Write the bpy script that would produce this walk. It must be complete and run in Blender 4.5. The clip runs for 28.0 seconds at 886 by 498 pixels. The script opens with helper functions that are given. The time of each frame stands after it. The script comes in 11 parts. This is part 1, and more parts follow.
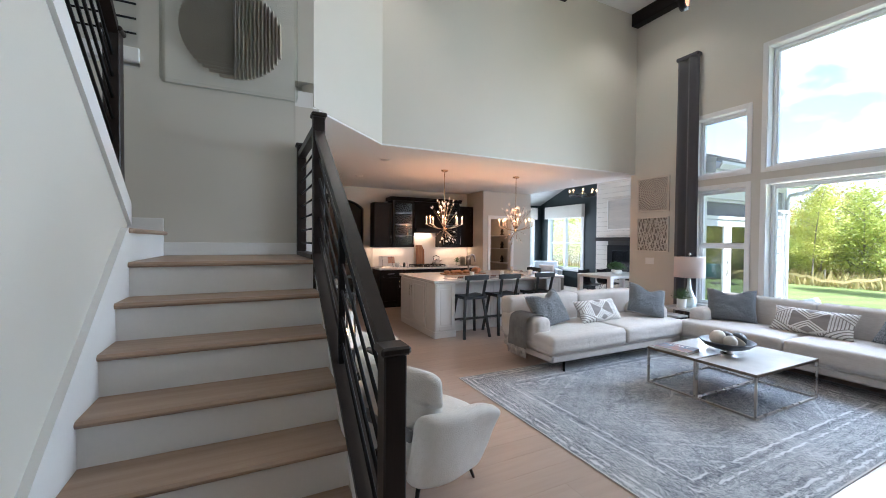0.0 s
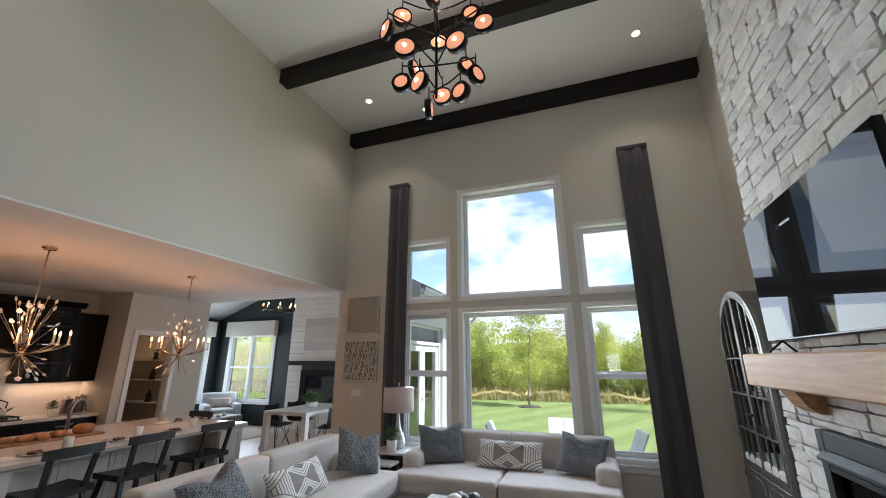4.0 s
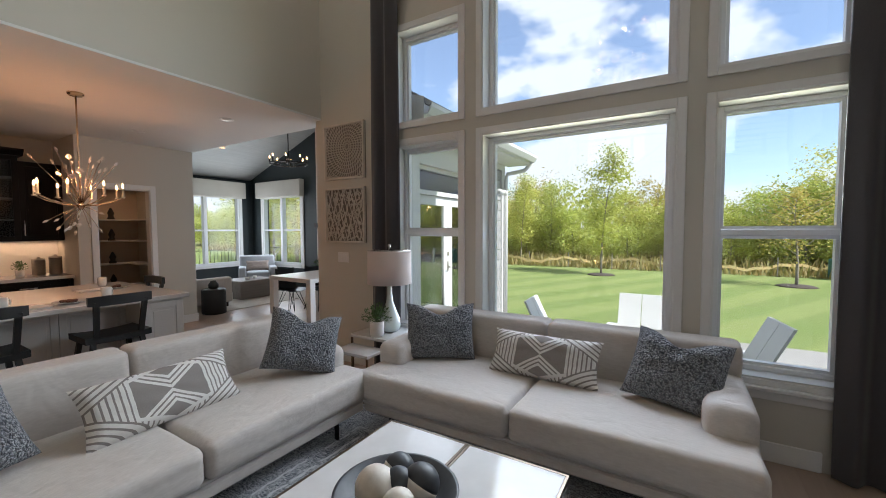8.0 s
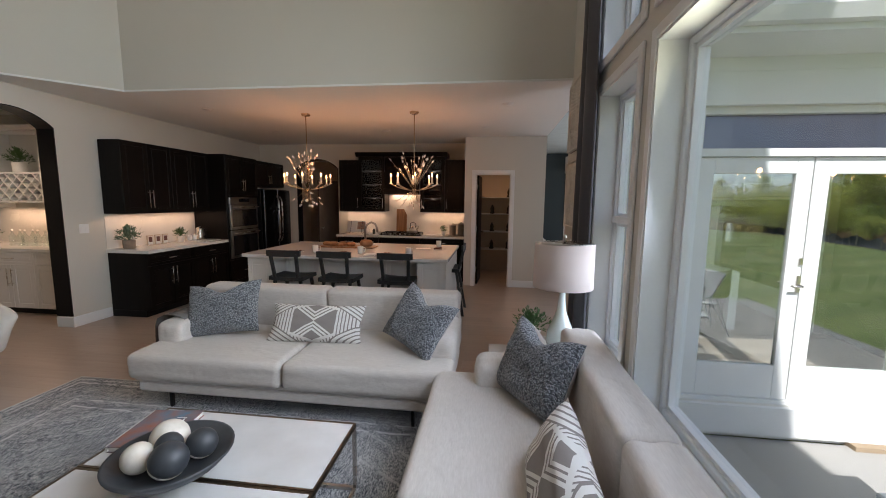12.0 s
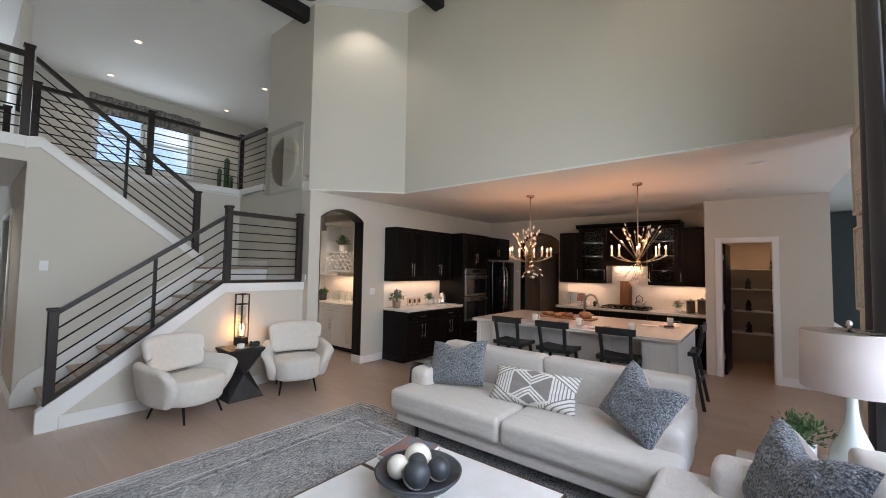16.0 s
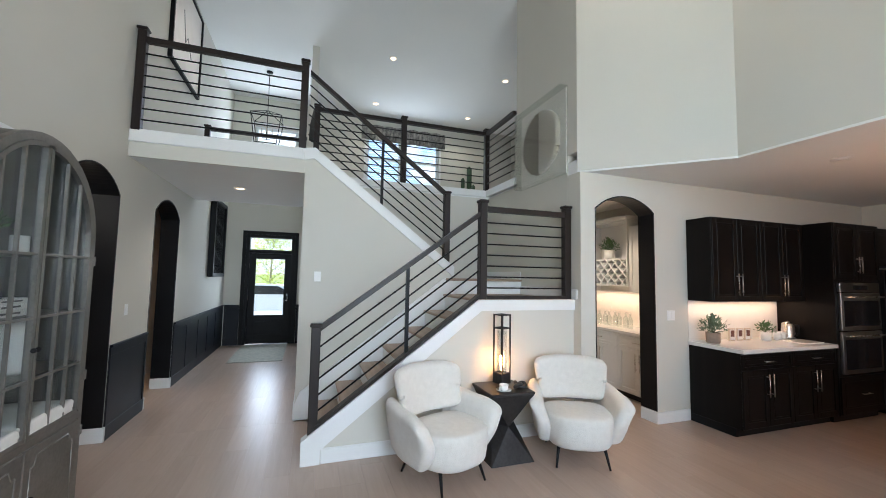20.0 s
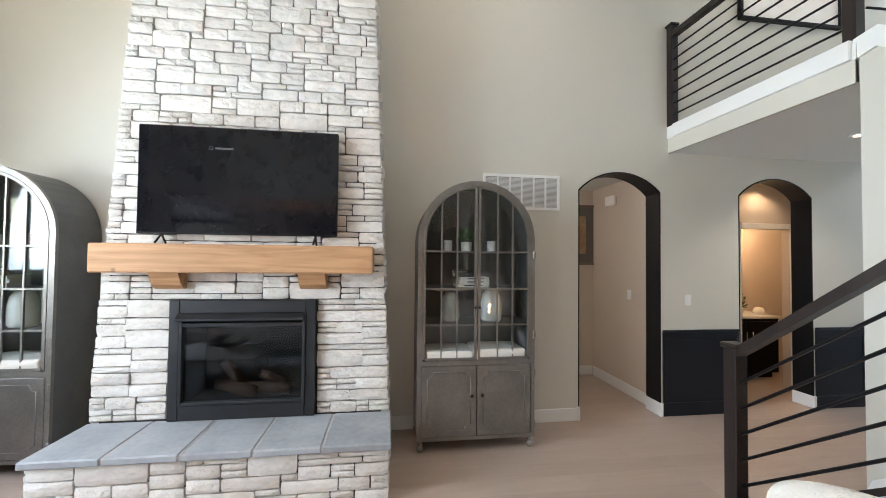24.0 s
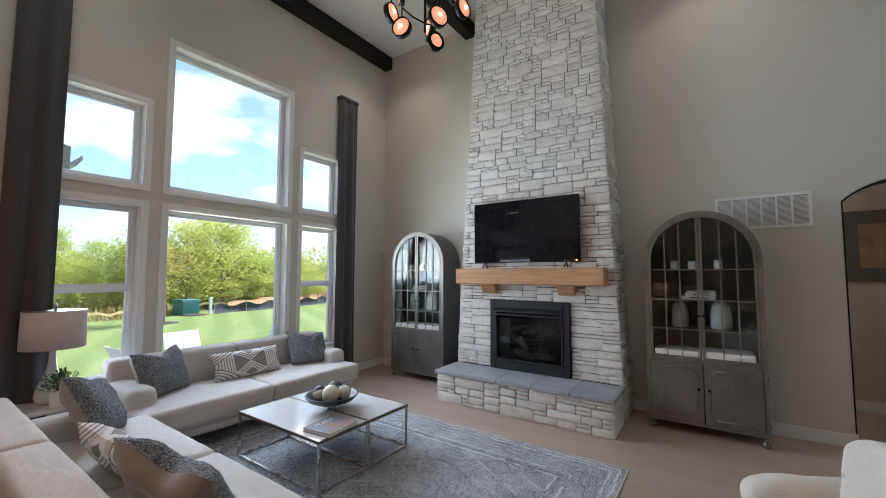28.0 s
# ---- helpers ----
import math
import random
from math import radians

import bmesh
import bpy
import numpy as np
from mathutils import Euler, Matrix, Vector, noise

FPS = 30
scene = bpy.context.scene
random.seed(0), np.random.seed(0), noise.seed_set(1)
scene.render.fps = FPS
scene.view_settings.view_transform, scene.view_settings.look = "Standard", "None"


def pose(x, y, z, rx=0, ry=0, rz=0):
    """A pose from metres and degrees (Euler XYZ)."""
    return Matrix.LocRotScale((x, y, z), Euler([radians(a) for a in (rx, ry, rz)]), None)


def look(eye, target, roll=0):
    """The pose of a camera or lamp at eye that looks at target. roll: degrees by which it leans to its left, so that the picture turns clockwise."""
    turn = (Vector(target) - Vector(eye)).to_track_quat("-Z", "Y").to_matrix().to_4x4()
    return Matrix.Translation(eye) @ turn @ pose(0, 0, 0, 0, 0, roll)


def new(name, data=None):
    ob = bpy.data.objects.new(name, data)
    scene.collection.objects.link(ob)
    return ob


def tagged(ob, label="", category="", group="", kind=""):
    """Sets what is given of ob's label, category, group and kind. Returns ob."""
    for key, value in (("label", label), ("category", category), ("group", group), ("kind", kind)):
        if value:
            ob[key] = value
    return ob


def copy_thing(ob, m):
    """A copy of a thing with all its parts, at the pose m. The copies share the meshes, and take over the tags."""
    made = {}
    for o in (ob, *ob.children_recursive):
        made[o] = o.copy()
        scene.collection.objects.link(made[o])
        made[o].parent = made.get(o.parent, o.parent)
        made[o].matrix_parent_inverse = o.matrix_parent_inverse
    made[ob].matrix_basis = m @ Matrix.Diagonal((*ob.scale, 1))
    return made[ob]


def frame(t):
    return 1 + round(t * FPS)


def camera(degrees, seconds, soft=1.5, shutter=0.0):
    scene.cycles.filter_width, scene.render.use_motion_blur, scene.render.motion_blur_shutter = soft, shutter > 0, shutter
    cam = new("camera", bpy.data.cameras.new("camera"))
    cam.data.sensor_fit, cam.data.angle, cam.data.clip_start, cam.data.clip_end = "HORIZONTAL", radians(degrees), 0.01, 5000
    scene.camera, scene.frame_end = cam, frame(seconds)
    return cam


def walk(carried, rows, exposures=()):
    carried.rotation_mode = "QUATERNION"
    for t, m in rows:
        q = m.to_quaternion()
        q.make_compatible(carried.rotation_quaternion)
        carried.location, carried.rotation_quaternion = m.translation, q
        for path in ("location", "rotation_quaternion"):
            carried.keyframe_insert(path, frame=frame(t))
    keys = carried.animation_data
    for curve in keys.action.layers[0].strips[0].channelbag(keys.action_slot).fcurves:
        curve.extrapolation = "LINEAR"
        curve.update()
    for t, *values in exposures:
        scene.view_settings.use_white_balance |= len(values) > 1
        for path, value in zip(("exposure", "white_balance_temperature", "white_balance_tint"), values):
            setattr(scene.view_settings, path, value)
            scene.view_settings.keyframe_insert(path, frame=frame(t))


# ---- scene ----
cam = camera(97.4, 28.0, soft=0.95)
METRES, EYE, TILT, LEAN, TURN = 13.3, 1.54, 0.0, 0.0, -26.3
EXPOSURES = [(0.0, 1.8, 5300, 10), (1.0, 1.5, 5500, 10), (3.0, 1.1, 5650, 10), (6.0, 0.88, 5780, 10), (8.0, 0.76, 5930, 11), (9.0, 0.56, 5880, 11), (10.0, 0.68, 5880, 11), (11.0, 0.72, 5950, 12), (14.0, 1.04, 6000, 13), (15.0, 1.12, 5750, 12), (16.0, 1.24, 5750, 12), (17.0, 1.26, 5750, 11), (18.0, 1.26, 5750, 10), (20.0, 1.70, 5450, 8), (23.0, 2.22, 5620, 10), (24.0, 2.2, 5680, 9), (25.0, 1.98, 5420, 10), (26.0, 1.55, 5350, 10), (27.0, 1.3, 5450, 9), (28.0, 1.15, 5500, 10)]
ROWS = [
    (0.0, 0.0, 0.0, 0.0, 0.01, -1.14, -0.4),
    (0.5, -0.0015, 0.0179, 0.0002, -12.12, -1.11, -0.27),
    (1.0, -0.0017, 0.0343, 0.0007, -22.44, -0.84, -0.18),
    (1.5, 0.0034, 0.0496, 0.0024, -29.72, 0.48, -0.11),
    (2.0, 0.008, 0.0615, 0.0053, -34.49, 3.8, -0.11),
    (2.5, 0.0115, 0.0733, 0.0079, -37.99, 8.3, -0.07),
    (3.0, 0.0133, 0.0838, 0.0107, -41.14, 12.87, -0.01),
    (3.5, 0.0169, 0.095, 0.0113, -43.43, 16.45, 0.12),
    (5.5, 0.0586, 0.1526, 0.0056, -44.48, 9.12, 0.23),
    (6.0, 0.0803, 0.1632, 0.003, -44.64, 5.21, 0.25),
    (6.5, 0.1028, 0.1742, 0.0023, -44.77, 2.36, 0.26),
    (7.0, 0.1232, 0.1848, 0.0016, -43.84, 0.45, 0.28),
    (7.5, 0.1494, 0.194, -0.0001, -39.98, -1.21, 0.25),
    (8.0, 0.1738, 0.2019, -0.001, -32.64, -2.88, 0.18),
    (8.5, 0.1989, 0.2071, -0.0003, -23.47, -4.32, 0.15),
    (9.0, 0.2271, 0.2096, 0.0003, -13.6, -5.39, 0.03),
    (9.5, 0.2529, 0.2152, 0.0006, -4.14, -6.21, -0.1),
    (10.0, 0.2794, 0.2234, 0.0005, 4.63, -6.85, -0.19),
    (10.5, 0.306, 0.2305, 0.0022, 13.2, -7.49, -0.31),
    (11.0, 0.3265, 0.2398, 0.0036, 21.23, -7.83, -0.48),
    (11.5, 0.3441, 0.2478, 0.0048, 28.09, -7.67, -0.58),
    (13.5, 0.3735, 0.2424, 0.0069, 44.58, -2.84, -0.85),
    (14.0, 0.374, 0.2413, 0.0067, 48.39, -1.5, -0.88),
    (14.5, 0.3742, 0.2404, 0.0068, 52.67, -0.21, -0.91),
    (15.0, 0.3746, 0.2394, 0.0072, 57.09, 0.9, -0.92),
    (15.5, 0.3748, 0.2383, 0.0074, 61.17, 1.9, -0.94),
    (16.0, 0.3744, 0.2385, 0.0077, 65.06, 2.84, -0.91),
    (16.5, 0.374, 0.2388, 0.0084, 68.79, 3.66, -0.92),
    (17.0, 0.373, 0.2394, 0.0086, 72.77, 4.35, -0.92),
    (17.5, 0.3682, 0.2394, 0.0083, 77.11, 4.82, -0.9),
    (18.0, 0.352, 0.2349, 0.0078, 81.21, 5.09, -0.99),
    (18.5, 0.3291, 0.2275, 0.0079, 85.17, 5.0, -1.05),
    (19.0, 0.3001, 0.2236, 0.0076, 89.3, 4.81, -1.06),
    (19.5, 0.2694, 0.2188, 0.0074, 93.24, 4.5, -1.09),
    (20.0, 0.2371, 0.2154, 0.0064, 97.28, 4.07, -1.08),
    (20.5, 0.2036, 0.2164, 0.0071, 103.28, 3.53, -1.07),
    (23.0, 0.0686, 0.2564, 0.0068, 171.89, 1.6, -1.05),
    (23.5, 0.0603, 0.2726, 0.0075, 186.01, 1.52, -0.84),
    (24.0, 0.0511, 0.2911, 0.0072, 198.4, 1.45, -0.58),
    (24.5, 0.0352, 0.304, 0.0054, 208.73, 1.19, -0.42),
    (25.0, 0.0195, 0.317, 0.005, 216.7, 0.52, -0.28),
    (25.5, 0.0055, 0.3325, 0.0043, 222.23, -0.23, -0.24),
    (26.0, -0.0082, 0.3438, 0.0046, 227.03, -0.76, -0.22),
    (26.5, -0.0244, 0.3495, 0.0043, 231.76, -0.74, -0.07),
    (27.0, -0.0381, 0.3552, 0.0053, 236.23, -0.17, -0.05),
    (27.5, -0.0505, 0.3618, 0.006, 239.26, 1.27, -0.07),
    (28.0, -0.0598, 0.3672, 0.0081, 240.98, 3.7, -0.08),
]
walk(cam, [(t, pose(0, 0, EYE, TILT, LEAN, TURN) @ pose(METRES * x, METRES * y, METRES * z, 90 + pitch, roll, yaw)) for t, x, y, z, yaw, pitch, roll in ROWS], EXPOSURES)

# ---- world and sun ----
world = bpy.data.worlds.new("sky_world")
scene.world = world
world.use_nodes = True
wn, wl = world.node_tree.nodes, world.node_tree.links
wn.clear()
w_out = wn.new("ShaderNodeOutputWorld")
w_bg = wn.new("ShaderNodeBackground")
w_sky = wn.new("ShaderNodeTexSky")
w_sky.sky_type = 'NISHITA'
w_sky.sun_disc = False
SUN_FROM = Vector((-0.16, -0.86, 1.0)).normalized()
w_sky.sun_elevation = math.asin(SUN_FROM.z)
w_sky.sun_rotation = math.atan2(SUN_FROM.x, SUN_FROM.y)
w_sky.ozone_density = 2.0
w_sky.air_density = 1.0
w_sky.dust_density = 0.25
w_co = wn.new("ShaderNodeTexCoord")
w_map = wn.new("ShaderNodeMapping")
w_map.inputs["Scale"].default_value = (1.0, 1.0, 1.9)
w_n = wn.new("ShaderNodeTexNoise")
w_n.inputs["Scale"].default_value = 3.6
w_n.inputs["Detail"].default_value = 9.0
w_n.inputs["Roughness"].default_value = 0.52
w_ramp = wn.new("ShaderNodeValToRGB")
w_ramp.color_ramp.elements[0].position = 0.468
w_ramp.color_ramp.elements[0].color = (0.17, 0.17, 0.17, 1)
w_ramp.color_ramp.elements[1].position = 0.548
w_mix = wn.new("ShaderNodeMix")
w_mix.data_type = 'RGBA'
w_mix.inputs["B"].default_value = (5.0, 5.15, 5.4, 1)
wl.new(w_co.outputs["Generated"], w_map.inputs["Vector"])
wl.new(w_map.outputs["Vector"], w_n.inputs["Vector"])
wl.new(w_n.outputs["Fac"], w_ramp.inputs["Fac"])
wl.new(w_ramp.outputs["Color"], w_mix.inputs["Factor"])
wl.new(w_sky.outputs["Color"], w_mix.inputs["A"])
wl.new(w_mix.outputs["Result"], w_bg.inputs["Color"])
w_bg.inputs["Strength"].default_value = 0.13
wl.new(w_bg.outputs["Background"], w_out.inputs["Surface"])

sun_data = bpy.data.lights.new("sun", 'SUN')
sun_data.energy = 4.8
sun_data.angle = radians(0.55)
sun_data.color = (1.0, 0.95, 0.87)
sun = new("sun", sun_data)
sun.matrix_world = look(SUN_FROM * 60, (0, 0, 0))


def spot(x, y, z, watts, warm=(1.0, 0.84, 0.64), size=130, radius=0.05):
    d = bpy.data.lights.new("downlight_lamp", 'SPOT')
    d.energy, d.color, d.spot_size, d.spot_blend, d.shadow_soft_size = watts, warm, radians(size), 0.6, radius
    o = new("downlight_lamp", d)
    o.matrix_world = look((x, y, z), (x, y, z - 1))
    return o


def bulb(x, y, z, watts, warm=(1.0, 0.62, 0.32), radius=0.04):
    d = bpy.data.lights.new("bulb_lamp", 'POINT')
    d.energy, d.color, d.shadow_soft_size = watts, warm, radius
    o = new("bulb_lamp", d)
    o.location = (x, y, z)
    return o


CEIL = 5.76      # living room, loft and foyer
LOW = 2.81       # kitchen and the hall under the bridge
LIVING_DOWNLIGHTS = [(5.6, 4.17), (5.6, 0.22), (1.36, 4.17), (1.36, 0.22)]
LOFT_DOWNLIGHTS = [(-3.0, 2.53), (-3.0, 4.93), (-5.08, 2.53), (-5.08, 4.93), (-2.09, 0.26)]
KITCHEN_DOWNLIGHTS = [(1.9, 5.9), (1.9, 7.6), (3.9, 7.6), (5.6, 7.4), (5.9, 5.9)]
for lx, ly in LIVING_DOWNLIGHTS:
    spot(lx, ly, CEIL - 0.03, 14, size=112)
for lx, ly in LOFT_DOWNLIGHTS:
    spot(lx, ly, CEIL - 0.03, 9)
spot(-1.9, 0.22, 2.77, 10)


def sky_window(m, width, height, watts, tint=(0.95, 0.98, 1.0), spread=180):
    """Daylight entering through one window opening."""
    d = bpy.data.lights.new("window_daylight", 'AREA')
    d.shape, d.size, d.size_y, d.energy, d.color = 'RECTANGLE', width, height, watts, tint
    d.spread = radians(spread)
    o = new("window_daylight", d)
    o.matrix_world = m


# lower row of the tall window wall; loft and foyer windows; sunroom and dining doors
for wy, wz, wide, high, watts in ((2.16, 1.92, 1.58, 0.95, 17), (0.83, 1.92, 0.70, 0.95, 7.5), (3.51, 1.45, 0.70, 1.75, 6.0), (2.16, 3.45, 1.45, 1.60, 9), (0.83, 3.06, 0.66, 0.85, 2.5), (3.51, 3.06, 0.66, 0.85, 2.5)):
    # cool light from the sky falls towards the floor; sunlit grass throws green-yellow light up
    flat = wy > 3 and high > 1.5     # a table lamp stands close to this one
    lx = 6.505 if flat else 6.575 - 0.05 * high
    sky_window(look((lx, wy, wz), (0, wy, wz - (0 if flat else 1.5))), wide * 0.80, high, watts * 0.86, (0.84, 0.91, 1.0), 136)
    sky_window(look((lx, wy, wz), (0, wy, wz + (0 if flat else 1.8))), wide * 0.80, high * 0.8, watts * 0.46, (1.0, 0.96, 0.66), 150)
for wy, wz, wide, high, watts in ((2.9, 4.65, 0.88, 1.35, 3.5), (3.94, 4.65, 0.88, 1.35, 3.5), (0.32, 4.5, 0.9, 1.1, 10), (0.32, 1.45, 0.45, 1.0, 4.5)):
    sky_window(look((-5.62, wy, wz), (0, wy, wz)), wide, high, watts)
sky_window(look((8.65, 11.62, 1.5), (8.65, 0, 1.5)), 1.7, 1.6, 20)
sky_window(look((9.87, 10.41, 1.5), (0, 10.41, 1.5)), 1.5, 1.6, 18)
sky_window(look((8.20, 4.46, 1.15), (8.20, 11, 1.15)), 1.4, 1.5, 14)
# pantry and powder room ceiling lamps
spot(5.90, 9.15, 2.76, 8.5, (1.0, 0.55, 0.27))
spot(-0.75, 4.85, 2.74, 22, (1.0, 0.74, 0.50))
spot(-2.30, -1.02, 2.62, 3.5, (1.0, 0.66, 0.36))

# ---- building helpers ----
MATS = {}


def principled(name):
    m = bpy.data.materials.new(name)
    m.use_nodes = True
    return m, m.node_tree.nodes, m.node_tree.links, m.node_tree.nodes["Principled BSDF"]


def surface(name, a, b=None, rough=0.5, metal=0.0, scale=6.0, fine=90.0, bump=0.15, dist=0.002, stretch=(1, 1, 1), spread=0.0, coat=0.0, sheen=0.0, spec=0.5, island=False):
    """A surface that varies between two colours at a coarse and a fine scale, with fine relief."""
    if name in MATS:
        return MATS[name]
    m, n, l, p = principled(name)
    b = b or tuple(c * 0.86 for c in a)
    co = n.new("ShaderNodeTexCoord")
    mp = n.new("ShaderNodeMapping")
    mp.inputs["Scale"].default_value = stretch
    l.new(co.outputs["Object"], mp.inputs["Vector"])
    n1 = n.new("ShaderNodeTexNoise")
    n1.inputs["Scale"].default_value, n1.inputs["Detail"].default_value = scale, 4.0
    n2 = n.new("ShaderNodeTexNoise")
    n2.inputs["Scale"].default_value, n2.inputs["Detail"].default_value = fine, 3.0
    l.new(mp.outputs["Vector"], n1.inputs["Vector"])
    l.new(mp.outputs["Vector"], n2.inputs["Vector"])
    add = n.new("ShaderNodeMath")
    add.operation = 'MULTIPLY_ADD'
    l.new(n2.outputs["Fac"], add.inputs[0])
    add.inputs[1].default_value = 0.45
    l.new(n1.outputs["Fac"], add.inputs[2])
    last = add.outputs[0]
    if spread:
        info = n.new("ShaderNodeNewGeometry" if island else "ShaderNodeObjectInfo")
        more = n.new("ShaderNodeMath")
        more.operation = 'MULTIPLY_ADD'
        l.new(info.outputs["Random Per Island" if island else "Random"], more.inputs[0])
        more.inputs[1].default_value = spread
        l.new(last, more.inputs[2])
        last = more.outputs[0]
    rp = n.new("ShaderNodeMapRange")
    rp.inputs["From Min"].default_value, rp.inputs["From Max"].default_value = 0.45, 1.0 + spread
    l.new(last, rp.inputs["Value"])
    mx = n.new("ShaderNodeMix")
    mx.data_type = 'RGBA'
    mx.inputs["A"].default_value, mx.inputs["B"].default_value = (*a, 1), (*b, 1)
    l.new(rp.outputs["Result"], mx.inputs["Factor"])
    l.new(mx.outputs["Result"], p.inputs["Base Color"])
    rr = n.new("ShaderNodeMapRange")
    rr.inputs["To Min"].default_value, rr.inputs["To Max"].default_value = max(0.02, rough - 0.07), min(1, rough + 0.07)
    l.new(n1.outputs["Fac"], rr.inputs["Value"])
    l.new(rr.outputs["Result"], p.inputs["Roughness"])
    p.inputs["Metallic"].default_value = metal
    p.inputs["Coat Weight"].default_value = coat
    p.inputs["Specular IOR Level"].default_value = spec
    p.inputs["Sheen Weight"].default_value = sheen
    if bump:
        bp = n.new("ShaderNodeBump")
        bp.inputs["Strength"].default_value, bp.inputs["Distance"].default_value = bump, dist
        l.new(n2.outputs["Fac"], bp.inputs["Height"])
        l.new(bp.outputs["Normal"], p.inputs["Normal"])
    MATS[name] = m
    return m


def glow(name, colour, strength):
    if name in MATS:
        return MATS[name]
    m, n, l, p = principled(name)
    p.inputs["Base Color"].default_value = (*colour, 1)
    p.inputs["Emission Color"].default_value = (*colour, 1)
    p.inputs["Emission Strength"].default_value = strength
    MATS[name] = m
    return m


def glass(name, tint=(1, 1, 1), rough=0.0, gloss=0.06, frost=0.0):
    """A thin pane: clear with a little mirror on it."""
    if name in MATS:
        return MATS[name]
    m, n, l, p = principled(name)
    n.remove(p)
    out = n["Material Output"]
    tr = n.new("ShaderNodeBsdfTransparent")
    tr.inputs["Color"].default_value = (*tint, 1)
    gl = n.new("ShaderNodeBsdfGlossy")
    gl.inputs["Roughness"].default_value = rough + 0.01
    fr = n.new("ShaderNodeLayerWeight")
    fr.inputs["Blend"].default_value = 0.5
    pw = n.new("ShaderNodeMath")
    pw.operation = 'POWER'
    pw.inputs[1].default_value = 4.5
    l.new(fr.outputs["Facing"], pw.inputs[0])
    mul = n.new("ShaderNodeMath")
    mul.operation = 'MULTIPLY_ADD'
    mul.inputs[1].default_value, mul.inputs[2].default_value = 0.32, gloss * 0.5
    l.new(pw.outputs[0], mul.inputs[0])
    mul.use_clamp = True
    mix = n.new("ShaderNodeMixShader")
    l.new(mul.outputs[0], mix.inputs["Fac"])
    l.new(tr.outputs[0], mix.inputs[1])
    l.new(gl.outputs[0], mix.inputs[2])
    l.new(mix.outputs[0], out.inputs["Surface"])
    MATS[name] = m
    return m


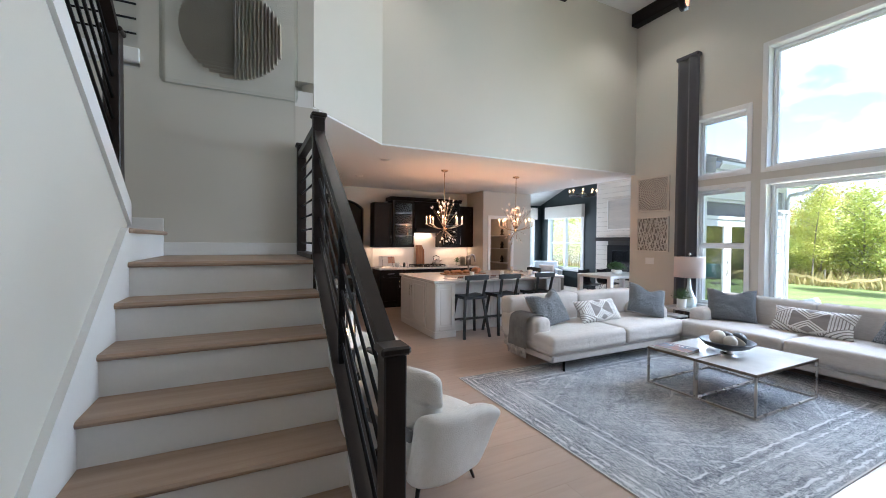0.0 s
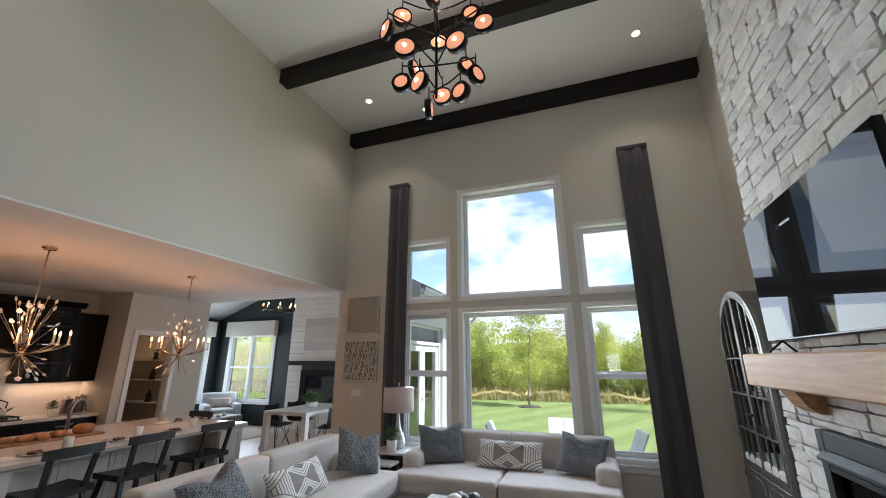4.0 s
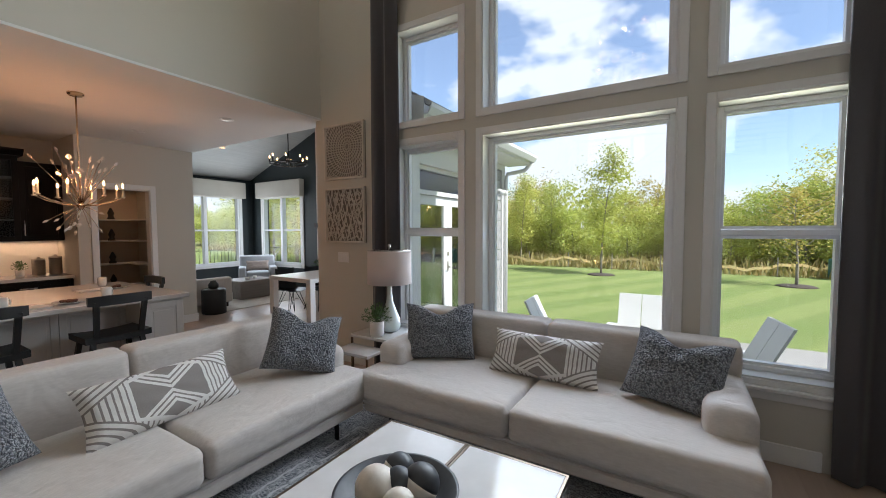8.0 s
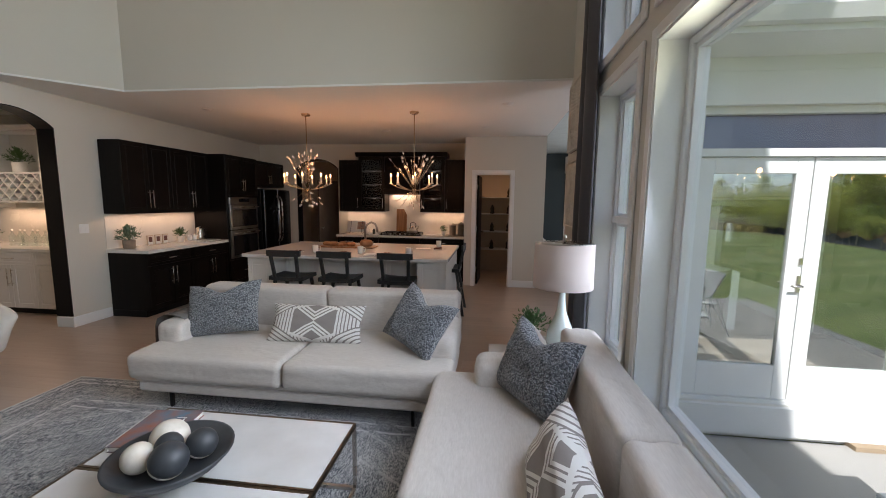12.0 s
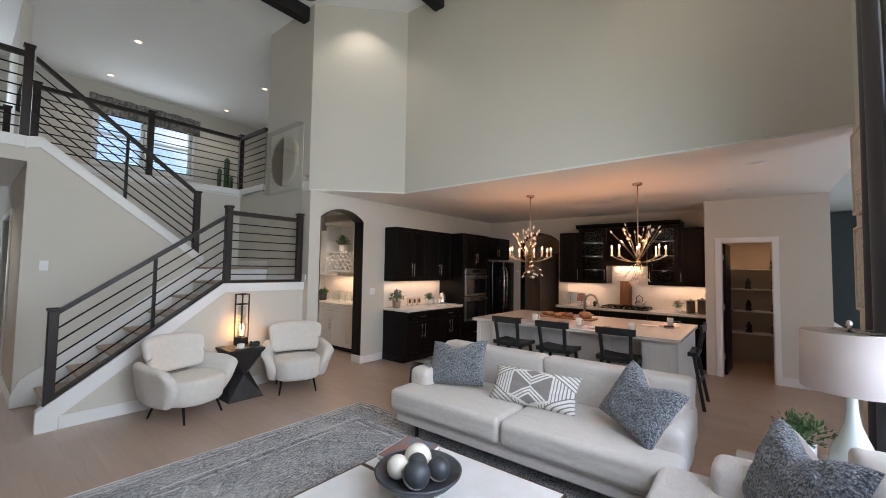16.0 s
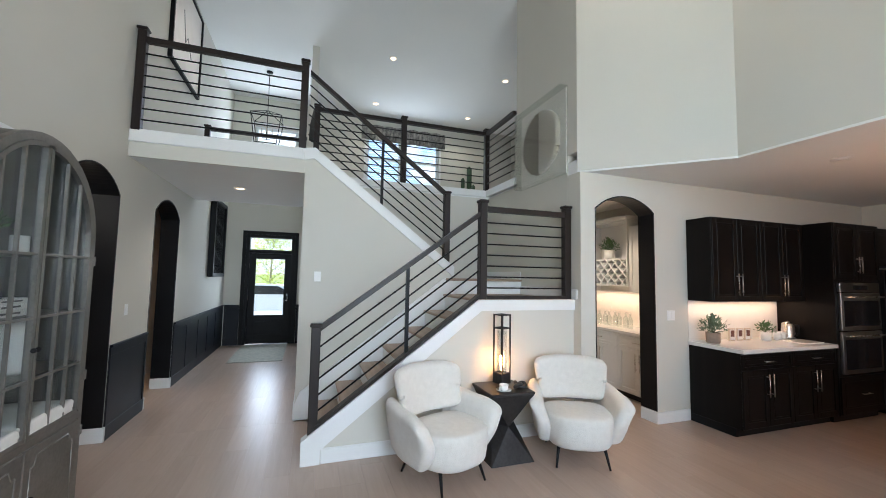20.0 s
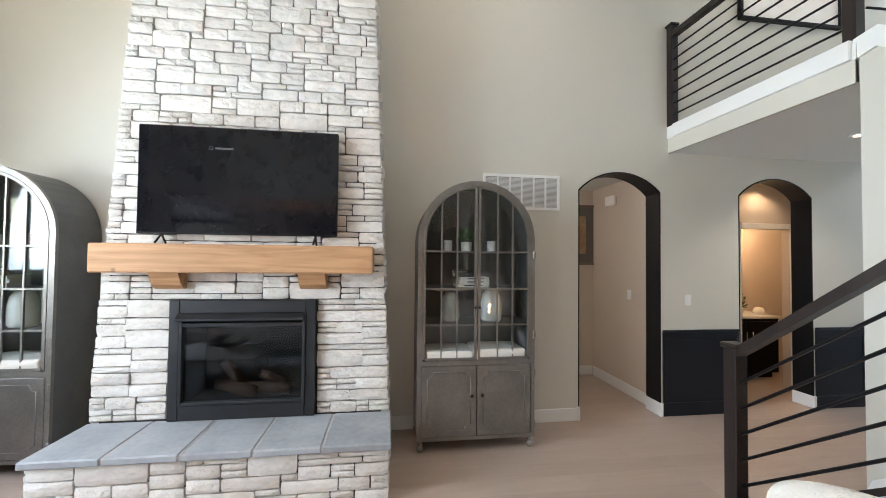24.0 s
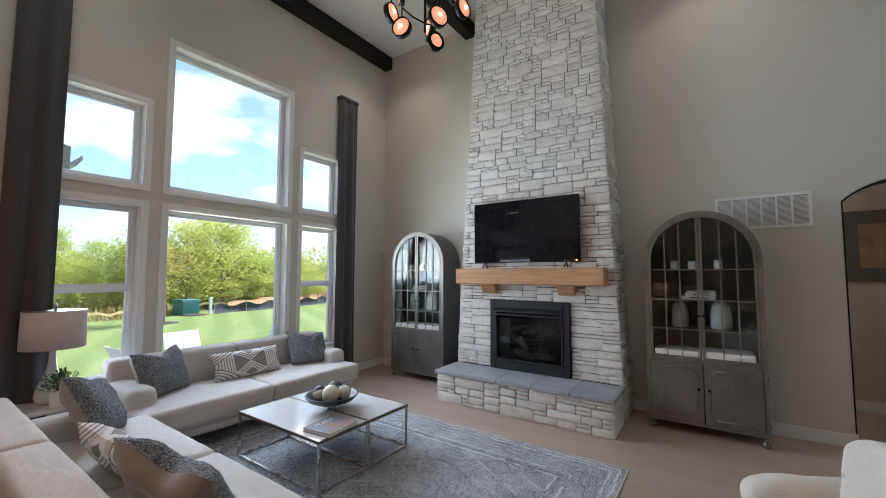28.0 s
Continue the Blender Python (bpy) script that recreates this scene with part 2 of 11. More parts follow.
class Shape:
    """Gathers vertices and faces of one mesh."""

    def __init__(self):
        self.v, self.f, self.s = [], [], []

    def add(self, verts, faces, smooth=False):
        o = len(self.v)
        self.v += [tuple(v) for v in verts]
        self.f += [tuple(i + o for i in f) for f in faces]
        self.s += [smooth] * len(faces)
        return self

    def box(self, x0, y0, z0, x1, y1, z1, c=0.0):
        x0, x1 = min(x0, x1), max(x0, x1)
        y0, y1 = min(y0, y1), max(y0, y1)
        z0, z1 = min(z0, z1), max(z0, z1)
        c = min(c, (x1 - x0) * 0.45, (y1 - y0) * 0.45, (z1 - z0) * 0.45)
        if c <= 0:
            v = [(x, y, z) for x in (x0, x1) for y in (y0, y1) for z in (z0, z1)]
            return self.add(v, [(0, 1, 3, 2), (4, 6, 7, 5), (0, 4, 5, 1), (2, 3, 7, 6), (0, 2, 6, 4), (1, 5, 7, 3)])
        v, idx = [], {}
        lim = ((x0, x1), (y0, y1), (z0, z1))
        for s in [(a, b, d) for a in (0, 1) for b in (0, 1) for d in (0, 1)]:
            for ax in range(3):
                p = [lim[k][s[k]] + (0 if k == ax else (c if s[k] == 0 else -c)) for k in range(3)]
                idx[s, ax] = len(v)
                v.append(p)
        f = []
        for ax in range(3):
            o1, o2 = [k for k in range(3) if k != ax]
            for side in (0, 1):
                q = []
                for a, b in ((0, 0), (1, 0), (1, 1), (0, 1)):
                    s = [0, 0, 0]
                    s[ax], s[o1], s[o2] = side, a, b
                    q.append(idx[tuple(s), ax])
                f.append(q if (side == 1) != (ax == 1) else q[::-1])
            for a in (0, 1):
                for b in (0, 1):
                    s0, s1 = [0, 0, 0], [0, 0, 0]
                    s0[o1] = s1[o1] = a
                    s0[o2] = s1[o2] = b
                    s1[ax] = 1
                    q = [idx[tuple(s0), o1], idx[tuple(s1), o1], idx[tuple(s1), o2], idx[tuple(s0), o2]]
                    f.append(q if (a == b) != (ax == 1) else q[::-1])
        for s in [(a, b, d) for a in (0, 1) for b in (0, 1) for d in (0, 1)]:
            q = [idx[s, 0], idx[s, 1], idx[s, 2]]
            f.append(q if sum(s) % 2 else q[::-1])
        return self.add(v, f)

    def prism(self, poly, axis, a, b):
        """A polygon drawn in the two other axes (in the order x, y, z), pushed along axis from a to b."""
        k = 'xyz'.index(axis)

        def put(p, w):
            q = list(p)
            q.insert(k, w)
            return q
        n = len(poly)
        v = [put(p, a) for p in poly] + [put(p, b) for p in poly]
        f = [tuple(range(n))[::-1], tuple(range(n, 2 * n))] + [(i, (i + 1) % n, n + (i + 1) % n, n + i) for i in range(n)]
        area = sum(poly[i][0] * poly[(i + 1) % n][1] - poly[(i + 1) % n][0] * poly[i][1] for i in range(n))
        if (area < 0) != (axis == 'y') != (b < a):
            f = [q[::-1] for q in f]
        return self.add(v, f)

    def tube(self, pts, r, n=8, caps=True, smooth=True):
        pts = [Vector(p) for p in pts]
        rs = r if isinstance(r, (list, tuple)) else [r] * len(pts)
        v, f = [], []
        up = None
        for i, p in enumerate(pts):
            d = (pts[min(i + 1, len(pts) - 1)] - pts[max(i - 1, 0)]).normalized()
            if up is None:
                up = Vector((0, 0, 1)) if abs(d.z) < 0.9 else Vector((1, 0, 0))
            side = d.cross(up).normalized()
            up = side.cross(d).normalized()
            for k in range(n):
                a = 2 * math.pi * k / n
                v.append(p + (side * math.cos(a) + up * math.sin(a)) * rs[i])
        for i in range(len(pts) - 1):
            for k in range(n):
                f.append((i * n + k, (i + 1) * n + k, (i + 1) * n + (k + 1) % n, i * n + (k + 1) % n))
        if caps:
            f += [tuple(range(n)), tuple(range((len(pts) - 1) * n, len(pts) * n))[::-1]]
        return self.add(v, f, smooth)

    def lathe(self, prof, x=0, y=0, z=0, n=20, smooth=True):
        """prof: (radius, height) from the bottom up."""
        v, f = [], []
        for r, h in prof:
            for k in range(n):
                a = 2 * math.pi * k / n
                v.append((x + r * math.cos(a), y + r * math.sin(a), z + h))
        for i in range(len(prof) - 1):
            for k in range(n):
                f.append((i * n + k, i * n + (k + 1) % n, (i + 1) * n + (k + 1) % n, (i + 1) * n + k))
        if prof[0][0] > 1e-5:
            f.append(tuple(range(n))[::-1])
        if prof[-1][0] > 1e-5:
            f.append(tuple(range((len(prof) - 1) * n, len(prof) * n)))
        return self.add(v, f, smooth)

    def ball(self, x, y, z, r, n=14, sz=1.0):
        return self.lathe([(r * math.sin(math.pi * i / n) + (1e-6 if i in (0, n) else 0), -r * sz * math.cos(math.pi * i / n)) for i in range(n + 1)], x, y, z, n + 2)

    def soft(self, cx, cy, cz, sx, sy, sz, n=10, p=5.0, puff=0.0, seed=0, rough=0.0):
        """A stuffed block: a box with rounded edges (rounder for a small p), with a swollen middle."""
        half = (sx / 2, sy / 2, sz / 2)
        r = min(half) * min(0.96, 3.2 / p)
        rows = []
        for h in half:
            k = max(2, n // 2)
            inner = [-(h - r) + 2 * (h - r) * i / k for i in range(k + 1)]
            edge = [1 - math.sin(math.pi / 2 * i / 4) for i in range(4)]
            rows.append([-(h - r) - r * (1 - e) for e in edge] + inner + [(h - r) + r * (1 - e) for e in edge[::-1]])
            rows[-1][:4] = [-h, -h + r * 0.08, -h + r * 0.29, -h + r * 0.62]
            rows[-1][-4:] = [h - r * 0.62, h - r * 0.29, h - r * 0.08, h]
        v, f, idx = [], [], {}
        X, Y, Z = rows

        def vert(i, j, k):
            if (i, j, k) in idx:
                return idx[i, j, k]
            q = Vector((X[i], Y[j], Z[k]))
            c = Vector([max(-(h - r), min(h - r, w)) for h, w in zip(half, q)])
            d = q - c
            q = c + d.normalized() * r if d.length > 1e-9 else q
            u = Vector([w / h for w, h in zip(q, half)])
            if puff:
                q.z *= 1 + puff * (1 - u.x * u.x) * (1 - u.y * u.y)
            if rough:
                w = noise.noise_vector(Vector((u.x * 2.3 + seed, u.y * 2.3, u.z * 2.3))) * rough
                q += Vector((w.x * half[0], w.y * half[1], w.z * half[2]))
            idx[i, j, k] = len(v)
            v.append((cx + q.x, cy + q.y, cz + q.z))
            return idx[i, j, k]
        nx, ny, nz = len(X) - 1, len(Y) - 1, len(Z) - 1
        for i in range(nx):
            for j in range(ny):
                f.append((vert(i, j, nz), vert(i + 1, j, nz), vert(i + 1, j + 1, nz), vert(i, j + 1, nz)))
                f.append((vert(i, j, 0), vert(i, j + 1, 0), vert(i + 1, j + 1, 0), vert(i + 1, j, 0)))
        for i in range(nx):
            for k in range(nz):
                f.append((vert(i, 0, k), vert(i + 1, 0, k), vert(i + 1, 0, k + 1), vert(i, 0, k + 1)))
                f.append((vert(i, ny, k), vert(i, ny, k + 1), vert(i + 1, ny, k + 1), vert(i + 1, ny, k)))
        for j in range(ny):
            for k in range(nz):
                f.append((vert(0, j, k), vert(0, j, k + 1), vert(0, j + 1, k + 1), vert(0, j + 1, k)))
                f.append((vert(nx, j, k), vert(nx, j + 1, k), vert(nx, j + 1, k + 1), vert(nx, j, k + 1)))
        return self.add(v, f, True)

    def turned(self, m):
        self.v = [tuple(m @ Vector(p)) for p in self.v]
        return self

    def mesh(self, name, mat):
        me = bpy.data.meshes.new(name)
        me.from_pydata(self.v, [], self.f)
        me.polygons.foreach_set("use_smooth", self.s)
        me.materials.append(mat)
        me.update()
        return me


def part(name, shape, mat, parent=None, label=""):
    """One mesh object, under a thing or a part when parent is given."""
    ob = new(name, shape.mesh(name, mat) if isinstance(shape, Shape) else shape)
    if parent:
        ob.parent = parent
    if label:
        tagged(ob, label)
    return ob


def thing(name, x, y, z, rz, label, category, group=""):
    ob = new(name)
    ob.empty_display_size = 0.1
    ob.matrix_basis = pose(x, y, z, 0, 0, rz)
    return tagged(ob, label, category, group)


def solid(name, shape, mat, label, category="", group="", kind=""):
    """A top-level thing, or a piece of the setting, of one mesh."""
    return tagged(part(name, shape, mat), label, category, group, kind)


def structure(name, shape, mat, label):
    return solid(name, shape, mat, label, kind="structure")


def wall_cells(axis, a, b, u0, u1, z0, z1, holes=()):
    """A wall slab from a to b across axis, with oblong openings (u0, u1, z0, z1) cut through it."""
    us = sorted({u0, u1, *(max(u0, min(u1, h[k])) for h in holes for k in (0, 1))})
    zs = sorted({z0, z1, *(max(z0, min(z1, h[k])) for h in holes for k in (2, 3))})
    full = {}
    for i in range(len(us) - 1):
        for j in range(len(zs) - 1):
            um, zm = (us[i] + us[i + 1]) / 2, (zs[j] + zs[j + 1]) / 2
            full[i, j] = not any(h[0] < um < h[1] and h[2] < zm < h[3] for h in holes)
    s = Shape()

    def P(w, u, z):
        return (w, u, z) if axis == 'x' else (u, w, z)

    def quad(*q):
        s.add(q, [(0, 1, 2, 3)])
    for (i, j), is_full in full.items():
        if not is_full:
            continue
        A, B, C, D = us[i], us[i + 1], zs[j], zs[j + 1]
        quad(P(a, A, C), P(a, A, D), P(a, B, D), P(a, B, C))
        quad(P(b, A, C), P(b, B, C), P(b, B, D), P(b, A, D))
        for di, dj, q in ((-1, 0, ((A, C), (A, D))), (1, 0, ((B, C), (B, D))), (0, -1, ((A, C), (B, C))), (0, 1, ((A, D), (B, D)))):
            if not full.get((i + di, j + dj), False):
                (e, g), (h, k) = q
                quad(P(a, e, g), P(b, e, g), P(b, h, k), P(a, h, k))
    return s


def arch_top(axis, a, b, u0, u1, spring, apex, top, s, n=18):
    """Fills a wall above a segmental arch, up to the height top."""
    w, rise = (u1 - u0) / 2, apex - spring
    R = (w * w + rise * rise) / (2 * rise)

    def h(u):
        return apex - R + math.sqrt(max(0, R * R - (u - (u0 + u1) / 2) ** 2))
    for i in range(n):
        A, B = u0 + (u1 - u0) * i / n, u0 + (u1 - u0) * (i + 1) / n
        s.prism([(A, h(A)), (B, h(B)), (B, top), (A, top)], axis, a, b)
    return h


def arch_liner(axis, a, b, u0, u1, spring, apex, t=0.012, n=18, z0=0.0):
    """The dark skin of an arched passage: both jambs and the curved head."""
    w, rise = (u1 - u0) / 2, apex - spring
    R = (w * w + rise * rise) / (2 * rise)
    s = Shape()
    pts = [(u0, z0)] + [(u0 + (u1 - u0) * i / n, apex - R + math.sqrt(max(0, R * R - ((u1 - u0) * i / n - w) ** 2))) for i in range(n + 1)] + [(u1, z0)]
    mid = (u0 + u1) / 2
    inner = [(mid + (u - mid) * (1 - t / w), z - (t if z > z0 else 0)) for u, z in pts]
    for i in range(len(pts) - 1):
        s.prism([pts[i], pts[i + 1], inner[i + 1], inner[i]], axis, a, b)
    return s

# ---- materials ----
PAINT = surface("greige_wall_paint", (0.62, 0.597, 0.535), (0.59, 0.568, 0.507), 0.75, scale=0.8, fine=160, bump=0.08, dist=0.001)
CEILING = surface("white_ceiling_paint", (0.80, 0.80, 0.78), (0.76, 0.76, 0.745), 0.85, scale=0.7, fine=200, bump=0.06, dist=0.001)
TRIM = surface("white_trim_paint", (0.80, 0.80, 0.79), (0.75, 0.75, 0.74), 0.38, scale=2, fine=60, bump=0.03)
BEAM = surface("black_stained_beam_wood", (0.010, 0.009, 0.009), (0.022, 0.019, 0.018), 0.6, spec=0.25, scale=3, fine=40, bump=0.4, stretch=(6, 0.5, 6))
BLACK = surface("black_satin_paint", (0.005, 0.005, 0.006), (0.010, 0.010, 0.011), 0.38, scale=3, fine=80, bump=0.06, spec=0.2)
ESPRESSO = surface("espresso_cabinet_wood", (0.004, 0.0035, 0.0035), (0.009, 0.007, 0.006), 0.36, scale=2, fine=45, bump=0.1, stretch=(6, 6, 0.5), spec=0.14)
NEWEL = surface("dark_brown_stained_wood", (0.012, 0.0085, 0.0075), (0.025, 0.017, 0.0145), 0.40, scale=2.5, fine=40, bump=0.15, stretch=(6, 6, 0.5), spec=0.35)
OAK = surface("pale_oak_tread", (0.40, 0.29, 0.21), (0.30, 0.21, 0.15), 0.45, scale=2.2, fine=24, bump=0.12, stretch=(0.6, 9, 9))


def linen_cloth():
    """Oatmeal linen: fine weave over soft creases."""
    m, n, l, p = principled("oatmeal_linen")
    co = n.new("ShaderNodeTexCoord")

    def nz(scale, detail, stretch=(1, 1, 1)):
        mp = n.new("ShaderNodeMapping")
        mp.inputs["Scale"].default_value = stretch
        l.new(co.outputs["Object"], mp.inputs["Vector"])
        t = n.new("ShaderNodeTexNoise")
        t.inputs["Scale"].default_value, t.inputs["Detail"].default_value = scale, detail
        t.inputs["Distortion"].default_value = 0.6
        l.new(mp.outputs["Vector"], t.inputs["Vector"])
        return t.outputs["Fac"]
    slub = nz(90, 3, (0.25, 1.6, 1))
    mx = n.new("ShaderNodeMix")
    mx.data_type = 'RGBA'
    mx.inputs["A"].default_value, mx.inputs["B"].default_value = (0.655, 0.615, 0.575, 1), (0.49, 0.45, 0.415, 1)
    l.new(slub, mx.inputs["Factor"])
    l.new(mx.outputs["Result"], p.inputs["Base Color"])
    p.inputs["Roughness"].default_value = 0.93
    p.inputs["Sheen Weight"].default_value = 0.15
    b1 = n.new("ShaderNodeBump")
    b1.inputs["Strength"].default_value, b1.inputs["Distance"].default_value = 0.55, 0.022
    l.new(nz(5.5, 2.5, (1, 1.5, 1)), b1.inputs["Height"])
    b2 = n.new("ShaderNodeBump")
    b2.inputs["Strength"].default_value, b2.inputs["Distance"].default_value = 0.4, 0.0015
    l.new(nz(420, 2), b2.inputs["Height"])
    l.new(b1.outputs["Normal"], b2.inputs["Normal"])
    l.new(b2.outputs["Normal"], p.inputs["Normal"])
    return m


LINEN = linen_cloth()
NICKEL = surface("brushed_nickel", (0.62, 0.58, 0.53), (0.50, 0.46, 0.42), 0.28, 1.0, scale=8, fine=120, bump=0.03)
STEEL = surface("black_stainless_steel", (0.10, 0.10, 0.11), (0.07, 0.07, 0.075), 0.25, 1.0, scale=4, fine=200, bump=0.03)
QUARTZ = surface("white_quartz", (0.80, 0.79, 0.77), (0.68, 0.66, 0.64), 0.14, scale=3, fine=30, bump=0.0)
CABWHITE = surface("white_cabinet_paint", (0.74, 0.73, 0.71), (0.70, 0.69, 0.67), 0.4, scale=2, fine=60, bump=0.03)
PANE = glass("window_glass", (0.97, 0.98, 0.98))
VINYL = surface("white_vinyl_window_frame", (0.82, 0.83, 0.84), (0.78, 0.79, 0.80), 0.35, scale=2, fine=50, bump=0.02)
GREEN = surface("dark_green_wall_paint", (0.018, 0.027, 0.030), (0.024, 0.034, 0.036), 0.6, scale=1.0, fine=150, bump=0.06)
NAVY = surface("navy_black_wainscot_paint", (0.006, 0.008, 0.013), (0.011, 0.013, 0.019), 0.42, scale=1.5, fine=80, bump=0.05, spec=0.3)
TAN = surface("warm_tan_wall_paint", (0.58, 0.505, 0.425), (0.54, 0.465, 0.39), 0.75, scale=0.9, fine=150, bump=0.06)
LAMP_ON = glow("lit_downlight_lens", (1.0, 0.66, 0.34), 1.6)

# ---- floor, walls, ceilings ----
EAST = 6.5
floor_shape = Shape()
floor_shape.box(-5.8, -0.84, -0.2, EAST + 0.2, 9.5, -0.02)
floor_shape.box(EAST + 0.2, 4.3, -0.2, 10.4, 11.9, -0.02)
floor_shape.box(-5.8, -4.2, -0.2, 3.6, -0.84, -0.02)
structure("floor", floor_shape, OAK, "subfloor under pale oak planks")

# the tall window wall: (y0, y1, z0, z1)
WINDOWS = [(3.148, 3.90, 0.54, 2.385), (1.403, 2.917, 0.54, 2.385), (0.46, 1.177, 0.54, 2.385),
           (3.148, 3.90, 2.606, 3.522), (1.403, 2.917, 2.603, 4.302), (0.46, 1.177, 2.606, 3.522)]
structure("wall_east", wall_cells('x', EAST, EAST + 0.22, -0.84, 5.09, 0, CEIL, WINDOWS), PAINT, "tall greige painted window wall of the living room")

# fireplace and foyer wall with two black lined arches
A1, A2 = (-0.54, 0.39), (-2.42, -1.48)
SPRING, APEX = 2.37, 2.57
ws = wall_cells('y', -0.84, -0.62, -5.8, EAST + 0.22, 0, CEIL, [(A1[0], A1[1], 0, 2.7), (A2[0], A2[1], 0, 2.7)])
for A in (A1, A2):
    arch_top('y', -0.84, -0.62, A[0], A[1], SPRING, APEX, 2.7, ws)
structure("wall_south", ws, PAINT, "two-storey greige wall behind the stone fireplace")
for A in (A1, A2):
    structure("arch_lining", arch_liner('y', -0.843, -0.617, A[0], A[1], SPRING, APEX, z0=0.14), BLACK, "satin black lining of an arched doorway")

# upper kitchen wall, chamfered corner, landing wall
structure("wall_north_upper", Shape().box(1.562, 5.0, LOW + 0.02, EAST + 0.22, 5.15, CEIL), PAINT, "upper greige wall above the kitchen opening")
structure("wall_corner_upper", Shape().prism([(0.55, 3.95), (1.562, 5.0), (1.562, 5.15), (0.45, 4.05)], 'z', LOW + 0.02, CEIL), PAINT, "angled greige upper wall panel")
ln = Shape().box(-1.90, 3.95, 0, 0.378, 4.10, 2.795)
ln.box(-0.80, 3.95, 2.795, 0.378, 4.098, 3.05)
ln.box(-1.90, 3.95, 2.795, -0.80, 3.995, 2.93)
ln.box(-0.80, 3.95, 3.05, 0.55, 4.10, CEIL)
structure("wall_stairwell", Shape().box(-1.89, 1.201, 0, -1.768, 3.949, 2.94), PAINT, "greige stairwell wall below the loft edge")
structure("wall_landing", ln, PAINT, "greige wall behind the stair landing")
aw = wall_cells('x', 0.38, 0.60, 3.95, 9.3, 0, LOW, [(4.14, 4.99, 0, 2.7)])
arch_top('x', 0.38, 0.60, 4.14, 4.99, 2.42, 2.585, 2.7, aw)
structure("wall_pantry_arch", aw, PAINT, "greige kitchen wall with an arched opening")
structure("arch_lining", arch_liner('x', 0.377, 0.603, 4.14, 4.99, 2.42, 2.585, z0=0.14), BLACK, "satin black lining of an arched doorway")

# kitchen
kb = wall_cells('y', 9.13, 9.33, 0.38, 5.40, 0, LOW, [(1.45, 2.40, 0, 2.6)])
arch_top('y', 9.13, 9.33, 1.45, 2.40, 2.30, 2.50, 2.6, kb)
structure("wall_kitchen_back", kb, PAINT, "greige back wall of the kitchen")
structure("arch_lining", arch_liner('y', 9.127, 9.333, 1.45, 2.40, 2.30, 2.50), BLACK, "satin black lining of an arched doorway")
structure("wall_store", wall_cells('y', 8.3, 8.42, 5.22, 6.70, 0, LOW, [(5.43, 6.07, 0, 2.13)]), PAINT, "greige wall with the pantry doorway")
structure("wall_store_side", Shape().box(5.22, 8.42, 0, 5.34, 10.2, LOW), PAINT, "greige side wall of the pantry")
structure("wall_store_side", Shape().box(6.58, 8.42, 0, 6.70, 10.2, LOW), PAINT, "greige side wall of the pantry")
structure("wall_store_back", Shape().box(5.22, 10.08, 0, 6.70, 10.2, LOW), TAN, "tan back wall of the pantry")
kc = Shape().prism([(0.38, 3.956), (0.545, 3.956), (1.560, 5.004), (EAST + 0.2, 5.004), (EAST + 0.2, 10.2), (0.38, 10.2)], 'z', LOW, LOW + 0.15)
structure("ceiling_kitchen", kc, CEILING, "white flat ceiling over the kitchen")
structure("ceiling_main", Shape().box(-6.0, -0.84, CEIL, EAST + 0.22, 7.0, CEIL + 0.15), CEILING, "white two-storey ceiling")
for bx in ((6.33, 6.50), (4.52, 4.70), (2.14, 2.32), (0.26, 0.42)):
    y1 = 5.0 if bx[0] > 1 else 3.95
    structure("ceiling_beam", Shape().box(bx[0], -0.62, 5.53, bx[1], y1, CEIL, 0.008), BEAM, "black stained boxed ceiling beam")

# foyer and loft shells
structure("wall_front", wall_cells('x', -6.0, -5.8, -4.2, 7.0, 0, CEIL, [(-0.20, 0.84, 0, 2.52), (2.45, 3.36, 3.95, 5.35), (3.47, 4.40, 3.95, 5.35), (-0.15, 0.80, 3.9, 5.1)]), PAINT, "greige front wall with the entrance")
structure("wall_foyer", wall_cells('y', 1.08, 1.20, -5.8, -0.78, 0, 2.80, [(-3.6, -2.2, 0, 2.3)]), PAINT, "greige foyer wall")
structure("wall_foyer_upper", Shape().box(-5.8, 1.08, 2.80, -3.1, 1.20, CEIL), PAINT, "greige upper foyer wall")
structure("wall_study", Shape().box(-5.8, 3.6, 0, -1.9, 3.72, 2.80), PAINT, "greige wall of the room off the foyer")
structure("wall_loft_north", Shape().box(-5.8, 6.6, 2.8, 0.6, 6.75, CEIL), PAINT, "greige loft wall")
structure("wall_loft_east", Shape().box(0.40, 4.10, LOW + 0.15, 0.55, 6.75, CEIL), PAINT, "greige loft wall")
SECOND = 3.06
slab = Shape().box(-3.15, -0.62, 2.80, -0.64, 1.08, SECOND)
slab.box(-5.8, 1.20, 2.80, -1.78, 6.6, SECOND)
slab.box(-3.15, 1.08, 2.80, -1.78, 1.20, SECOND)
slab.box(-1.78, 3.998, 2.80, -0.802, 6.6, SECOND)
slab.box(-0.80, 4.10, 2.80, 0.40, 6.6, SECOND)
structure("upper_floor", slab, CEILING, "upper floor slab with white painted underside")
edge = Shape().box(-0.66, -0.62, 2.795, -0.632, 1.08, 2.95)
structure("bridge_face", edge, PAINT, "greige face of the upper bridge")
structure("trim", Shape().box(-0.72, -0.62, 2.95, -0.615, 1.06, 3.085, 0.006), TRIM, "white trim board along the upper landing")
structure("trim", Shape().box(-1.80, 1.2, 2.965, -1.745, 3.95, 3.075, 0.006), TRIM, "white trim board along the loft edge")
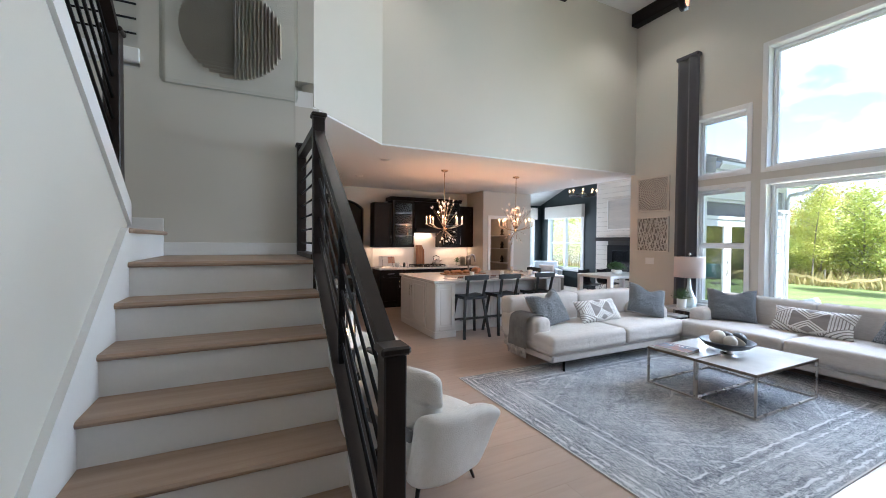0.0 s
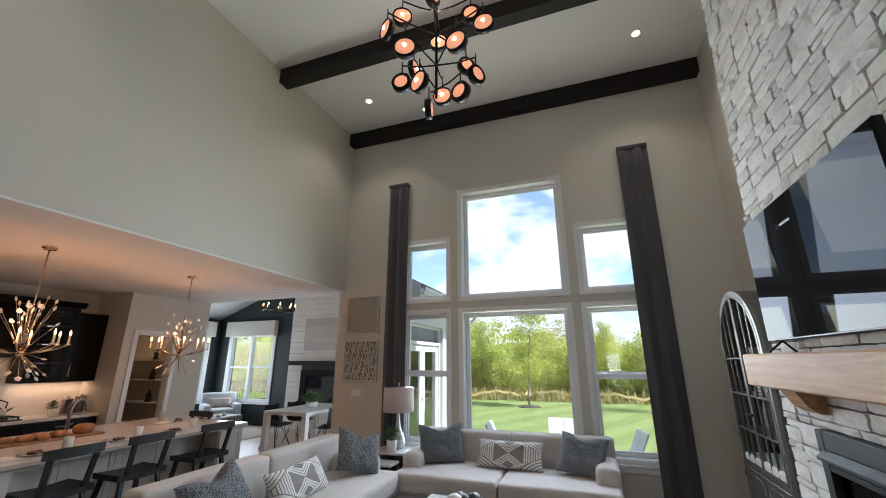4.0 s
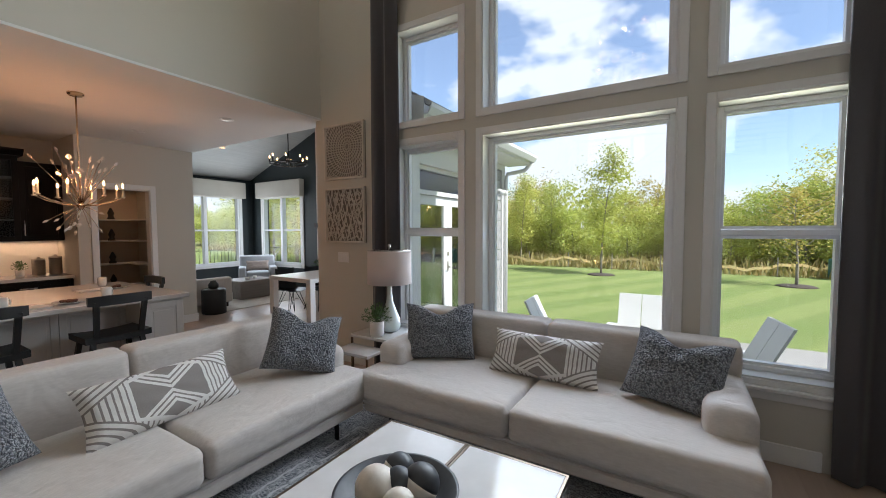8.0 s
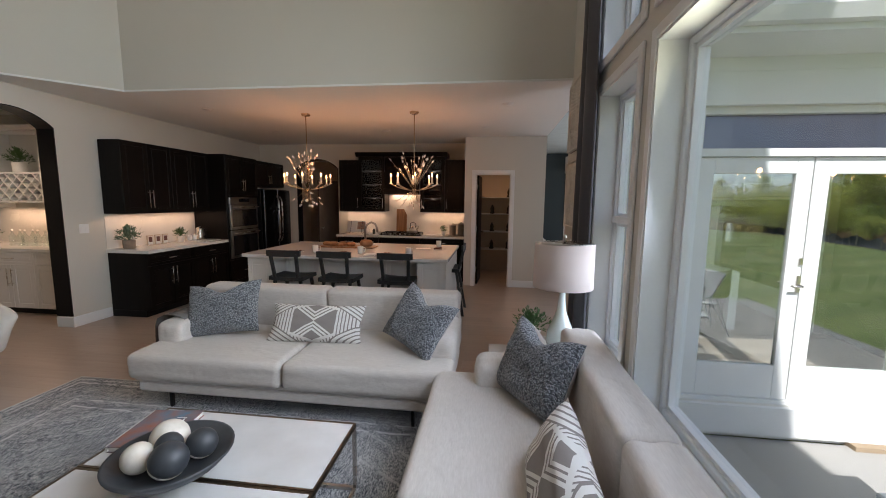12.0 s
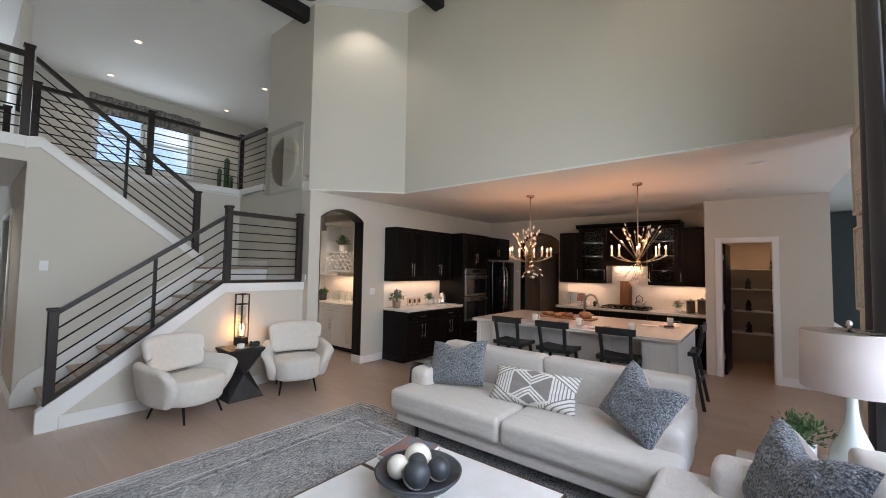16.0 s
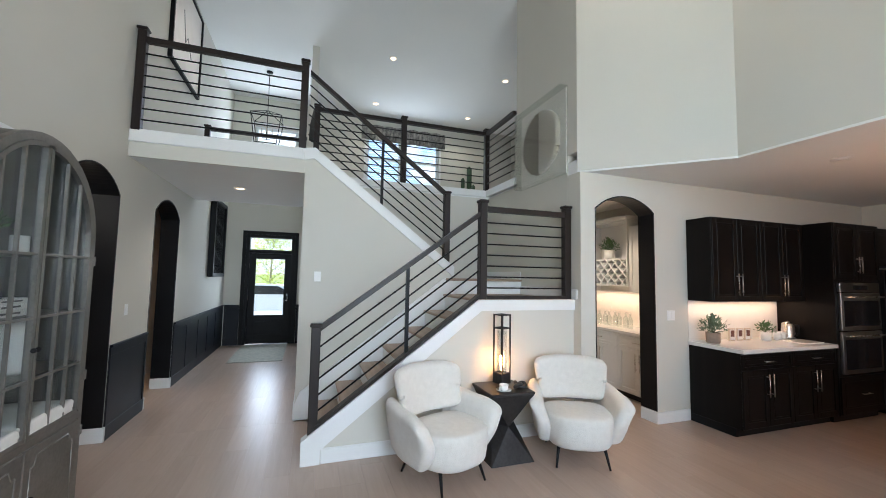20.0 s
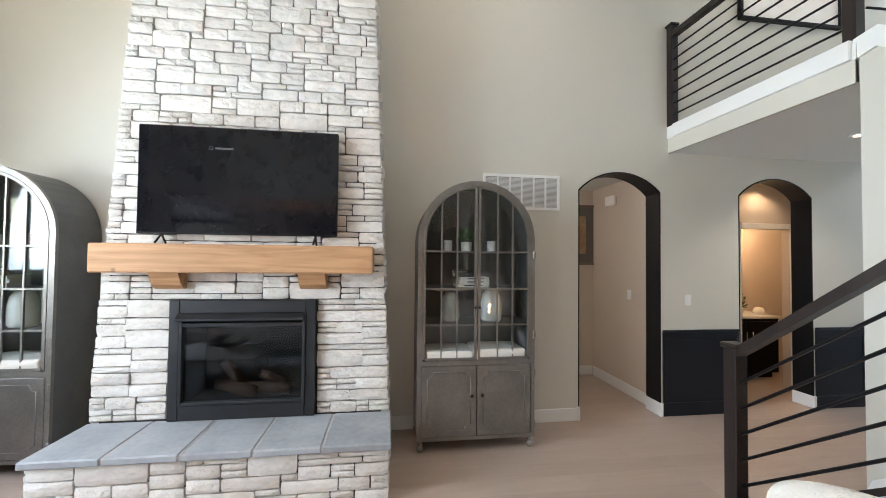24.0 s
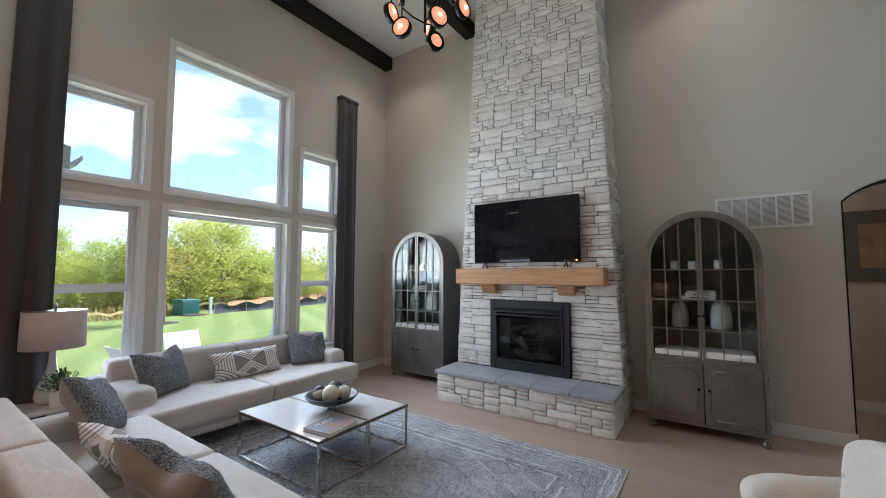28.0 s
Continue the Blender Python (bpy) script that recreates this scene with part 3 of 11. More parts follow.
structure("trim", Shape().box(-1.78, 3.915, 2.965, -0.80, 3.97, 3.075, 0.006), TRIM, "white trim board along the loft edge")

# rooms behind the arches
structure("wall_hall_back", Shape().box(-0.75, -2.30, 0, 3.6, -2.12, 2.7), TAN, "tan wall of the side hall")
structure("wall_hall_side", Shape().box(-0.75, -2.12, 0, -0.60, -0.84, 2.7), TAN, "tan side wall of the hall")
structure("wall_hall_end", Shape().box(3.5, -2.12, 0, 3.6, -0.84, 2.7), TAN, "tan end wall of the hall")
structure("ceiling_hall", Shape().box(-4.2, -4.2, 2.65, 3.6, -0.84, 2.75), CEILING, "white ceiling of the side rooms")
structure("wall_powder", wall_cells('y', -1.30, -1.20, -4.0, -0.75, 0, 2.65, [(-2.80, -2.09, 0, 2.06)]), TAN, "tan wall with a cased doorway")
structure("wall_powder_back", Shape().box(-4.0, -2.30, 0, -0.75, -2.20, 2.65), TAN, "tan back wall")
structure("wall_powder_side", Shape().box(-4.1, -2.30, 0, -4.0, -0.84, 2.65), TAN, "tan side wall")
structure("wall_butler_back", Shape().box(-2.0, 5.95, 0, 0.38, 6.05, 2.8), PAINT, "greige wall of the butler pantry")
structure("wall_butler_side", Shape().box(-2.0, 4.10, 0, -1.9, 5.95, 2.8), PAINT, "greige side wall of the butler pantry")

# sunroom and dining wing
NORTH, WINGE = 11.7, 9.95
structure("wall_sun_north", wall_cells('y', NORTH, NORTH + 0.2, 5.6, WINGE + 0.17, -0.3, 2.9, [(7.75, 9.55, 0.62, 2.42)]), GREEN, "dark green sunroom wall")
gable = wall_cells('x', WINGE, WINGE + 0.17, 4.2, NORTH + 0.2, -0.3, 2.9, [(9.62, 11.2, 0.62, 2.42)])
gable.prism([(4.2, 2.9), (NORTH + 0.2, 2.9), (8.0, 4.35)], 'x', WINGE, WINGE + 0.17)
structure("wall_sun_east", gable, GREEN, "dark green sunroom gable wall")
structure("wall_sun_west", Shape().box(6.58, 10.2, 0, 6.70, NORTH, 2.9), GREEN, "dark green sunroom wall")
wing = wall_cells('y', 4.2, 4.42, EAST + 0.22, WINGE + 0.17, -0.3, 2.9, [(7.32, 9.08, -0.02, 2.36)])
structure("wall_wing_south", wing, PAINT, "outer wall of the dining wing")
roofc = Shape().prism([(4.2, 2.9), (8.0, 4.35), (NORTH + 0.1, 2.9), (NORTH + 0.1, 3.0), (8.0, 4.45), (4.2, 3.0)], 'x', EAST + 0.2, WINGE + 0.15)
structure("ceiling_sunroom", roofc, surface("grey_plank_ceiling", (0.46, 0.46, 0.44), (0.38, 0.38, 0.36), 0.6, scale=4, fine=30, stretch=(0.5, 8, 8)), "grey washed plank vaulted ceiling")
hd = Shape().prism([(4.2, LOW + 0.012), (NORTH, LOW + 0.012), (NORTH, 2.9), (8.0, 4.4), (4.2, 2.9)], 'x', 6.60, 6.698)
structure("wall_sun_header", hd, PAINT, "greige header over the dining opening")

# ---- stairs ----
RISE1, RUN1, STAIR_Y0 = 0.2007, 0.26, 1.278
LAND1, LAND2 = 7 * RISE1, 8 * RISE1
SX0, SX1 = -0.65, 0.50
steps = thing("staircase", 0, 0, 0, 0, "lower stair flight with pale oak treads and white risers", "stairs")
for i in range(1, 7):
    y = STAIR_Y0 + (i - 1) * RUN1
    part("riser", Shape().box(SX0, y, (i - 1) * RISE1, SX1 - 0.09, y + 0.02, i * RISE1 - 0.03), TRIM, steps, "white painted riser")
    part("tread", Shape().box(SX0, y - 0.028, i * RISE1 - 0.03, SX1 - 0.09, y + RUN1 + 0.02, i * RISE1, 0.011), OAK, steps)
part("riser", Shape().box(SX0, 2.838, 6 * RISE1, SX1 - 0.09, 2.858, LAND1 - 0.03), TRIM, steps, "white painted riser")
part("landing_floor", Shape().box(SX0, 2.81, LAND1 - 0.03, SX1 - 0.02, 3.95, LAND1, 0.010), OAK, steps)
part("riser", Shape().box(SX0 - 0.02, 2.84, LAND1, SX0, 3.95, LAND2 - 0.03), TRIM, steps, "white painted riser")
part("landing_floor", Shape().box(-1.75, 2.84, LAND2 - 0.03, SX0 + 0.028, 3.95, LAND2, 0.010), OAK, steps)
upper = thing("staircase", 0, 0, 0, 0, "upper stair flight with pale oak treads and white risers", "stairs")
RISE2, RUN2 = (3.075 - LAND2) / 8, 0.245
for j in range(1, 9):
    y = 2.84 - (j - 1) * RUN2
    part("riser", Shape().box(-1.75, y - 0.02, LAND2 + (j - 1) * RISE2, -0.76, y, LAND2 + j * RISE2 - 0.03), TRIM, upper)
    if j < 8:
        part("tread", Shape().box(-1.75, y - RUN2 - 0.02, LAND2 + j * RISE2 - 0.03, -0.76, y + 0.028, LAND2 + j * RISE2, 0.011), OAK, upper)


def slope1(y):
    return 0.20 + (y - 1.165) * (1.40 - 0.20) / (2.80 - 1.165)


def slope2(y):
    return 3.159 - 0.768 * (y - 1.134)


# walls under both flights
structure("wall_stair_lower", Shape().prism([(1.20, 0), (3.95, 0), (3.95, LAND1 - 0.03), (2.84, LAND1 - 0.03), (1.20, slope1(1.20) - 0.08)], 'x', 0.41, 0.475), PAINT, "greige wall under the lower stair flight")
structure("trim", Shape().prism([(1.165, 0.0), (1.165, slope1(1.165)), (2.80, LAND1 - 0.005), (3.95, LAND1 - 0.005), (3.95, LAND1 - 0.115), (2.83, LAND1 - 0.115), (1.165 + 0.16, 0.12), (1.165 + 0.16, 0.0)], 'x', 0.40, 0.50), TRIM, "white skirt board along the lower stairs")
structure("wall_stair_upper", Shape().prism([(1.08, 0), (3.95, 0), (3.95, LAND2 - 0.04), (2.95, LAND2 - 0.04), (2.95, slope2(2.95) - 0.06), (1.08, slope2(1.08) - 0.14)], 'x', -0.77, -0.668), PAINT, "greige wall under the upper stair flight")
structure("trim", Shape().prism([(1.06, 2.955), (1.06, 3.09), (1.19, 3.115), (2.96, slope2(2.96)), (2.96, slope2(2.96) - 0.135), (1.18, 2.985)], 'x', -0.775, -0.648), TRIM, "white cap trim along the upper stairs")
# skirting that climbs the wall beside the lower flight
structure("trim", Shape().prism([(1.07, 0), (1.07, 0.14), (1.13, 0.30), (2.80, LAND1 + 0.185), (2.84, LAND1 + 0.20), (2.94, LAND1 + 0.20), (2.94, 0)], 'x', -0.668, -0.636), TRIM, "white skirting that climbs beside the steps")
structure("baseboard", Shape().box(SX0, 3.93, LAND1, 0.55, 3.949, LAND1 + 0.11, 0.004), TRIM, "white baseboard on the landing")
structure("baseboard", Shape().box(-1.75, 3.93, LAND2, SX0, 3.949, LAND2 + 0.11, 0.004), TRIM, "white baseboard on the landing")


def newel(parent, x, y, z0, z1, w=0.08):
    p = part("newel_post", Shape().box(x - w / 2, y - w / 2, z0, x + w / 2, y + w / 2, z1 - 0.03, 0.006), NEWEL, parent)
    part("post_cap", Shape().box(x - w / 2 - 0.012, y - w / 2 - 0.012, z1 - 0.03, x + w / 2 + 0.012, y + w / 2 + 0.012, z1, 0.008), NEWEL, p)


def rail_run(parent, a, b, base_a, base_b, height, bars, mid=(), plate=False, rail_w=0.062):
    """Handrail and level bars between two places in plan; base_a and base_b are the heights of the foot line."""
    ax, ay = a
    bx, by = b
    dx, dy = bx - ax, by - ay
    L = math.hypot(dx, dy)
    nx, ny = -dy / L * rail_w / 2, dx / L * rail_w / 2

    def slab_between(z0, z1, t):
        s = Shape()
        v = []
        for (px, py, zb) in ((ax, ay, base_a), (bx, by, base_b)):
            for k in (-1, 1):
                for zz in (z0, z1):
                    v.append((px + k * nx * t, py + k * ny * t, zb + zz))
        s.add(v, [(0, 1, 3, 2), (4, 6, 7, 5), (0, 4, 5, 1), (2, 3, 7, 6), (0, 2, 6, 4), (1, 5, 7, 3)])
        return s
    part("handrail", slab_between(height - 0.055, height, 1.0), NEWEL, parent)
    for k in range(bars):
        z = (height - 0.055) * (k + 1) / (bars + 1) + 0.02
        part("rail_bar", Shape().tube([(ax, ay, base_a + z - 0.02), (bx, by, base_b + z - 0.02)], 0.0085, 6), BLACK, parent, "thin black steel bar")
    if plate:
        part("bottom_plate", slab_between(0.001, 0.034, 1.5), NEWEL, parent)
    for m in mid:
        px, py, zb = ax + dx * m, ay + dy * m, base_a + (base_b - base_a) * m
        part("baluster", Shape().box(px - 0.016, py - 0.016, zb, px + 0.016, py + 0.016, zb + height - 0.05), BLACK, parent)


RX = 0.43


def railing(name_label, posts, runs, group="stair railings"):
    ox, oy = posts[0][0], posts[0][1]
    oz = min(p[2] for p in posts)
    t = thing("stair_railing", ox, oy, oz, 0, name_label, "railing", group)
    for x, y, z0, z1 in posts:
        newel(t, x - ox, y - oy, z0 - oz, z1 - oz)
    for a, b, za, zb, h, n, mid, *more in runs:
        rail_run(t, (a[0] - ox, a[1] - oy), (b[0] - ox, b[1] - oy), za - oz, zb - oz, h, n, mid, bool(more))
    return t


railing("dark wood stair railing with thin horizontal steel bars", [(RX, 1.255, 0.0, 1.19), (RX, 2.86, 1.0, 2.43)],
        [((RX, 1.27), (RX, 2.82), slope1(1.27), slope1(2.82), 0.885, 5, (0.52,), 1)])
railing("dark wood landing guard with thin horizontal steel bars", [(RX, 3.89, LAND1 - 0.02, 2.445)],
        [((RX, 2.90), (RX, 3.86), LAND1, LAND1, 0.96, 7, (), 1)])
railing("dark wood upper stair railing with thin steel bars", [(-0.705, 2.86, 1.80, 2.75), (-0.68, 1.04, 3.09, 4.165)],
        [((-0.70, 1.10), (-0.70, 2.82), 3.16, 1.86, 0.90, 6, (0.52,))])
railing("dark wood bridge railing with thin steel bars", [(-0.65, -0.57, 3.07, 4.175)],
        [((-0.64, -0.53), (-0.66, 1.02), 3.07, 3.07, 1.0, 7, ())])
railing("dark wood loft railing with thin steel bars", [(-1.77, 1.20, 3.07, 4.11), (-1.77, 2.50, 3.07, 4.13), (-1.77, 3.93, 3.07, 4.13)],
        [((-1.77, 1.24), (-1.77, 2.46), 3.07, 3.07, 1.0, 7, ()), ((-1.77, 2.54), (-1.77, 3.89), 3.07, 3.07, 1.0, 7, ()), ((-1.73, 3.93), (-0.82, 3.93), 3.07, 3.07, 1.0, 7, ())])
railing("dark wood railing over the foyer", [(-3.12, -0.50, 3.07, 4.05), (-3.12, 1.0, 3.07, 4.05)],
        [((-3.12, -0.46), (-3.12, 0.96), 3.07, 3.07, 0.95, 7, ())])

# ---- living room windows, trim and curtains ----
def window_unit(name, label, y0, y1, z0, z1, split=None, x0=EAST, depth=0.22, m=0.036):
    """A white window that faces x: lining, frame, sashes and panes."""
    w = tagged(new(name), label, "window", "", "structure")
    w.location = (x0, (y0 + y1) / 2, z0)
    oy = (y0 + y1) / 2
    a, b, h = y0 - oy, y1 - oy, z1 - z0
    lin = Shape()
    for q in ((a - 0.0, a + 0.012, 0, h), (b - 0.012, b, 0, h)):
        lin.box(-0.012, q[0], q[2], depth - 0.06, q[1], q[3])
    lin.box(-0.012, a + 0.012, h - 0.012, depth - 0.06, b - 0.012, h)
    lin.box(-0.012, a + 0.012, 0, depth - 0.06, b - 0.012, 0.012)
    part("window_lining", lin, TRIM, w)
    cs = Shape()
    f = 0.058
    cs.box(-0.020, a - f, -f, -0.002, a, h + f, 0.004).box(-0.020, b, -f, -0.002, b + f, h + f, 0.004)
    cs.box(-0.020, a, h, -0.002, b, h + f, 0.004).box(-0.020, a, -f, -0.002, b, 0, 0.004)
    part("casing", cs, TRIM, w)
    a, b = a + 0.012, b - 0.012
    fr = Shape()
    c0, c1 = depth - 0.10, depth - 0.02
    for q in ((a, a + m, 0.012, h - 0.012), (b - m, b, 0.012, h - 0.012)):
        fr.box(c0, q[0], q[2], c1, q[1], q[3], 0.005)
    fr.box(c0, a + m, h - m - 0.012, c1, b - m, h - 0.012, 0.005)
    fr.box(c0, a + m, 0.012, c1, b - m, m + 0.012, 0.005)
    part("window_frame", fr, VINYL, w)
    lo, hi = 0.012 + m, h - 0.012 - m
    spans = [(lo, hi)] if split is None else [(lo, split - z0 - 0.024), (split - z0 + 0.024, hi)]
    if split is not None:
        part("meeting_rail", Shape().box(c0 - 0.012, a + m, split - z0 - 0.024, c1, b - m, split - z0 + 0.024, 0.005), VINYL, w)
    for p0, p1 in spans:
        sash = Shape()
        e = 0.020
        sash.box(c0 + 0.02, a + m, p0, c1 - 0.01, a + m + e, p1).box(c0 + 0.02, b - m - e, p0, c1 - 0.01, b - m, p1)
        sash.box(c0 + 0.02, a + m + e, p1 - e, c1 - 0.01, b - m - e, p1).box(c0 + 0.02, a + m + e, p0, c1 - 0.01, b - m - e, p0 + e)
        part("sash", sash, VINYL, w)
        pane = part("pane", Shape().box(c0 + 0.045, a + m + e, p0 + e, c0 + 0.050, b - m - e, p1 - e), PANE, w)
        pane.visible_shadow = False
    return w


LABELS = ["white double-hung window beside the grey curtain", "large fixed white picture window", "white double-hung window beside the grey curtain",
          "small fixed white upper window", "tall fixed white upper picture window", "small fixed white upper window"]
for k, (y0, y1, z0, z1) in enumerate(WINDOWS):
    window_unit("window_%d" % (k + 1), LABELS[k], y0, y1, z0, z1, 1.50 if k in (0, 2) else None)
structure("window_sill", Shape().box(EAST - 0.055, 0.36, 0.470, EAST - 0.021, 4.0, 0.500, 0.006), TRIM, "white stool board under the windows")
structure("trim", Shape().box(EAST - 0.022, 0.40, 0.41, EAST - 0.001, 3.96, 0.470, 0.004), TRIM, "white apron board under the windows")

CURTAIN = surface("charcoal_curtain_linen", (0.060, 0.058, 0.066), (0.085, 0.082, 0.090), 0.95, scale=3, fine=300, bump=0.3, stretch=(1, 1, 0.3), sheen=0.2)


def curtain(y0, y1, top):
    t = thing("curtain", EAST - 0.09, (y0 + y1) / 2, 0, 0, "long charcoal grey curtain panel hung beside the windows", "curtain", "living room curtains")
    n, w = 56, y1 - y0
    for name, off, sgn in (("drape", 0.0, 1),):
        s = Shape()
        v, f = [], []
        rows = 14
        for r in range(rows + 1):
            z = 0.015 + (top - 0.015) * r / rows
            for k in range(n + 1):
                u = k / n
                fold = 0.034 * math.sin(u * math.pi * 4.2 + 0.5 + 0.30 * math.sin(z * 0.9)) * (0.6 + 0.4 * (1 - r / rows)) + 0.005 * math.sin(u * 23 + z * 0.7)
                v.append((fold, -w / 2 + w * u * (1 + 0.02 * math.sin(z)), z))
        m = len(v)
        v += [(x + 0.012, y, z) for x, y, z in v]
        for r in range(rows):
            for k in range(n):
                q = r * (n + 1) + k
                f += [(q, q + n + 1, q + n + 2, q + 1), (m + q, m + q + 1, m + q + n + 2, m + q + n + 1)]
        for r in range(rows):
            a, b = r * (n + 1), r * (n + 1) + n
            f += [(a, m + a, m + a + n + 1, a + n + 1), (b, b + n + 1, m + b + n + 1, m + b)]
        tp = rows * (n + 1)
        for k in range(n):
            f.append((tp + k, m + tp + k, m + tp + k + 1, tp + k + 1))
        part(name, s.add(v, f, True), CURTAIN, t)
    part("mounting_board", Shape().box(-0.030, -w / 2, top - 0.05, 0.088, w / 2, top + 0.006, 0.01), CURTAIN, t)
    return t


curtain(3.81, 4.17, 4.60)
curtain(0.16, 0.55, 4.60)

# baseboards
BB = 0.13
for a in ((EAST - 0.016, 0.58, EAST - 0.001, 3.80), (EAST - 0.016, -0.60, EAST - 0.001, 0.14), (EAST - 0.016, 4.2, EAST - 0.001, 5.09)):
    structure("baseboard", Shape().box(a[0], a[1], 0, a[2], a[3], BB, 0.005), TRIM, "white baseboard under the windows")
for x0, x1 in ((4.55, EAST - 0.016), (0.39, 2.30)):
    structure("baseboard", Shape().box(x0, -0.619, 0, x1, -0.604, BB, 0.005), TRIM, "white baseboard along the fireplace wall")
for x in (0.39, -0.54, -1.48, -2.42):
    structure("baseboard", Shape().box(x - 0.016, -0.85, 0, x + 0.016, -0.600, BB + 0.01, 0.004), TRIM, "white plinth at the arch jamb")
structure("baseboard", Shape().box(0.601, 3.95, 0, 0.616, 4.13, BB, 0.005), TRIM, "white baseboard beside the arch")
structure("baseboard", Shape().box(0.37, 4.975, 0, 0.616, 5.485, BB, 0.005), TRIM, "white baseboard beside the arch")
structure("baseboard", Shape().box(0.476, 1.33, 0, 0.492, 3.95, BB, 0.005), TRIM, "white baseboard under the stairs")
structure("baseboard", Shape().box(EAST - 0.016, 5.091, 0, 6.735, 5.106, BB, 0.005), TRIM, "white baseboard at the wall end")

# ---- living room furniture ----


def boucle_cloth():
    """Looped yarn: rounded nubs with dark gaps between them."""
    m, n, l, p = principled("slate_blue_boucle")
    co = n.new("ShaderNodeTexCoord")
    wob = n.new("ShaderNodeTexNoise")
    wob.inputs["Scale"].default_value = 40.0
    l.new(co.outputs["Object"], wob.inputs["Vector"])
    mixv = n.new("ShaderNodeMix")
    mixv.data_type = 'VECTOR'
    mixv.inputs["Factor"].default_value = 0.03
    l.new(co.outputs["Object"], mixv.inputs["A"])
    l.new(wob.outputs["Color"], mixv.inputs["B"])
    vo = n.new("ShaderNodeTexVoronoi")
    vo.feature = 'SMOOTH_F1'
    vo.inputs["Scale"].default_value = 88.0
    vo.inputs["Smoothness"].default_value = 0.35
    l.new(mixv.outputs["Result"], vo.inputs["Vector"])
    rp = n.new("ShaderNodeValToRGB")
    rp.color_ramp.elements[0].position, rp.color_ramp.elements[0].color = 0.05, (0.42, 0.445, 0.47, 1)
    rp.color_ramp.elements[1].position, rp.color_ramp.elements[1].color = 0.72, (0.085, 0.095, 0.112, 1)
    l.new(vo.outputs["Distance"], rp.inputs["Fac"])
    l.new(rp.outputs["Color"], p.inputs["Base Color"])
    p.inputs["Roughness"].default_value = 0.97
    p.inputs["Sheen Weight"].default_value = 0.3
    bp = n.new("ShaderNodeBump")
    bp.invert = True
    bp.inputs["Strength"].default_value, bp.inputs["Distance"].default_value = 1.0, 0.02
    l.new(vo.outputs["Distance"], bp.inputs["Height"])
    l.new(bp.outputs["Normal"], p.inputs["Normal"])
    return m


BOUCLE = boucle_cloth()
PALEBOUCLE = surface("cream_boucle", (0.72, 0.69, 0.64), (0.65, 0.62, 0.57), 0.97, scale=22, fine=130, bump=0.8, dist=0.006, sheen=0.25)
TAUPE = surface("taupe_velvet", (0.30, 0.24, 0.20), (0.24, 0.19, 0.16), 0.85, scale=8, fine=150, bump=0.2, sheen=0.5)
THROW = surface("charcoal_knit_throw", (0.12, 0.112, 0.11), (0.20, 0.19, 0.185), 0.97, scale=10, fine=140, bump=0.8, dist=0.006)
BRONZE = surface("dark_bronze_metal", (0.16, 0.125, 0.095), (0.24, 0.195, 0.15), 0.34, 1.0, scale=8, fine=90, bump=0.05)


def stripe_cloth():
    """Grey cloth with raised white lines: nested chevrons round grey lozenges."""
    m, n, l, p = principled("geometric_lumbar_cloth")
    co = n.new("ShaderNodeTexCoord")
    sep = n.new("ShaderNodeSeparateXYZ")
    l.new(co.outputs["Object"], sep.inputs["Vector"])

    def op(kind, a, b=None, c=None):
        k = n.new("ShaderNodeMath")
        k.operation = kind
        for i, v in enumerate((a, b, c)):
            if v is None:
                continue
            if isinstance(v, (int, float)):
                k.inputs[i].default_value = v
            else:
                l.new(v, k.inputs[i])
        return k.outputs[0]
    ax = op('ABSOLUTE', sep.outputs["X"])
    az = op('ABSOLUTE', op('SUBTRACT', sep.outputs["Z"], 0.165))

    def stripes(v, per_m, white=0.62):
        return op('LESS_THAN', op('FRACT', op('MULTIPLY', v, per_m)), white)

    def pick(test, yes, no):
        return op('ADD', op('MULTIPLY', test, yes), op('MULTIPLY', op('SUBTRACT', 1.0, test), no))
    # a bow tie of two solid wedges between nested chevrons, in a six-sided frame
    wedge = op('SUBTRACT', az, op('MULTIPLY', ax, 0.64))
    chevrons = op('MULTIPLY', stripes(wedge, 34.0), op('LESS_THAN', wedge, 0.088))
    inner = op('MULTIPLY', op('GREATER_THAN', wedge, 0.0), chevrons)
    edge = op('MAXIMUM', op('SUBTRACT', ax, 0.200), op('MULTIPLY', op('SUBTRACT', op('ADD', az, op('MULTIPLY', ax, 0.27)), 0.165), 0.97))
    inner = op('MAXIMUM', inner, op('GREATER_THAN', edge, -0.018))
    end = op('LESS_THAN', op('ADD', az, op('MULTIPLY', ax, 0.55)), 0.222)
    outer = pick(end, stripes(op('SUBTRACT', ax, 0.208), 36.0, 0.66), stripes(op('ADD', az, op('MULTIPLY', ax, 0.55)), 30.0, 0.66))
    line = pick(op('LESS_THAN', edge, 0.0), inner, outer)
    mx = n.new("ShaderNodeMix")
    mx.data_type = 'RGBA'
    mx.inputs["A"].default_value, mx.inputs["B"].default_value = (0.26, 0.235, 0.22, 1), (0.74, 0.72, 0.69, 1)
    l.new(line, mx.inputs["Factor"])
    l.new(mx.outputs["Result"], p.inputs["Base Color"])
    p.inputs["Roughness"].default_value = 0.95
    nz = n.new("ShaderNodeTexNoise")
    nz.inputs["Scale"].default_value = 260
    hgt = op('ADD', op('MULTIPLY', line, 1.0), op('MULTIPLY', nz.outputs["Fac"], 0.5))
    bp = n.new("ShaderNodeBump")
    bp.inputs["Strength"].default_value, bp.inputs["Distance"].default_value = 0.8, 0.004
    l.new(hgt, bp.inputs["Height"])
    l.new(bp.outputs["Normal"], p.inputs["Normal"])
    return m


STRIPES = stripe_cloth()


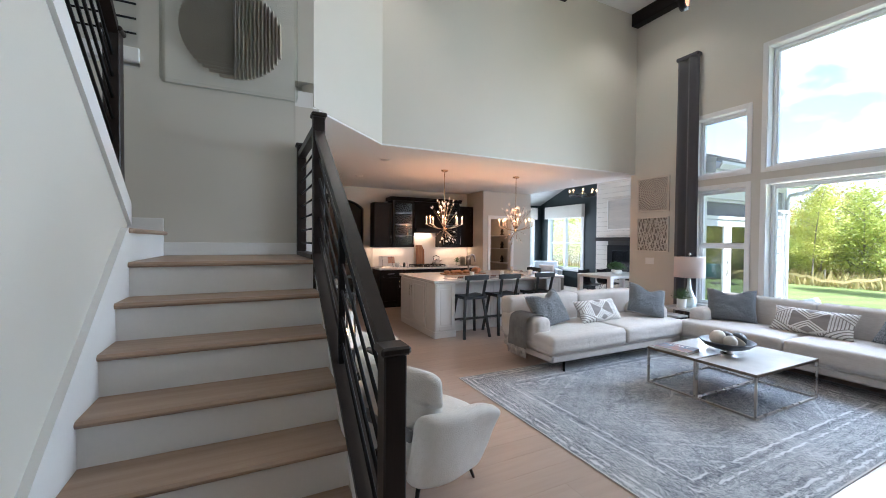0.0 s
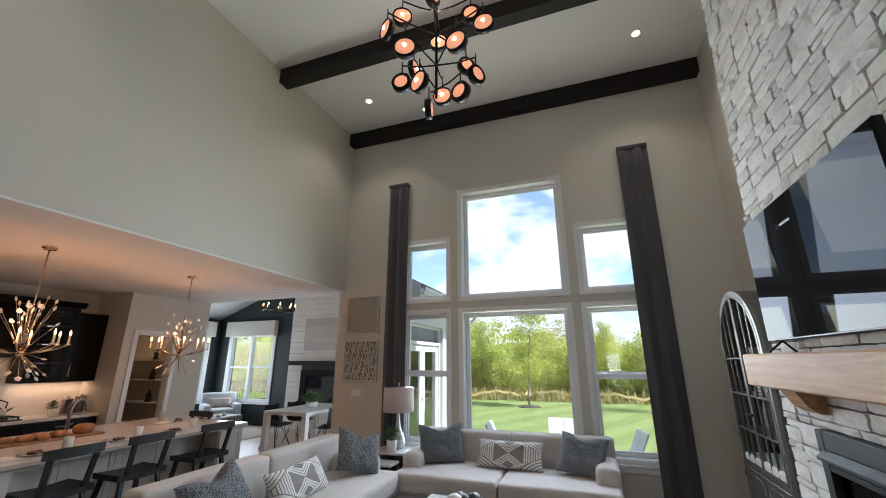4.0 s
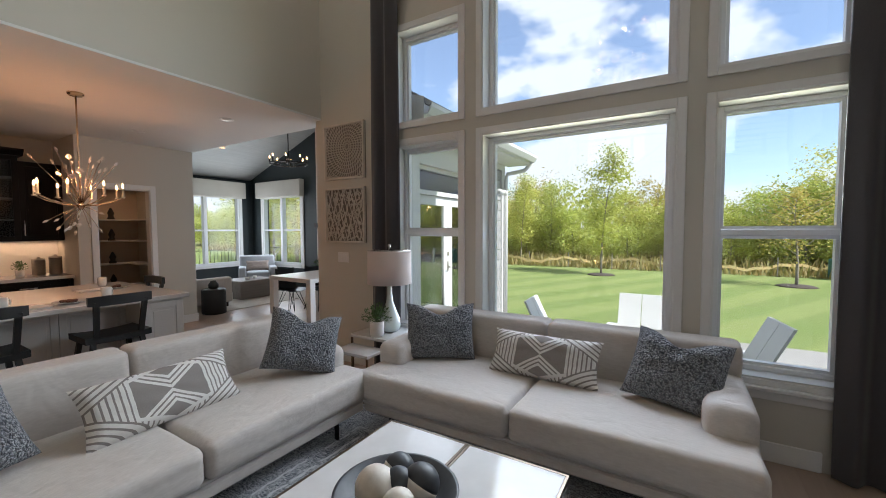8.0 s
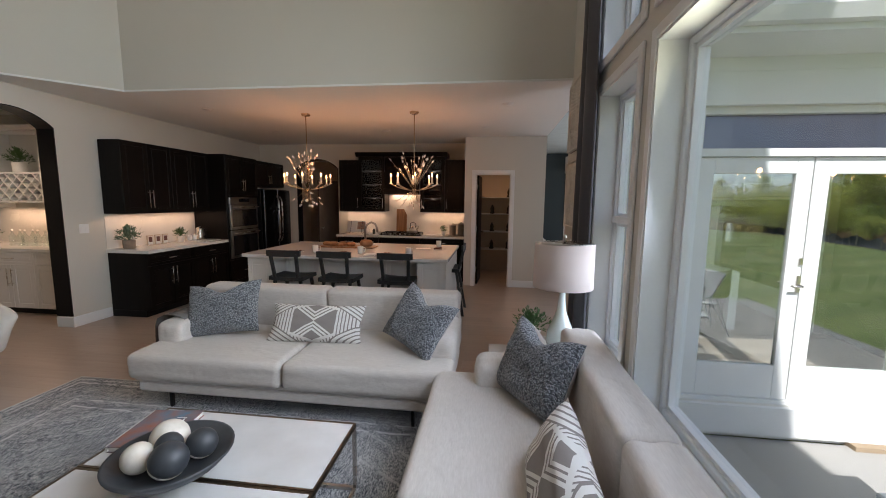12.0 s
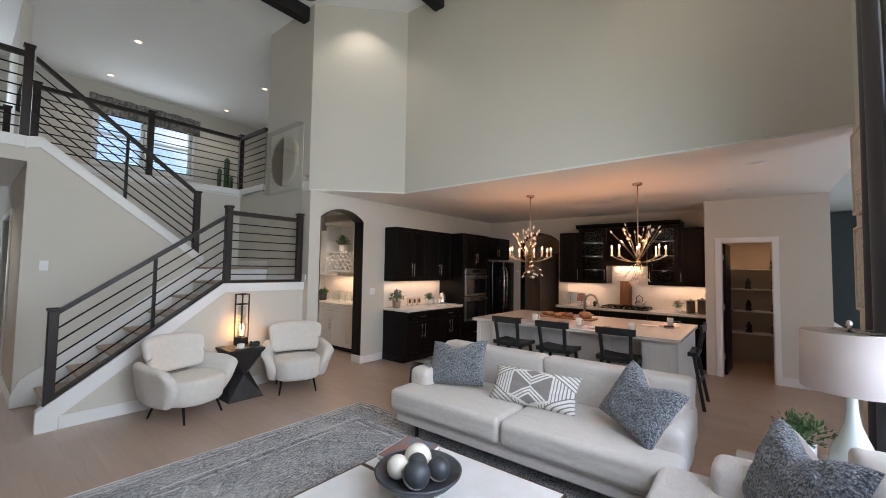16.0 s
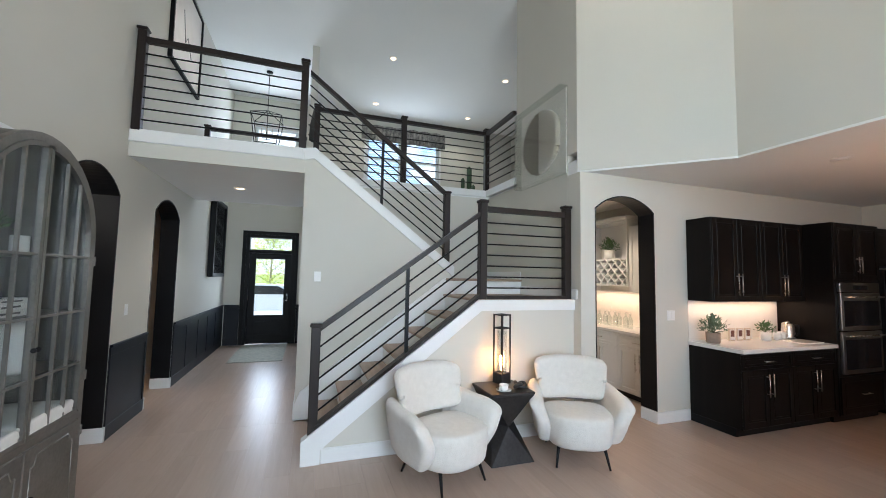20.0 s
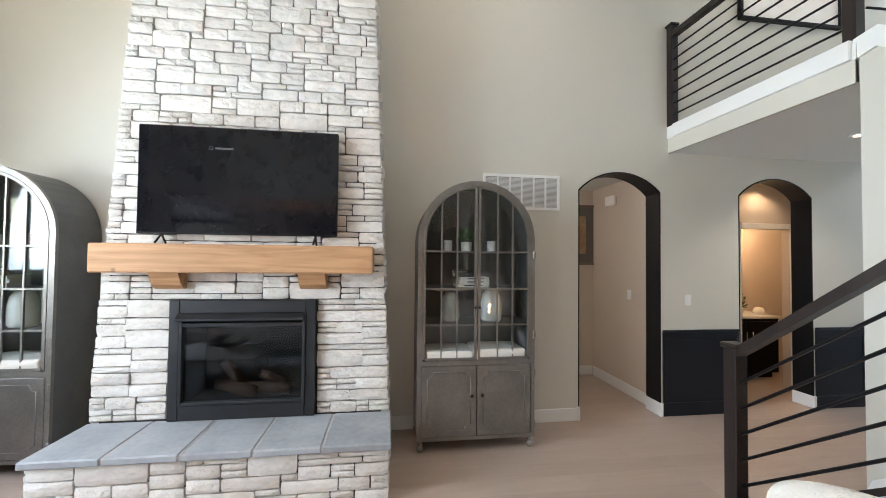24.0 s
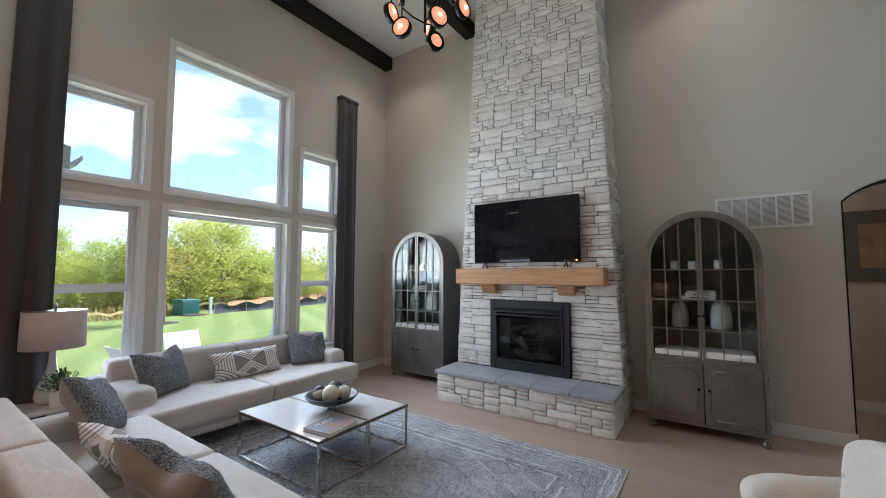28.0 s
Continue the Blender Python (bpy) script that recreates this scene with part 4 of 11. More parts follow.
def pillow_shape(w, h, t, chop=0.0, n=22, seed=0, side=0, rough=0.012, curl=0.0):
    """A stuffed cushion that stands on its lower edge, width along x, with pinched corners and a dent at the top."""
    v, f = [], []
    rnd = random.Random(seed)
    for s in (1, -1):
        for j in range(n + 1):
            for i in range(n + 1):
                u, q = 2 * i / n - 1, 2 * j / n - 1
                bulge = (max(0, 1 - u ** 4) ** 0.6) * (max(0, 1 - q ** 4) ** 0.6)
                pin = 1 - 0.07 * (1 - abs(u) ** 2) * (abs(q) ** 3)
                pin2 = 1 - 0.07 * (1 - abs(q) ** 2) * (abs(u) ** 3)
                x, z = u * w / 2 * pin2, q * h / 2 * pin
                if chop:
                    z -= chop * math.exp(-(u / 0.42) ** 2) * max(0, (q + 0.2) / 1.2) ** 1.5
                k = noise.noise(Vector((u * 3 + seed, q * 3, s * 2.0))) * rough * bulge * 2
                k += noise.noise(Vector((u * 16 + seed, q * 16, s * 5.0))) * rough * 0.6 * bulge + curl * rnd.uniform(-1, 1) * min(1, bulge * 3)
                v.append((x, s * (bulge * t / 2 + k), z + h / 2))
    m = (n + 1) * (n + 1)
    for j in range(n):
        for i in range(n):
            a = j * (n + 1) + i
            if side >= 0:
                f.append((a, a + n + 1, a + n + 2, a + 1))
            if side <= 0:
                f.append((m + a, m + a + 1, m + a + n + 2, m + a + n + 1))
    return Shape().add(v, f, True)


PILLOW_N = [0]


def pillow(x, y, z, rz, tilt, kind, roll=0, wide=0.53):
    PILLOW_N[0] += 1
    k = PILLOW_N[0]
    if kind == "blue":
        t = thing("throw_pillow", x, y, z, 0, "slate blue boucle square throw pillow on the sofa", "pillow", "blue sofa pillows")
        part("pillow_front", pillow_shape(wide, 0.47, 0.20, 0.085, n=66, seed=k * 3, side=-1, rough=0.009, curl=0.0022), BOUCLE, t)
        part("pillow_back", pillow_shape(wide, 0.47, 0.20, 0.085, seed=k * 3, side=1, rough=0.009), TAUPE, t, "plain taupe velvet back")
    else:
        t = thing("lumbar_pillow", x, y, z, 0, "oblong grey pillow with raised white geometric lines", "pillow", "patterned lumbar pillows")
        part("cover", pillow_shape(0.80, 0.33, 0.16, 0.0, seed=k * 3, rough=0.006), STRIPES, t)
    t.matrix_basis = pose(x, y, z, 0, 0, rz) @ pose(0, 0, abs(roll) * 0.0022, -tilt, 0, 0) @ pose(0, 0, 0, 0, roll, 0)
    return t


def sofa(x, y, rz, label):
    """Front towards local -y; two seats, two back cushions, low set-back arms on a slim plinth."""
    t = thing("sofa", x, y, 0, rz, label, "sofa", "living room sofas")
    W, D = 2.46, 1.06
    h = W / 2
    part("plinth", Shape().box(-h + 0.05, -D / 2 + 0.06, 0.145, h - 0.05, D / 2 - 0.03, 0.235, 0.02), LINEN, t)
    part("seat_deck", Shape().box(-h + 0.03, -D / 2 + 0.05, 0.235, h - 0.03, D / 2 - 0.08, 0.27, 0.01), LINEN, t)
    for k, s in ((0, -1), (1, 1)):
        part("seat_cushion", Shape().soft(s * h / 2, -0.10, 0.357, h - 0.008, D - 0.22, 0.205, 18, 6.5, 0.07, k * 5 + x, 0.012), LINEN, t)
        part("back_cushion", Shape().soft(s * h / 2 * 0.985, D / 2 - 0.115, 0.60, h * 0.985, 0.225, 0.42, 16, 8, 0.0, k * 7 + y, 0.016), LINEN, t)
        part("arm", Shape().soft(s * (h - 0.125), 0.135, 0.455, 0.245, D - 0.30, 0.33, 14, 5.5, 0.03, k + x, 0.016), LINEN, t)
    part("back_panel", Shape().box(-h + 0.06, D / 2 - 0.065, 0.22, h - 0.06, D / 2 - 0.012, 0.76, 0.02), LINEN, t)
    for lx in (-h + 0.28, h - 0.28):
        for ly in (-D / 2 + 0.12, D / 2 - 0.12):
            part("leg", Shape().box(lx - 0.010, ly - 0.016, 0.012 if ly < 0 or rz else 0.0, lx + 0.010, ly + 0.016, 0.15, 0.003), BLACK, t, "thin black metal leg")
    return t


sofa(4.265, 3.87, 0, "cream linen two-seat sofa with a grey throw")
sofa(5.90, 2.23, -90, "cream linen two-seat sofa below the windows")
SEAT = 0.458
pillow(3.50, 3.80, SEAT, 9, 30, "blue", -7, 0.62)
pillow(4.32, 3.78, SEAT, 3, 34, "lumbar")
pillow(5.09, 3.71, SEAT, -26, 30, "blue", 17)
pillow(5.94, 3.03, SEAT, -60, 22, "blue", 0, 0.58)
pillow(5.93, 2.20, SEAT, -92, 28, "lumbar")
pillow(5.87, 1.42, SEAT, -98, 36, "blue", 7)

# throw over the arm
th = thing("throw_blanket", 3.11, 3.90, 0, 0, "dark grey knitted throw with pale fringe over the sofa arm", "blanket")
s = Shape()
v, f = [], []
prof = [(-0.150, 0.235), (-0.150, 0.33), (-0.147, 0.45), (-0.140, 0.555), (-0.118, 0.618), (-0.06, 0.648), (0.02, 0.650), (0.095, 0.640), (0.135, 0.605), (0.145, 0.53), (0.148, 0.49)]
n = 16
for i, (px, pz) in enumerate(prof):
    for k in range(n + 1):
        w = 0.30 + 0.06 * (1 - i / 10)
        yy = -w / 2 + w * k / n
        ripple = 0.010 * math.sin(k * 1.9 + i * 0.5)
        v.append((px - abs(ripple) * (1 if i < 5 else 0), yy - 0.02 * i / 10, pz + (ripple * 0.5 if 4 < i < 8 else 0) + (0.02 * math.sin(k * 0.7) if i == 0 else 0)))
for i in range(len(prof) - 1):
    for k in range(n):
        a = i * (n + 1) + k
        f.append((a, a + 1, a + n + 2, a + n + 1))
part("cloth", s.add(v, f, True), THROW, th)
FR = surface("pale_yarn_fringe", (0.46, 0.43, 0.39), (0.36, 0.33, 0.30), 0.95, fine=200)
fs = Shape()
for k in range(26):
    yy = -0.178 + 0.357 * k / 25
    fs.tube([(-0.156, yy, 0.25), (-0.160 + 0.006 * math.sin(k * 3.1), yy + 0.006 * math.sin(k * 2.3), 0.20), (-0.155, yy + 0.012 * math.sin(k * 1.7), 0.14)], 0.005, 5)
part("fringe", fs, FR, th, "pale yarn fringe")

# coffee tables, two butted together
MARBLE = surface("white_marble_top", (0.70, 0.70, 0.70), (0.55, 0.545, 0.54), 0.10, scale=2.4, fine=7, bump=0.0, spec=0.28)


def low_table(x0, y0, x1, y1, h):
    t = thing("coffee_table", (x0 + x1) / 2, (y0 + y1) / 2, 0.012, 0, "low coffee table with a white marble top and thin metal frame", "coffee table", "paired coffee tables")
    a, b, k = (x1 - x0) / 2, (y1 - y0) / 2, 0.009
    part("tabletop", Shape().box(-a + 0.012, -b + 0.012, h - 0.034, a - 0.012, b - 0.012, h - 0.012, 0.003), MARBLE, t)
    rim = Shape().box(-a, -b, h - 0.036, a, -b + 0.012, h - 0.012).box(-a, b - 0.012, h - 0.036, a, b, h - 0.012)
    rim.box(-a, -b + 0.012, h - 0.036, -a + 0.012, b - 0.012, h - 0.012).box(a - 0.012, -b + 0.012, h - 0.036, a, b - 0.012, h - 0.012)
    part("rim", rim, BRONZE, t)
    for sx in (-1, 1):
        for sy in (-1, 1):
            part("leg", Shape().box(sx * (a - k) - k, sy * (b - k) - k, 0, sx * (a - k) + k, sy * (b - k) + k, h - 0.036), NICKEL, t)
    for sx in (-1, 1):
        part("stretcher", Shape().box(sx * (a - k) - k, -b + 2 * k, 0, sx * (a - k) + k, b - 2 * k, 0.018), NICKEL, t)
    for sy in (-1, 1):
        part("stretcher", Shape().box(-a + 2 * k, sy * (b - k) - k, 0, a - 2 * k, sy * (b - k) + k, 0.018), NICKEL, t)


low_table(3.90, 1.78, 5.03, 2.294, 0.405)
low_table(3.90, 2.298, 5.03, 2.81, 0.405)
TT = 0.405

# bowl with stone balls
DARKSTONE = surface("charcoal_soapstone", (0.024, 0.028, 0.034), (0.055, 0.06, 0.068), 0.45, scale=6, fine=30, bump=0.15)
CREAMSTONE = surface("cream_travertine", (0.74, 0.70, 0.63), (0.56, 0.51, 0.44), 0.5, scale=9, fine=50, bump=0.25)
bw = thing("decorative_bowl", 4.40, 2.28, TT, 0, "wide charcoal stone bowl on a nickel foot", "bowl")
part("bowl", Shape().lathe([(0.05, 0.050), (0.13, 0.058), (0.20, 0.085), (0.238, 0.125), (0.240, 0.135), (0.228, 0.135), (0.19, 0.100), (0.12, 0.075), (0.001, 0.070)], n=40), DARKSTONE, bw)
part("foot", Shape().lathe([(0.060, 0.0), (0.060, 0.006), (0.042, 0.012), (0.040, 0.040), (0.055, 0.052)], n=24), NICKEL, bw, "brushed nickel foot")
for bx, by, bz, br, two in ((-0.055, 0.055, 0.155, 0.078, 0), (0.055, -0.075, 0.150, 0.074, 1), (-0.085, -0.075, 0.145, 0.062, 0), (0.095, 0.06, 0.142, 0.064, 1), (0.0, -0.01, 0.165, 0.055, 2)):
    b = thing("stone_ball", 4.40 + bx, 2.28 + by, TT + bz, 0, ("cream travertine ball in the bowl", "black ball with a cream half in the bowl", "glossy black stone ball in the bowl")[two], "decorative ball", "stone balls")
    if two == 0:
        part("ball", Shape().ball(0, 0, 0, br, 18), CREAMSTONE, b)
    elif two == 2:
        part("ball", Shape().ball(0, 0, 0, br, 18), DARKSTONE, b)
    else:
        for nm, mt, h0, h1 in (("lower_half", CREAMSTONE, 0, 9), ("upper_half", DARKSTONE, 9, 18)):
            part(nm, Shape().lathe([(br * math.sin(math.pi * i / 18) + 1e-5, -br * math.cos(math.pi * i / 18)) for i in range(h0, h1 + 1)], n=20), mt, b)
        b.matrix_basis = b.matrix_basis @ pose(0, 0, 0, 35, 20, 40)

# travel book
PAPER = surface("white_paper", (0.78, 0.77, 0.74), (0.70, 0.69, 0.66), 0.8, fine=200)
bk = thing("coffee_table_book", 4.05, 2.58, TT, 8, "large travel book with a coastal photo cover", "book")
part("pages", Shape().box(-0.128, -0.160, 0.003, 0.130, 0.160, 0.027), PAPER, bk)
for nm, z in (("front_cover", 0.027), ("back_cover", 0.0)):
    part(nm, Shape().box(-0.135, -0.165, z, 0.135, 0.165, z + 0.003), surface("coastal_book_cover", (0.34, 0.12, 0.06), (0.10, 0.20, 0.28), 0.5, scale=9, fine=22, bump=0.0, spec=0.2), bk)
part("spine", Shape().box(-0.139, -0.165, 0, -0.132, 0.165, 0.03), PAPER, bk)


def lettering(name, text, size, mat, parent, m, label=""):
    c = bpy.data.curves.new(name, 'FONT')
    c.body, c.size, c.extrude, c.align_x, c.align_y = text, size, 0.0006, 'CENTER', 'CENTER'
    ob = new(name, c)
    dg = bpy.context.evaluated_depsgraph_get()
    me = bpy.data.meshes.new_from_object(ob.evaluated_get(dg))
    bpy.data.objects.remove(ob)
    me.materials.clear()
    me.materials.append(mat)
    o = new(name, me)
    o.parent = parent
    o.matrix_basis = m
    return tagged(o, label) if label else o


WHITEINK = surface("white_ink", (0.85, 0.85, 0.85), rough=0.5, bump=0)
lettering("title", "ITALY", 0.075, WHITEINK, bk, pose(0.06, 0.0, 0.0315, 0, 0, -90))

# nested side tables, lamp, plant
def nest_table(x, y, w, d, h, label):
    t = thing("side_table", x, y, 0, 0, label, "side table", "nesting side tables")
    part("tabletop", Shape().box(-w / 2, -d / 2, h - 0.03, w / 2, d / 2, h, 0.004), MARBLE, t)
    for sx in (-1, 1):
        for sy in (-1, 1):
            part("leg", Shape().box(sx * (w / 2 - 0.012) - 0.008, sy * (d / 2 - 0.012) - 0.008, 0, sx * (w / 2 - 0.012) + 0.008, sy * (d / 2 - 0.012) + 0.008, h - 0.03), BRONZE, t)
        part("stretcher", Shape().box(sx * (w / 2 - 0.012) - 0.008, -d / 2 + 0.02, 0.0, sx * (w / 2 - 0.012) + 0.008, d / 2 - 0.02, 0.016), BRONZE, t)


nest_table(6.22, 3.83, 0.46, 0.50, 0.52, "taller nesting side table with a white marble top")
nest_table(5.86, 3.84, 0.24, 0.40, 0.44, "smaller nesting side table with a white marble top")
SHADE = surface("cream_linen_shade", (0.86, 0.79, 0.75), (0.82, 0.75, 0.71), 0.9, scale=4, fine=350, bump=0.2)
sh_n, sh_l = SHADE.node_tree.nodes, SHADE.node_tree.links
sh_t, sh_m = sh_n.new("ShaderNodeBsdfTranslucent"), sh_n.new("ShaderNodeMixShader")
sh_t.inputs["Color"].default_value, sh_m.inputs["Fac"].default_value = (0.90, 0.78, 0.72, 1), 0.5
sh_l.new(sh_n["Principled BSDF"].outputs[0], sh_m.inputs[1])
sh_l.new(sh_t.outputs[0], sh_m.inputs[2])
sh_l.new(sh_m.outputs[0], sh_n["Material Output"].inputs["Surface"])
MILK = surface("milky_glass", (0.66, 0.72, 0.70), (0.58, 0.65, 0.63), 0.10, scale=2, fine=10, bump=0, coat=0.6)
lp = thing("table_lamp", 6.277, 3.82, 0.52, 0, "milky glass table lamp with a cream drum shade", "lamp")
part("lamp_base", Shape().lathe([(0.075, 0.0), (0.098, 0.015), (0.108, 0.06), (0.098, 0.13), (0.065, 0.21), (0.036, 0.29), (0.026, 0.37), (0.024, 0.455), (0.0001, 0.46)], n=32), MILK, lp)
part("stem", Shape().lathe([(0.010, 0.455), (0.010, 0.83), (0.016, 0.835), (0.012, 0.86), (0.001, 0.865)], n=10), NICKEL, lp, "nickel stem and finial")
part("shade", Shape().lathe([(0.217, 0.475), (0.213, 0.80), (0.209, 0.80), (0.213, 0.477)], n=40), SHADE, lp, "cream linen drum shade")
part("shade_ring", Shape().lathe([(0.208, 0.795), (0.208, 0.80), (0.02, 0.80), (0.02, 0.795)], n=24), NICKEL, lp)
LEAF = surface("green_leaf", (0.045, 0.105, 0.030), (0.085, 0.16, 0.05), 0.5, scale=20, fine=60, bump=0.1)
SAGE = surface("grey_green_leaf", (0.10, 0.16, 0.10), (0.18, 0.25, 0.17), 0.55, scale=20, fine=60, bump=0.1)
WHITEPOT = surface("white_ceramic_pot", (0.76, 0.75, 0.72), (0.68, 0.67, 0.64), 0.4, scale=4, fine=60, bump=0.05)
SOIL = surface("dark_potting_soil", (0.03, 0.022, 0.016), (0.06, 0.045, 0.03), 0.95, scale=30, fine=120, bump=0.8)


def leaf_crown(n, r, z0, h, size, seed, spread=1.0, droop=0.0):
    """Many small folded leaves on arching sprigs."""
    rnd = random.Random(seed)
    s = Shape()
    for i in range(n):
        a = rnd.uniform(0, 6.283)
        el = rnd.uniform(0.15, 1.45)
        d = Vector((math.cos(a) * math.cos(el) * spread, math.sin(a) * math.cos(el) * spread, math.sin(el)))
        q = rnd.uniform(0.35, 1.0)
        p = Vector((0, 0, z0)) + Vector((d.x * r, d.y * r, d.z * h)) * q
        p.z -= droop * (p.x ** 2 + p.y ** 2)
        side = Vector((-math.sin(a), math.cos(a), rnd.uniform(-0.5, 0.5))).normalized()
        tip = (d + Vector((rnd.uniform(-0.6, 0.6), rnd.uniform(-0.6, 0.6), rnd.uniform(-0.3, 0.5)))).normalized()
        L, w = size * rnd.uniform(0.7, 1.3), size * 0.28
        fold = side.cross(tip) * w * 0.4
        s.add([p, p + tip * L * 0.5 + side * w + fold, p + tip * L, p + tip * L * 0.5 - side * w + fold], [(0, 1, 2), (0, 2, 3)])
        if i % 6 == 0:
            s.tube([Vector((0, 0, z0 - 0.01)), Vector((0, 0, z0)) + (p - Vector((0, 0, z0))) * 0.5 + Vector((0, 0, 0.01)), p], 0.0016, 4)
    return s


def potted(x, y, z, pot_r, pot_h, crown_r, crown_h, label, mat=None, pot=None, n=160, size=0.035, seed=1, name="potted_plant"):
    t = thing(name, x, y, z, 0, label, "plant")
    part("pot", Shape().lathe([(pot_r * 0.82, 0), (pot_r * 0.95, pot_h * 0.1), (pot_r, pot_h), (pot_r * 0.9, pot_h), (pot_r * 0.88, pot_h * 0.88)], n=24), pot or WHITEPOT, t)
    part("soil", Shape().lathe([(pot_r * 0.87, pot_h * 0.80), (pot_r * 0.87, pot_h * 0.88), (0.001, pot_h * 0.9)], n=16), SOIL, t)
    part("foliage", leaf_crown(n, crown_r, pot_h * 0.9, crown_h, size, seed), mat or LEAF, t)
    return t


potted(6.06, 3.80, 0.52, 0.068, 0.145, 0.15, 0.17, "small green fern in a ribbed white pot", n=240, size=0.036, seed=5)

# ---- armchairs and the black table between them ----
SLATEGREY = surface("grey_upholstery_rail", (0.24, 0.24, 0.25), (0.18, 0.18, 0.19), 0.8, fine=200)


def armchair(x, y, rz, label):
    """Front towards local +x."""
    t = thing("armchair", x, y, 0, rz, label, "armchair", "cream armchairs")
    # drum-fronted seat block
    ring_n, prof = 40, [(0.80, 0.165), (0.90, 0.172), (0.955, 0.20), (0.985, 0.27), (1.0, 0.36), (0.995, 0.405), (0.965, 0.428), (0.90, 0.438), (0.5, 0.444), (0.001, 0.446)]
    v, f = [], []
    for k, z in prof:
        for i in range(ring_n):
            a = 2 * math.pi * i / ring_n
            c_, s_ = math.cos(a), math.sin(a)
            px = 0.06 + (0.30 if c_ > 0 else 0.27) * math.copysign(abs(c_) ** (0.85 if c_ > 0 else 0.45), c_)
            py = 0.295 * math.copysign(abs(s_) ** 0.72, s_)
            v.append((0.02 + (px - 0.02) * k, py * k, z + 0.012 * px))
    for j in range(len(prof) - 1):
        for i in range(ring_n):
            f.append((j * ring_n + i, j * ring_n + (i + 1) % ring_n, (j + 1) * ring_n + (i + 1) % ring_n, (j + 1) * ring_n + i))
    f.append(tuple(range(ring_n))[::-1])
    part("seat_cushion", Shape().add(v, f, True), PALEBOUCLE, t)
    # back: wider at the top, wrapped round the sitter, leaning away
    c = Shape().soft(0, 0, 0, 0.115, 0.66, 0.40, 18, 3.4, 0.0, x + 3, 0.006)
    q = []
    for px, py, pz in c.v:
        u, w = py / 0.33, pz / 0.20
        wide = 1 + 0.09 * w
        pz -= 0.045 * abs(u) ** 4 * (1 if w > 0 else -0.5)
        q.append((px + 0.11 * u * u - 0.24 * pz, py * wide, pz))
    c.v = q
    part("backrest", c.turned(pose(-0.285, 0, 0.655)), PALEBOUCLE, t)
    part("back_rail", Shape().box(-0.30, -0.22, 0.43, -0.265, 0.22, 0.50, 0.008), SLATEGREY, t, "grey rail in the gap under the back")
    # arms: rounded wings that swell outwards and curl down at the front
    for sy in (-1, 1):
        a = Shape().soft(0, 0, 0, 0.60, 0.125, 0.43, 18, 3.3, 0.0, x + sy, 0.006)
        q = []
        for px, py, pz in a.v:
            fx, fb, w = max(0, px / 0.30), max(0, -px / 0.30), pz / 0.215
            if w > 0:
                pz *= 1 - 0.38 * fx ** 3 + 0.16 * fb
            else:
                px -= 0.13 * fx * abs(w) ** 1.3
                pz *= 1 - 0.25 * fb ** 2
            py += sy * (0.042 * w + 0.035 * fx * max(0, w) - 0.055 * fb ** 2)
            q.append((px, py, pz))
        a.v = q
        part("arm", a.turned(pose(-0.03, sy * 0.335, 0.375)), PALEBOUCLE, t)
    for sx, sy in ((1, 1), (1, -1), (-1, 1), (-1, -1)):
        part("leg", Shape().tube([(sx * 0.19, sy * 0.19, 0.20), (sx * 0.265, sy * 0.225, 0.0)], [0.016, 0.009], 8), BLACK, t, "black tapered metal leg")
    return t


armchair(0.975, 2.275, 21, "cream boucle armchair on splayed black legs")
armchair(0.985, 3.575, -24, "cream boucle armchair on splayed black legs")
SLATE = surface("black_zinc_sheet", (0.030, 0.028, 0.028), (0.060, 0.056, 0.055), 0.42, 0.6, scale=5, fine=40, bump=0.1)
st = thing("hourglass_table", 0.775, 2.925, 0, 0, "twisted black metal side table between the armchairs", "side table")
part("tabletop", Shape().box(-0.215, -0.215, 0.585, 0.215, 0.215, 0.61, 0.004), SLATE, st)
tw = Shape()
q = 0.21
top = [(-q, -q, 0.585), (q, -q, 0.585), (q, q, 0.585), (-q, q, 0.585)]
bot = [(-q, -q, 0.0), (q, -q, 0.0), (q, q, 0.0), (-q, q, 0.0)]
w = 0.115
mid = [(0, -w, 0.29), (w, 0, 0.29), (0, w, 0.29), (-w, 0, 0.29)]
tw.add(top + bot + mid, [(0, 1, 8), (1, 2, 9), (2, 3, 10), (3, 0, 11), (4, 8, 5), (5, 9, 6), (6, 10, 7), (7, 11, 4),
                         (8, 1, 9), (9, 2, 10), (10, 3, 11), (11, 0, 8), (5, 8, 9), (6, 9, 10), (7, 10, 11), (4, 11, 8), (4, 5, 6, 7)])
part("pedestal", tw, SLATE, st)
CLEAR = glass("clear_thin_glass", (0.96, 0.97, 0.97), gloss=0.05)
FLAME = glow("lit_filament_bulb", (1.0, 0.45, 0.13), 22.0)
ln_t = thing("lantern_lamp", 0.64, 2.985, 0.61, 20, "tall black metal lantern with a glowing filament bulb", "lamp")
part("base", Shape().box(-0.062, -0.062, 0, 0.062, 0.062, 0.10, 0.004), SLATE, ln_t)
for sx in (-1, 1):
    for sy in (-1, 1):
        part("post", Shape().box(sx * 0.055 - 0.006, sy * 0.055 - 0.006, 0.10, sx * 0.055 + 0.006, sy * 0.055 + 0.006, 0.66), SLATE, ln_t)
for z in (0.52, 0.648):
    r = Shape()
    for sx in (-1, 1):
        r.box(sx * 0.055 - 0.006, -0.049, z, sx * 0.055 + 0.006, 0.049, z + 0.012).box(-0.049, sx * 0.055 - 0.006, z, 0.049, sx * 0.055 + 0.006, z + 0.012)
    part("band", r, SLATE, ln_t)
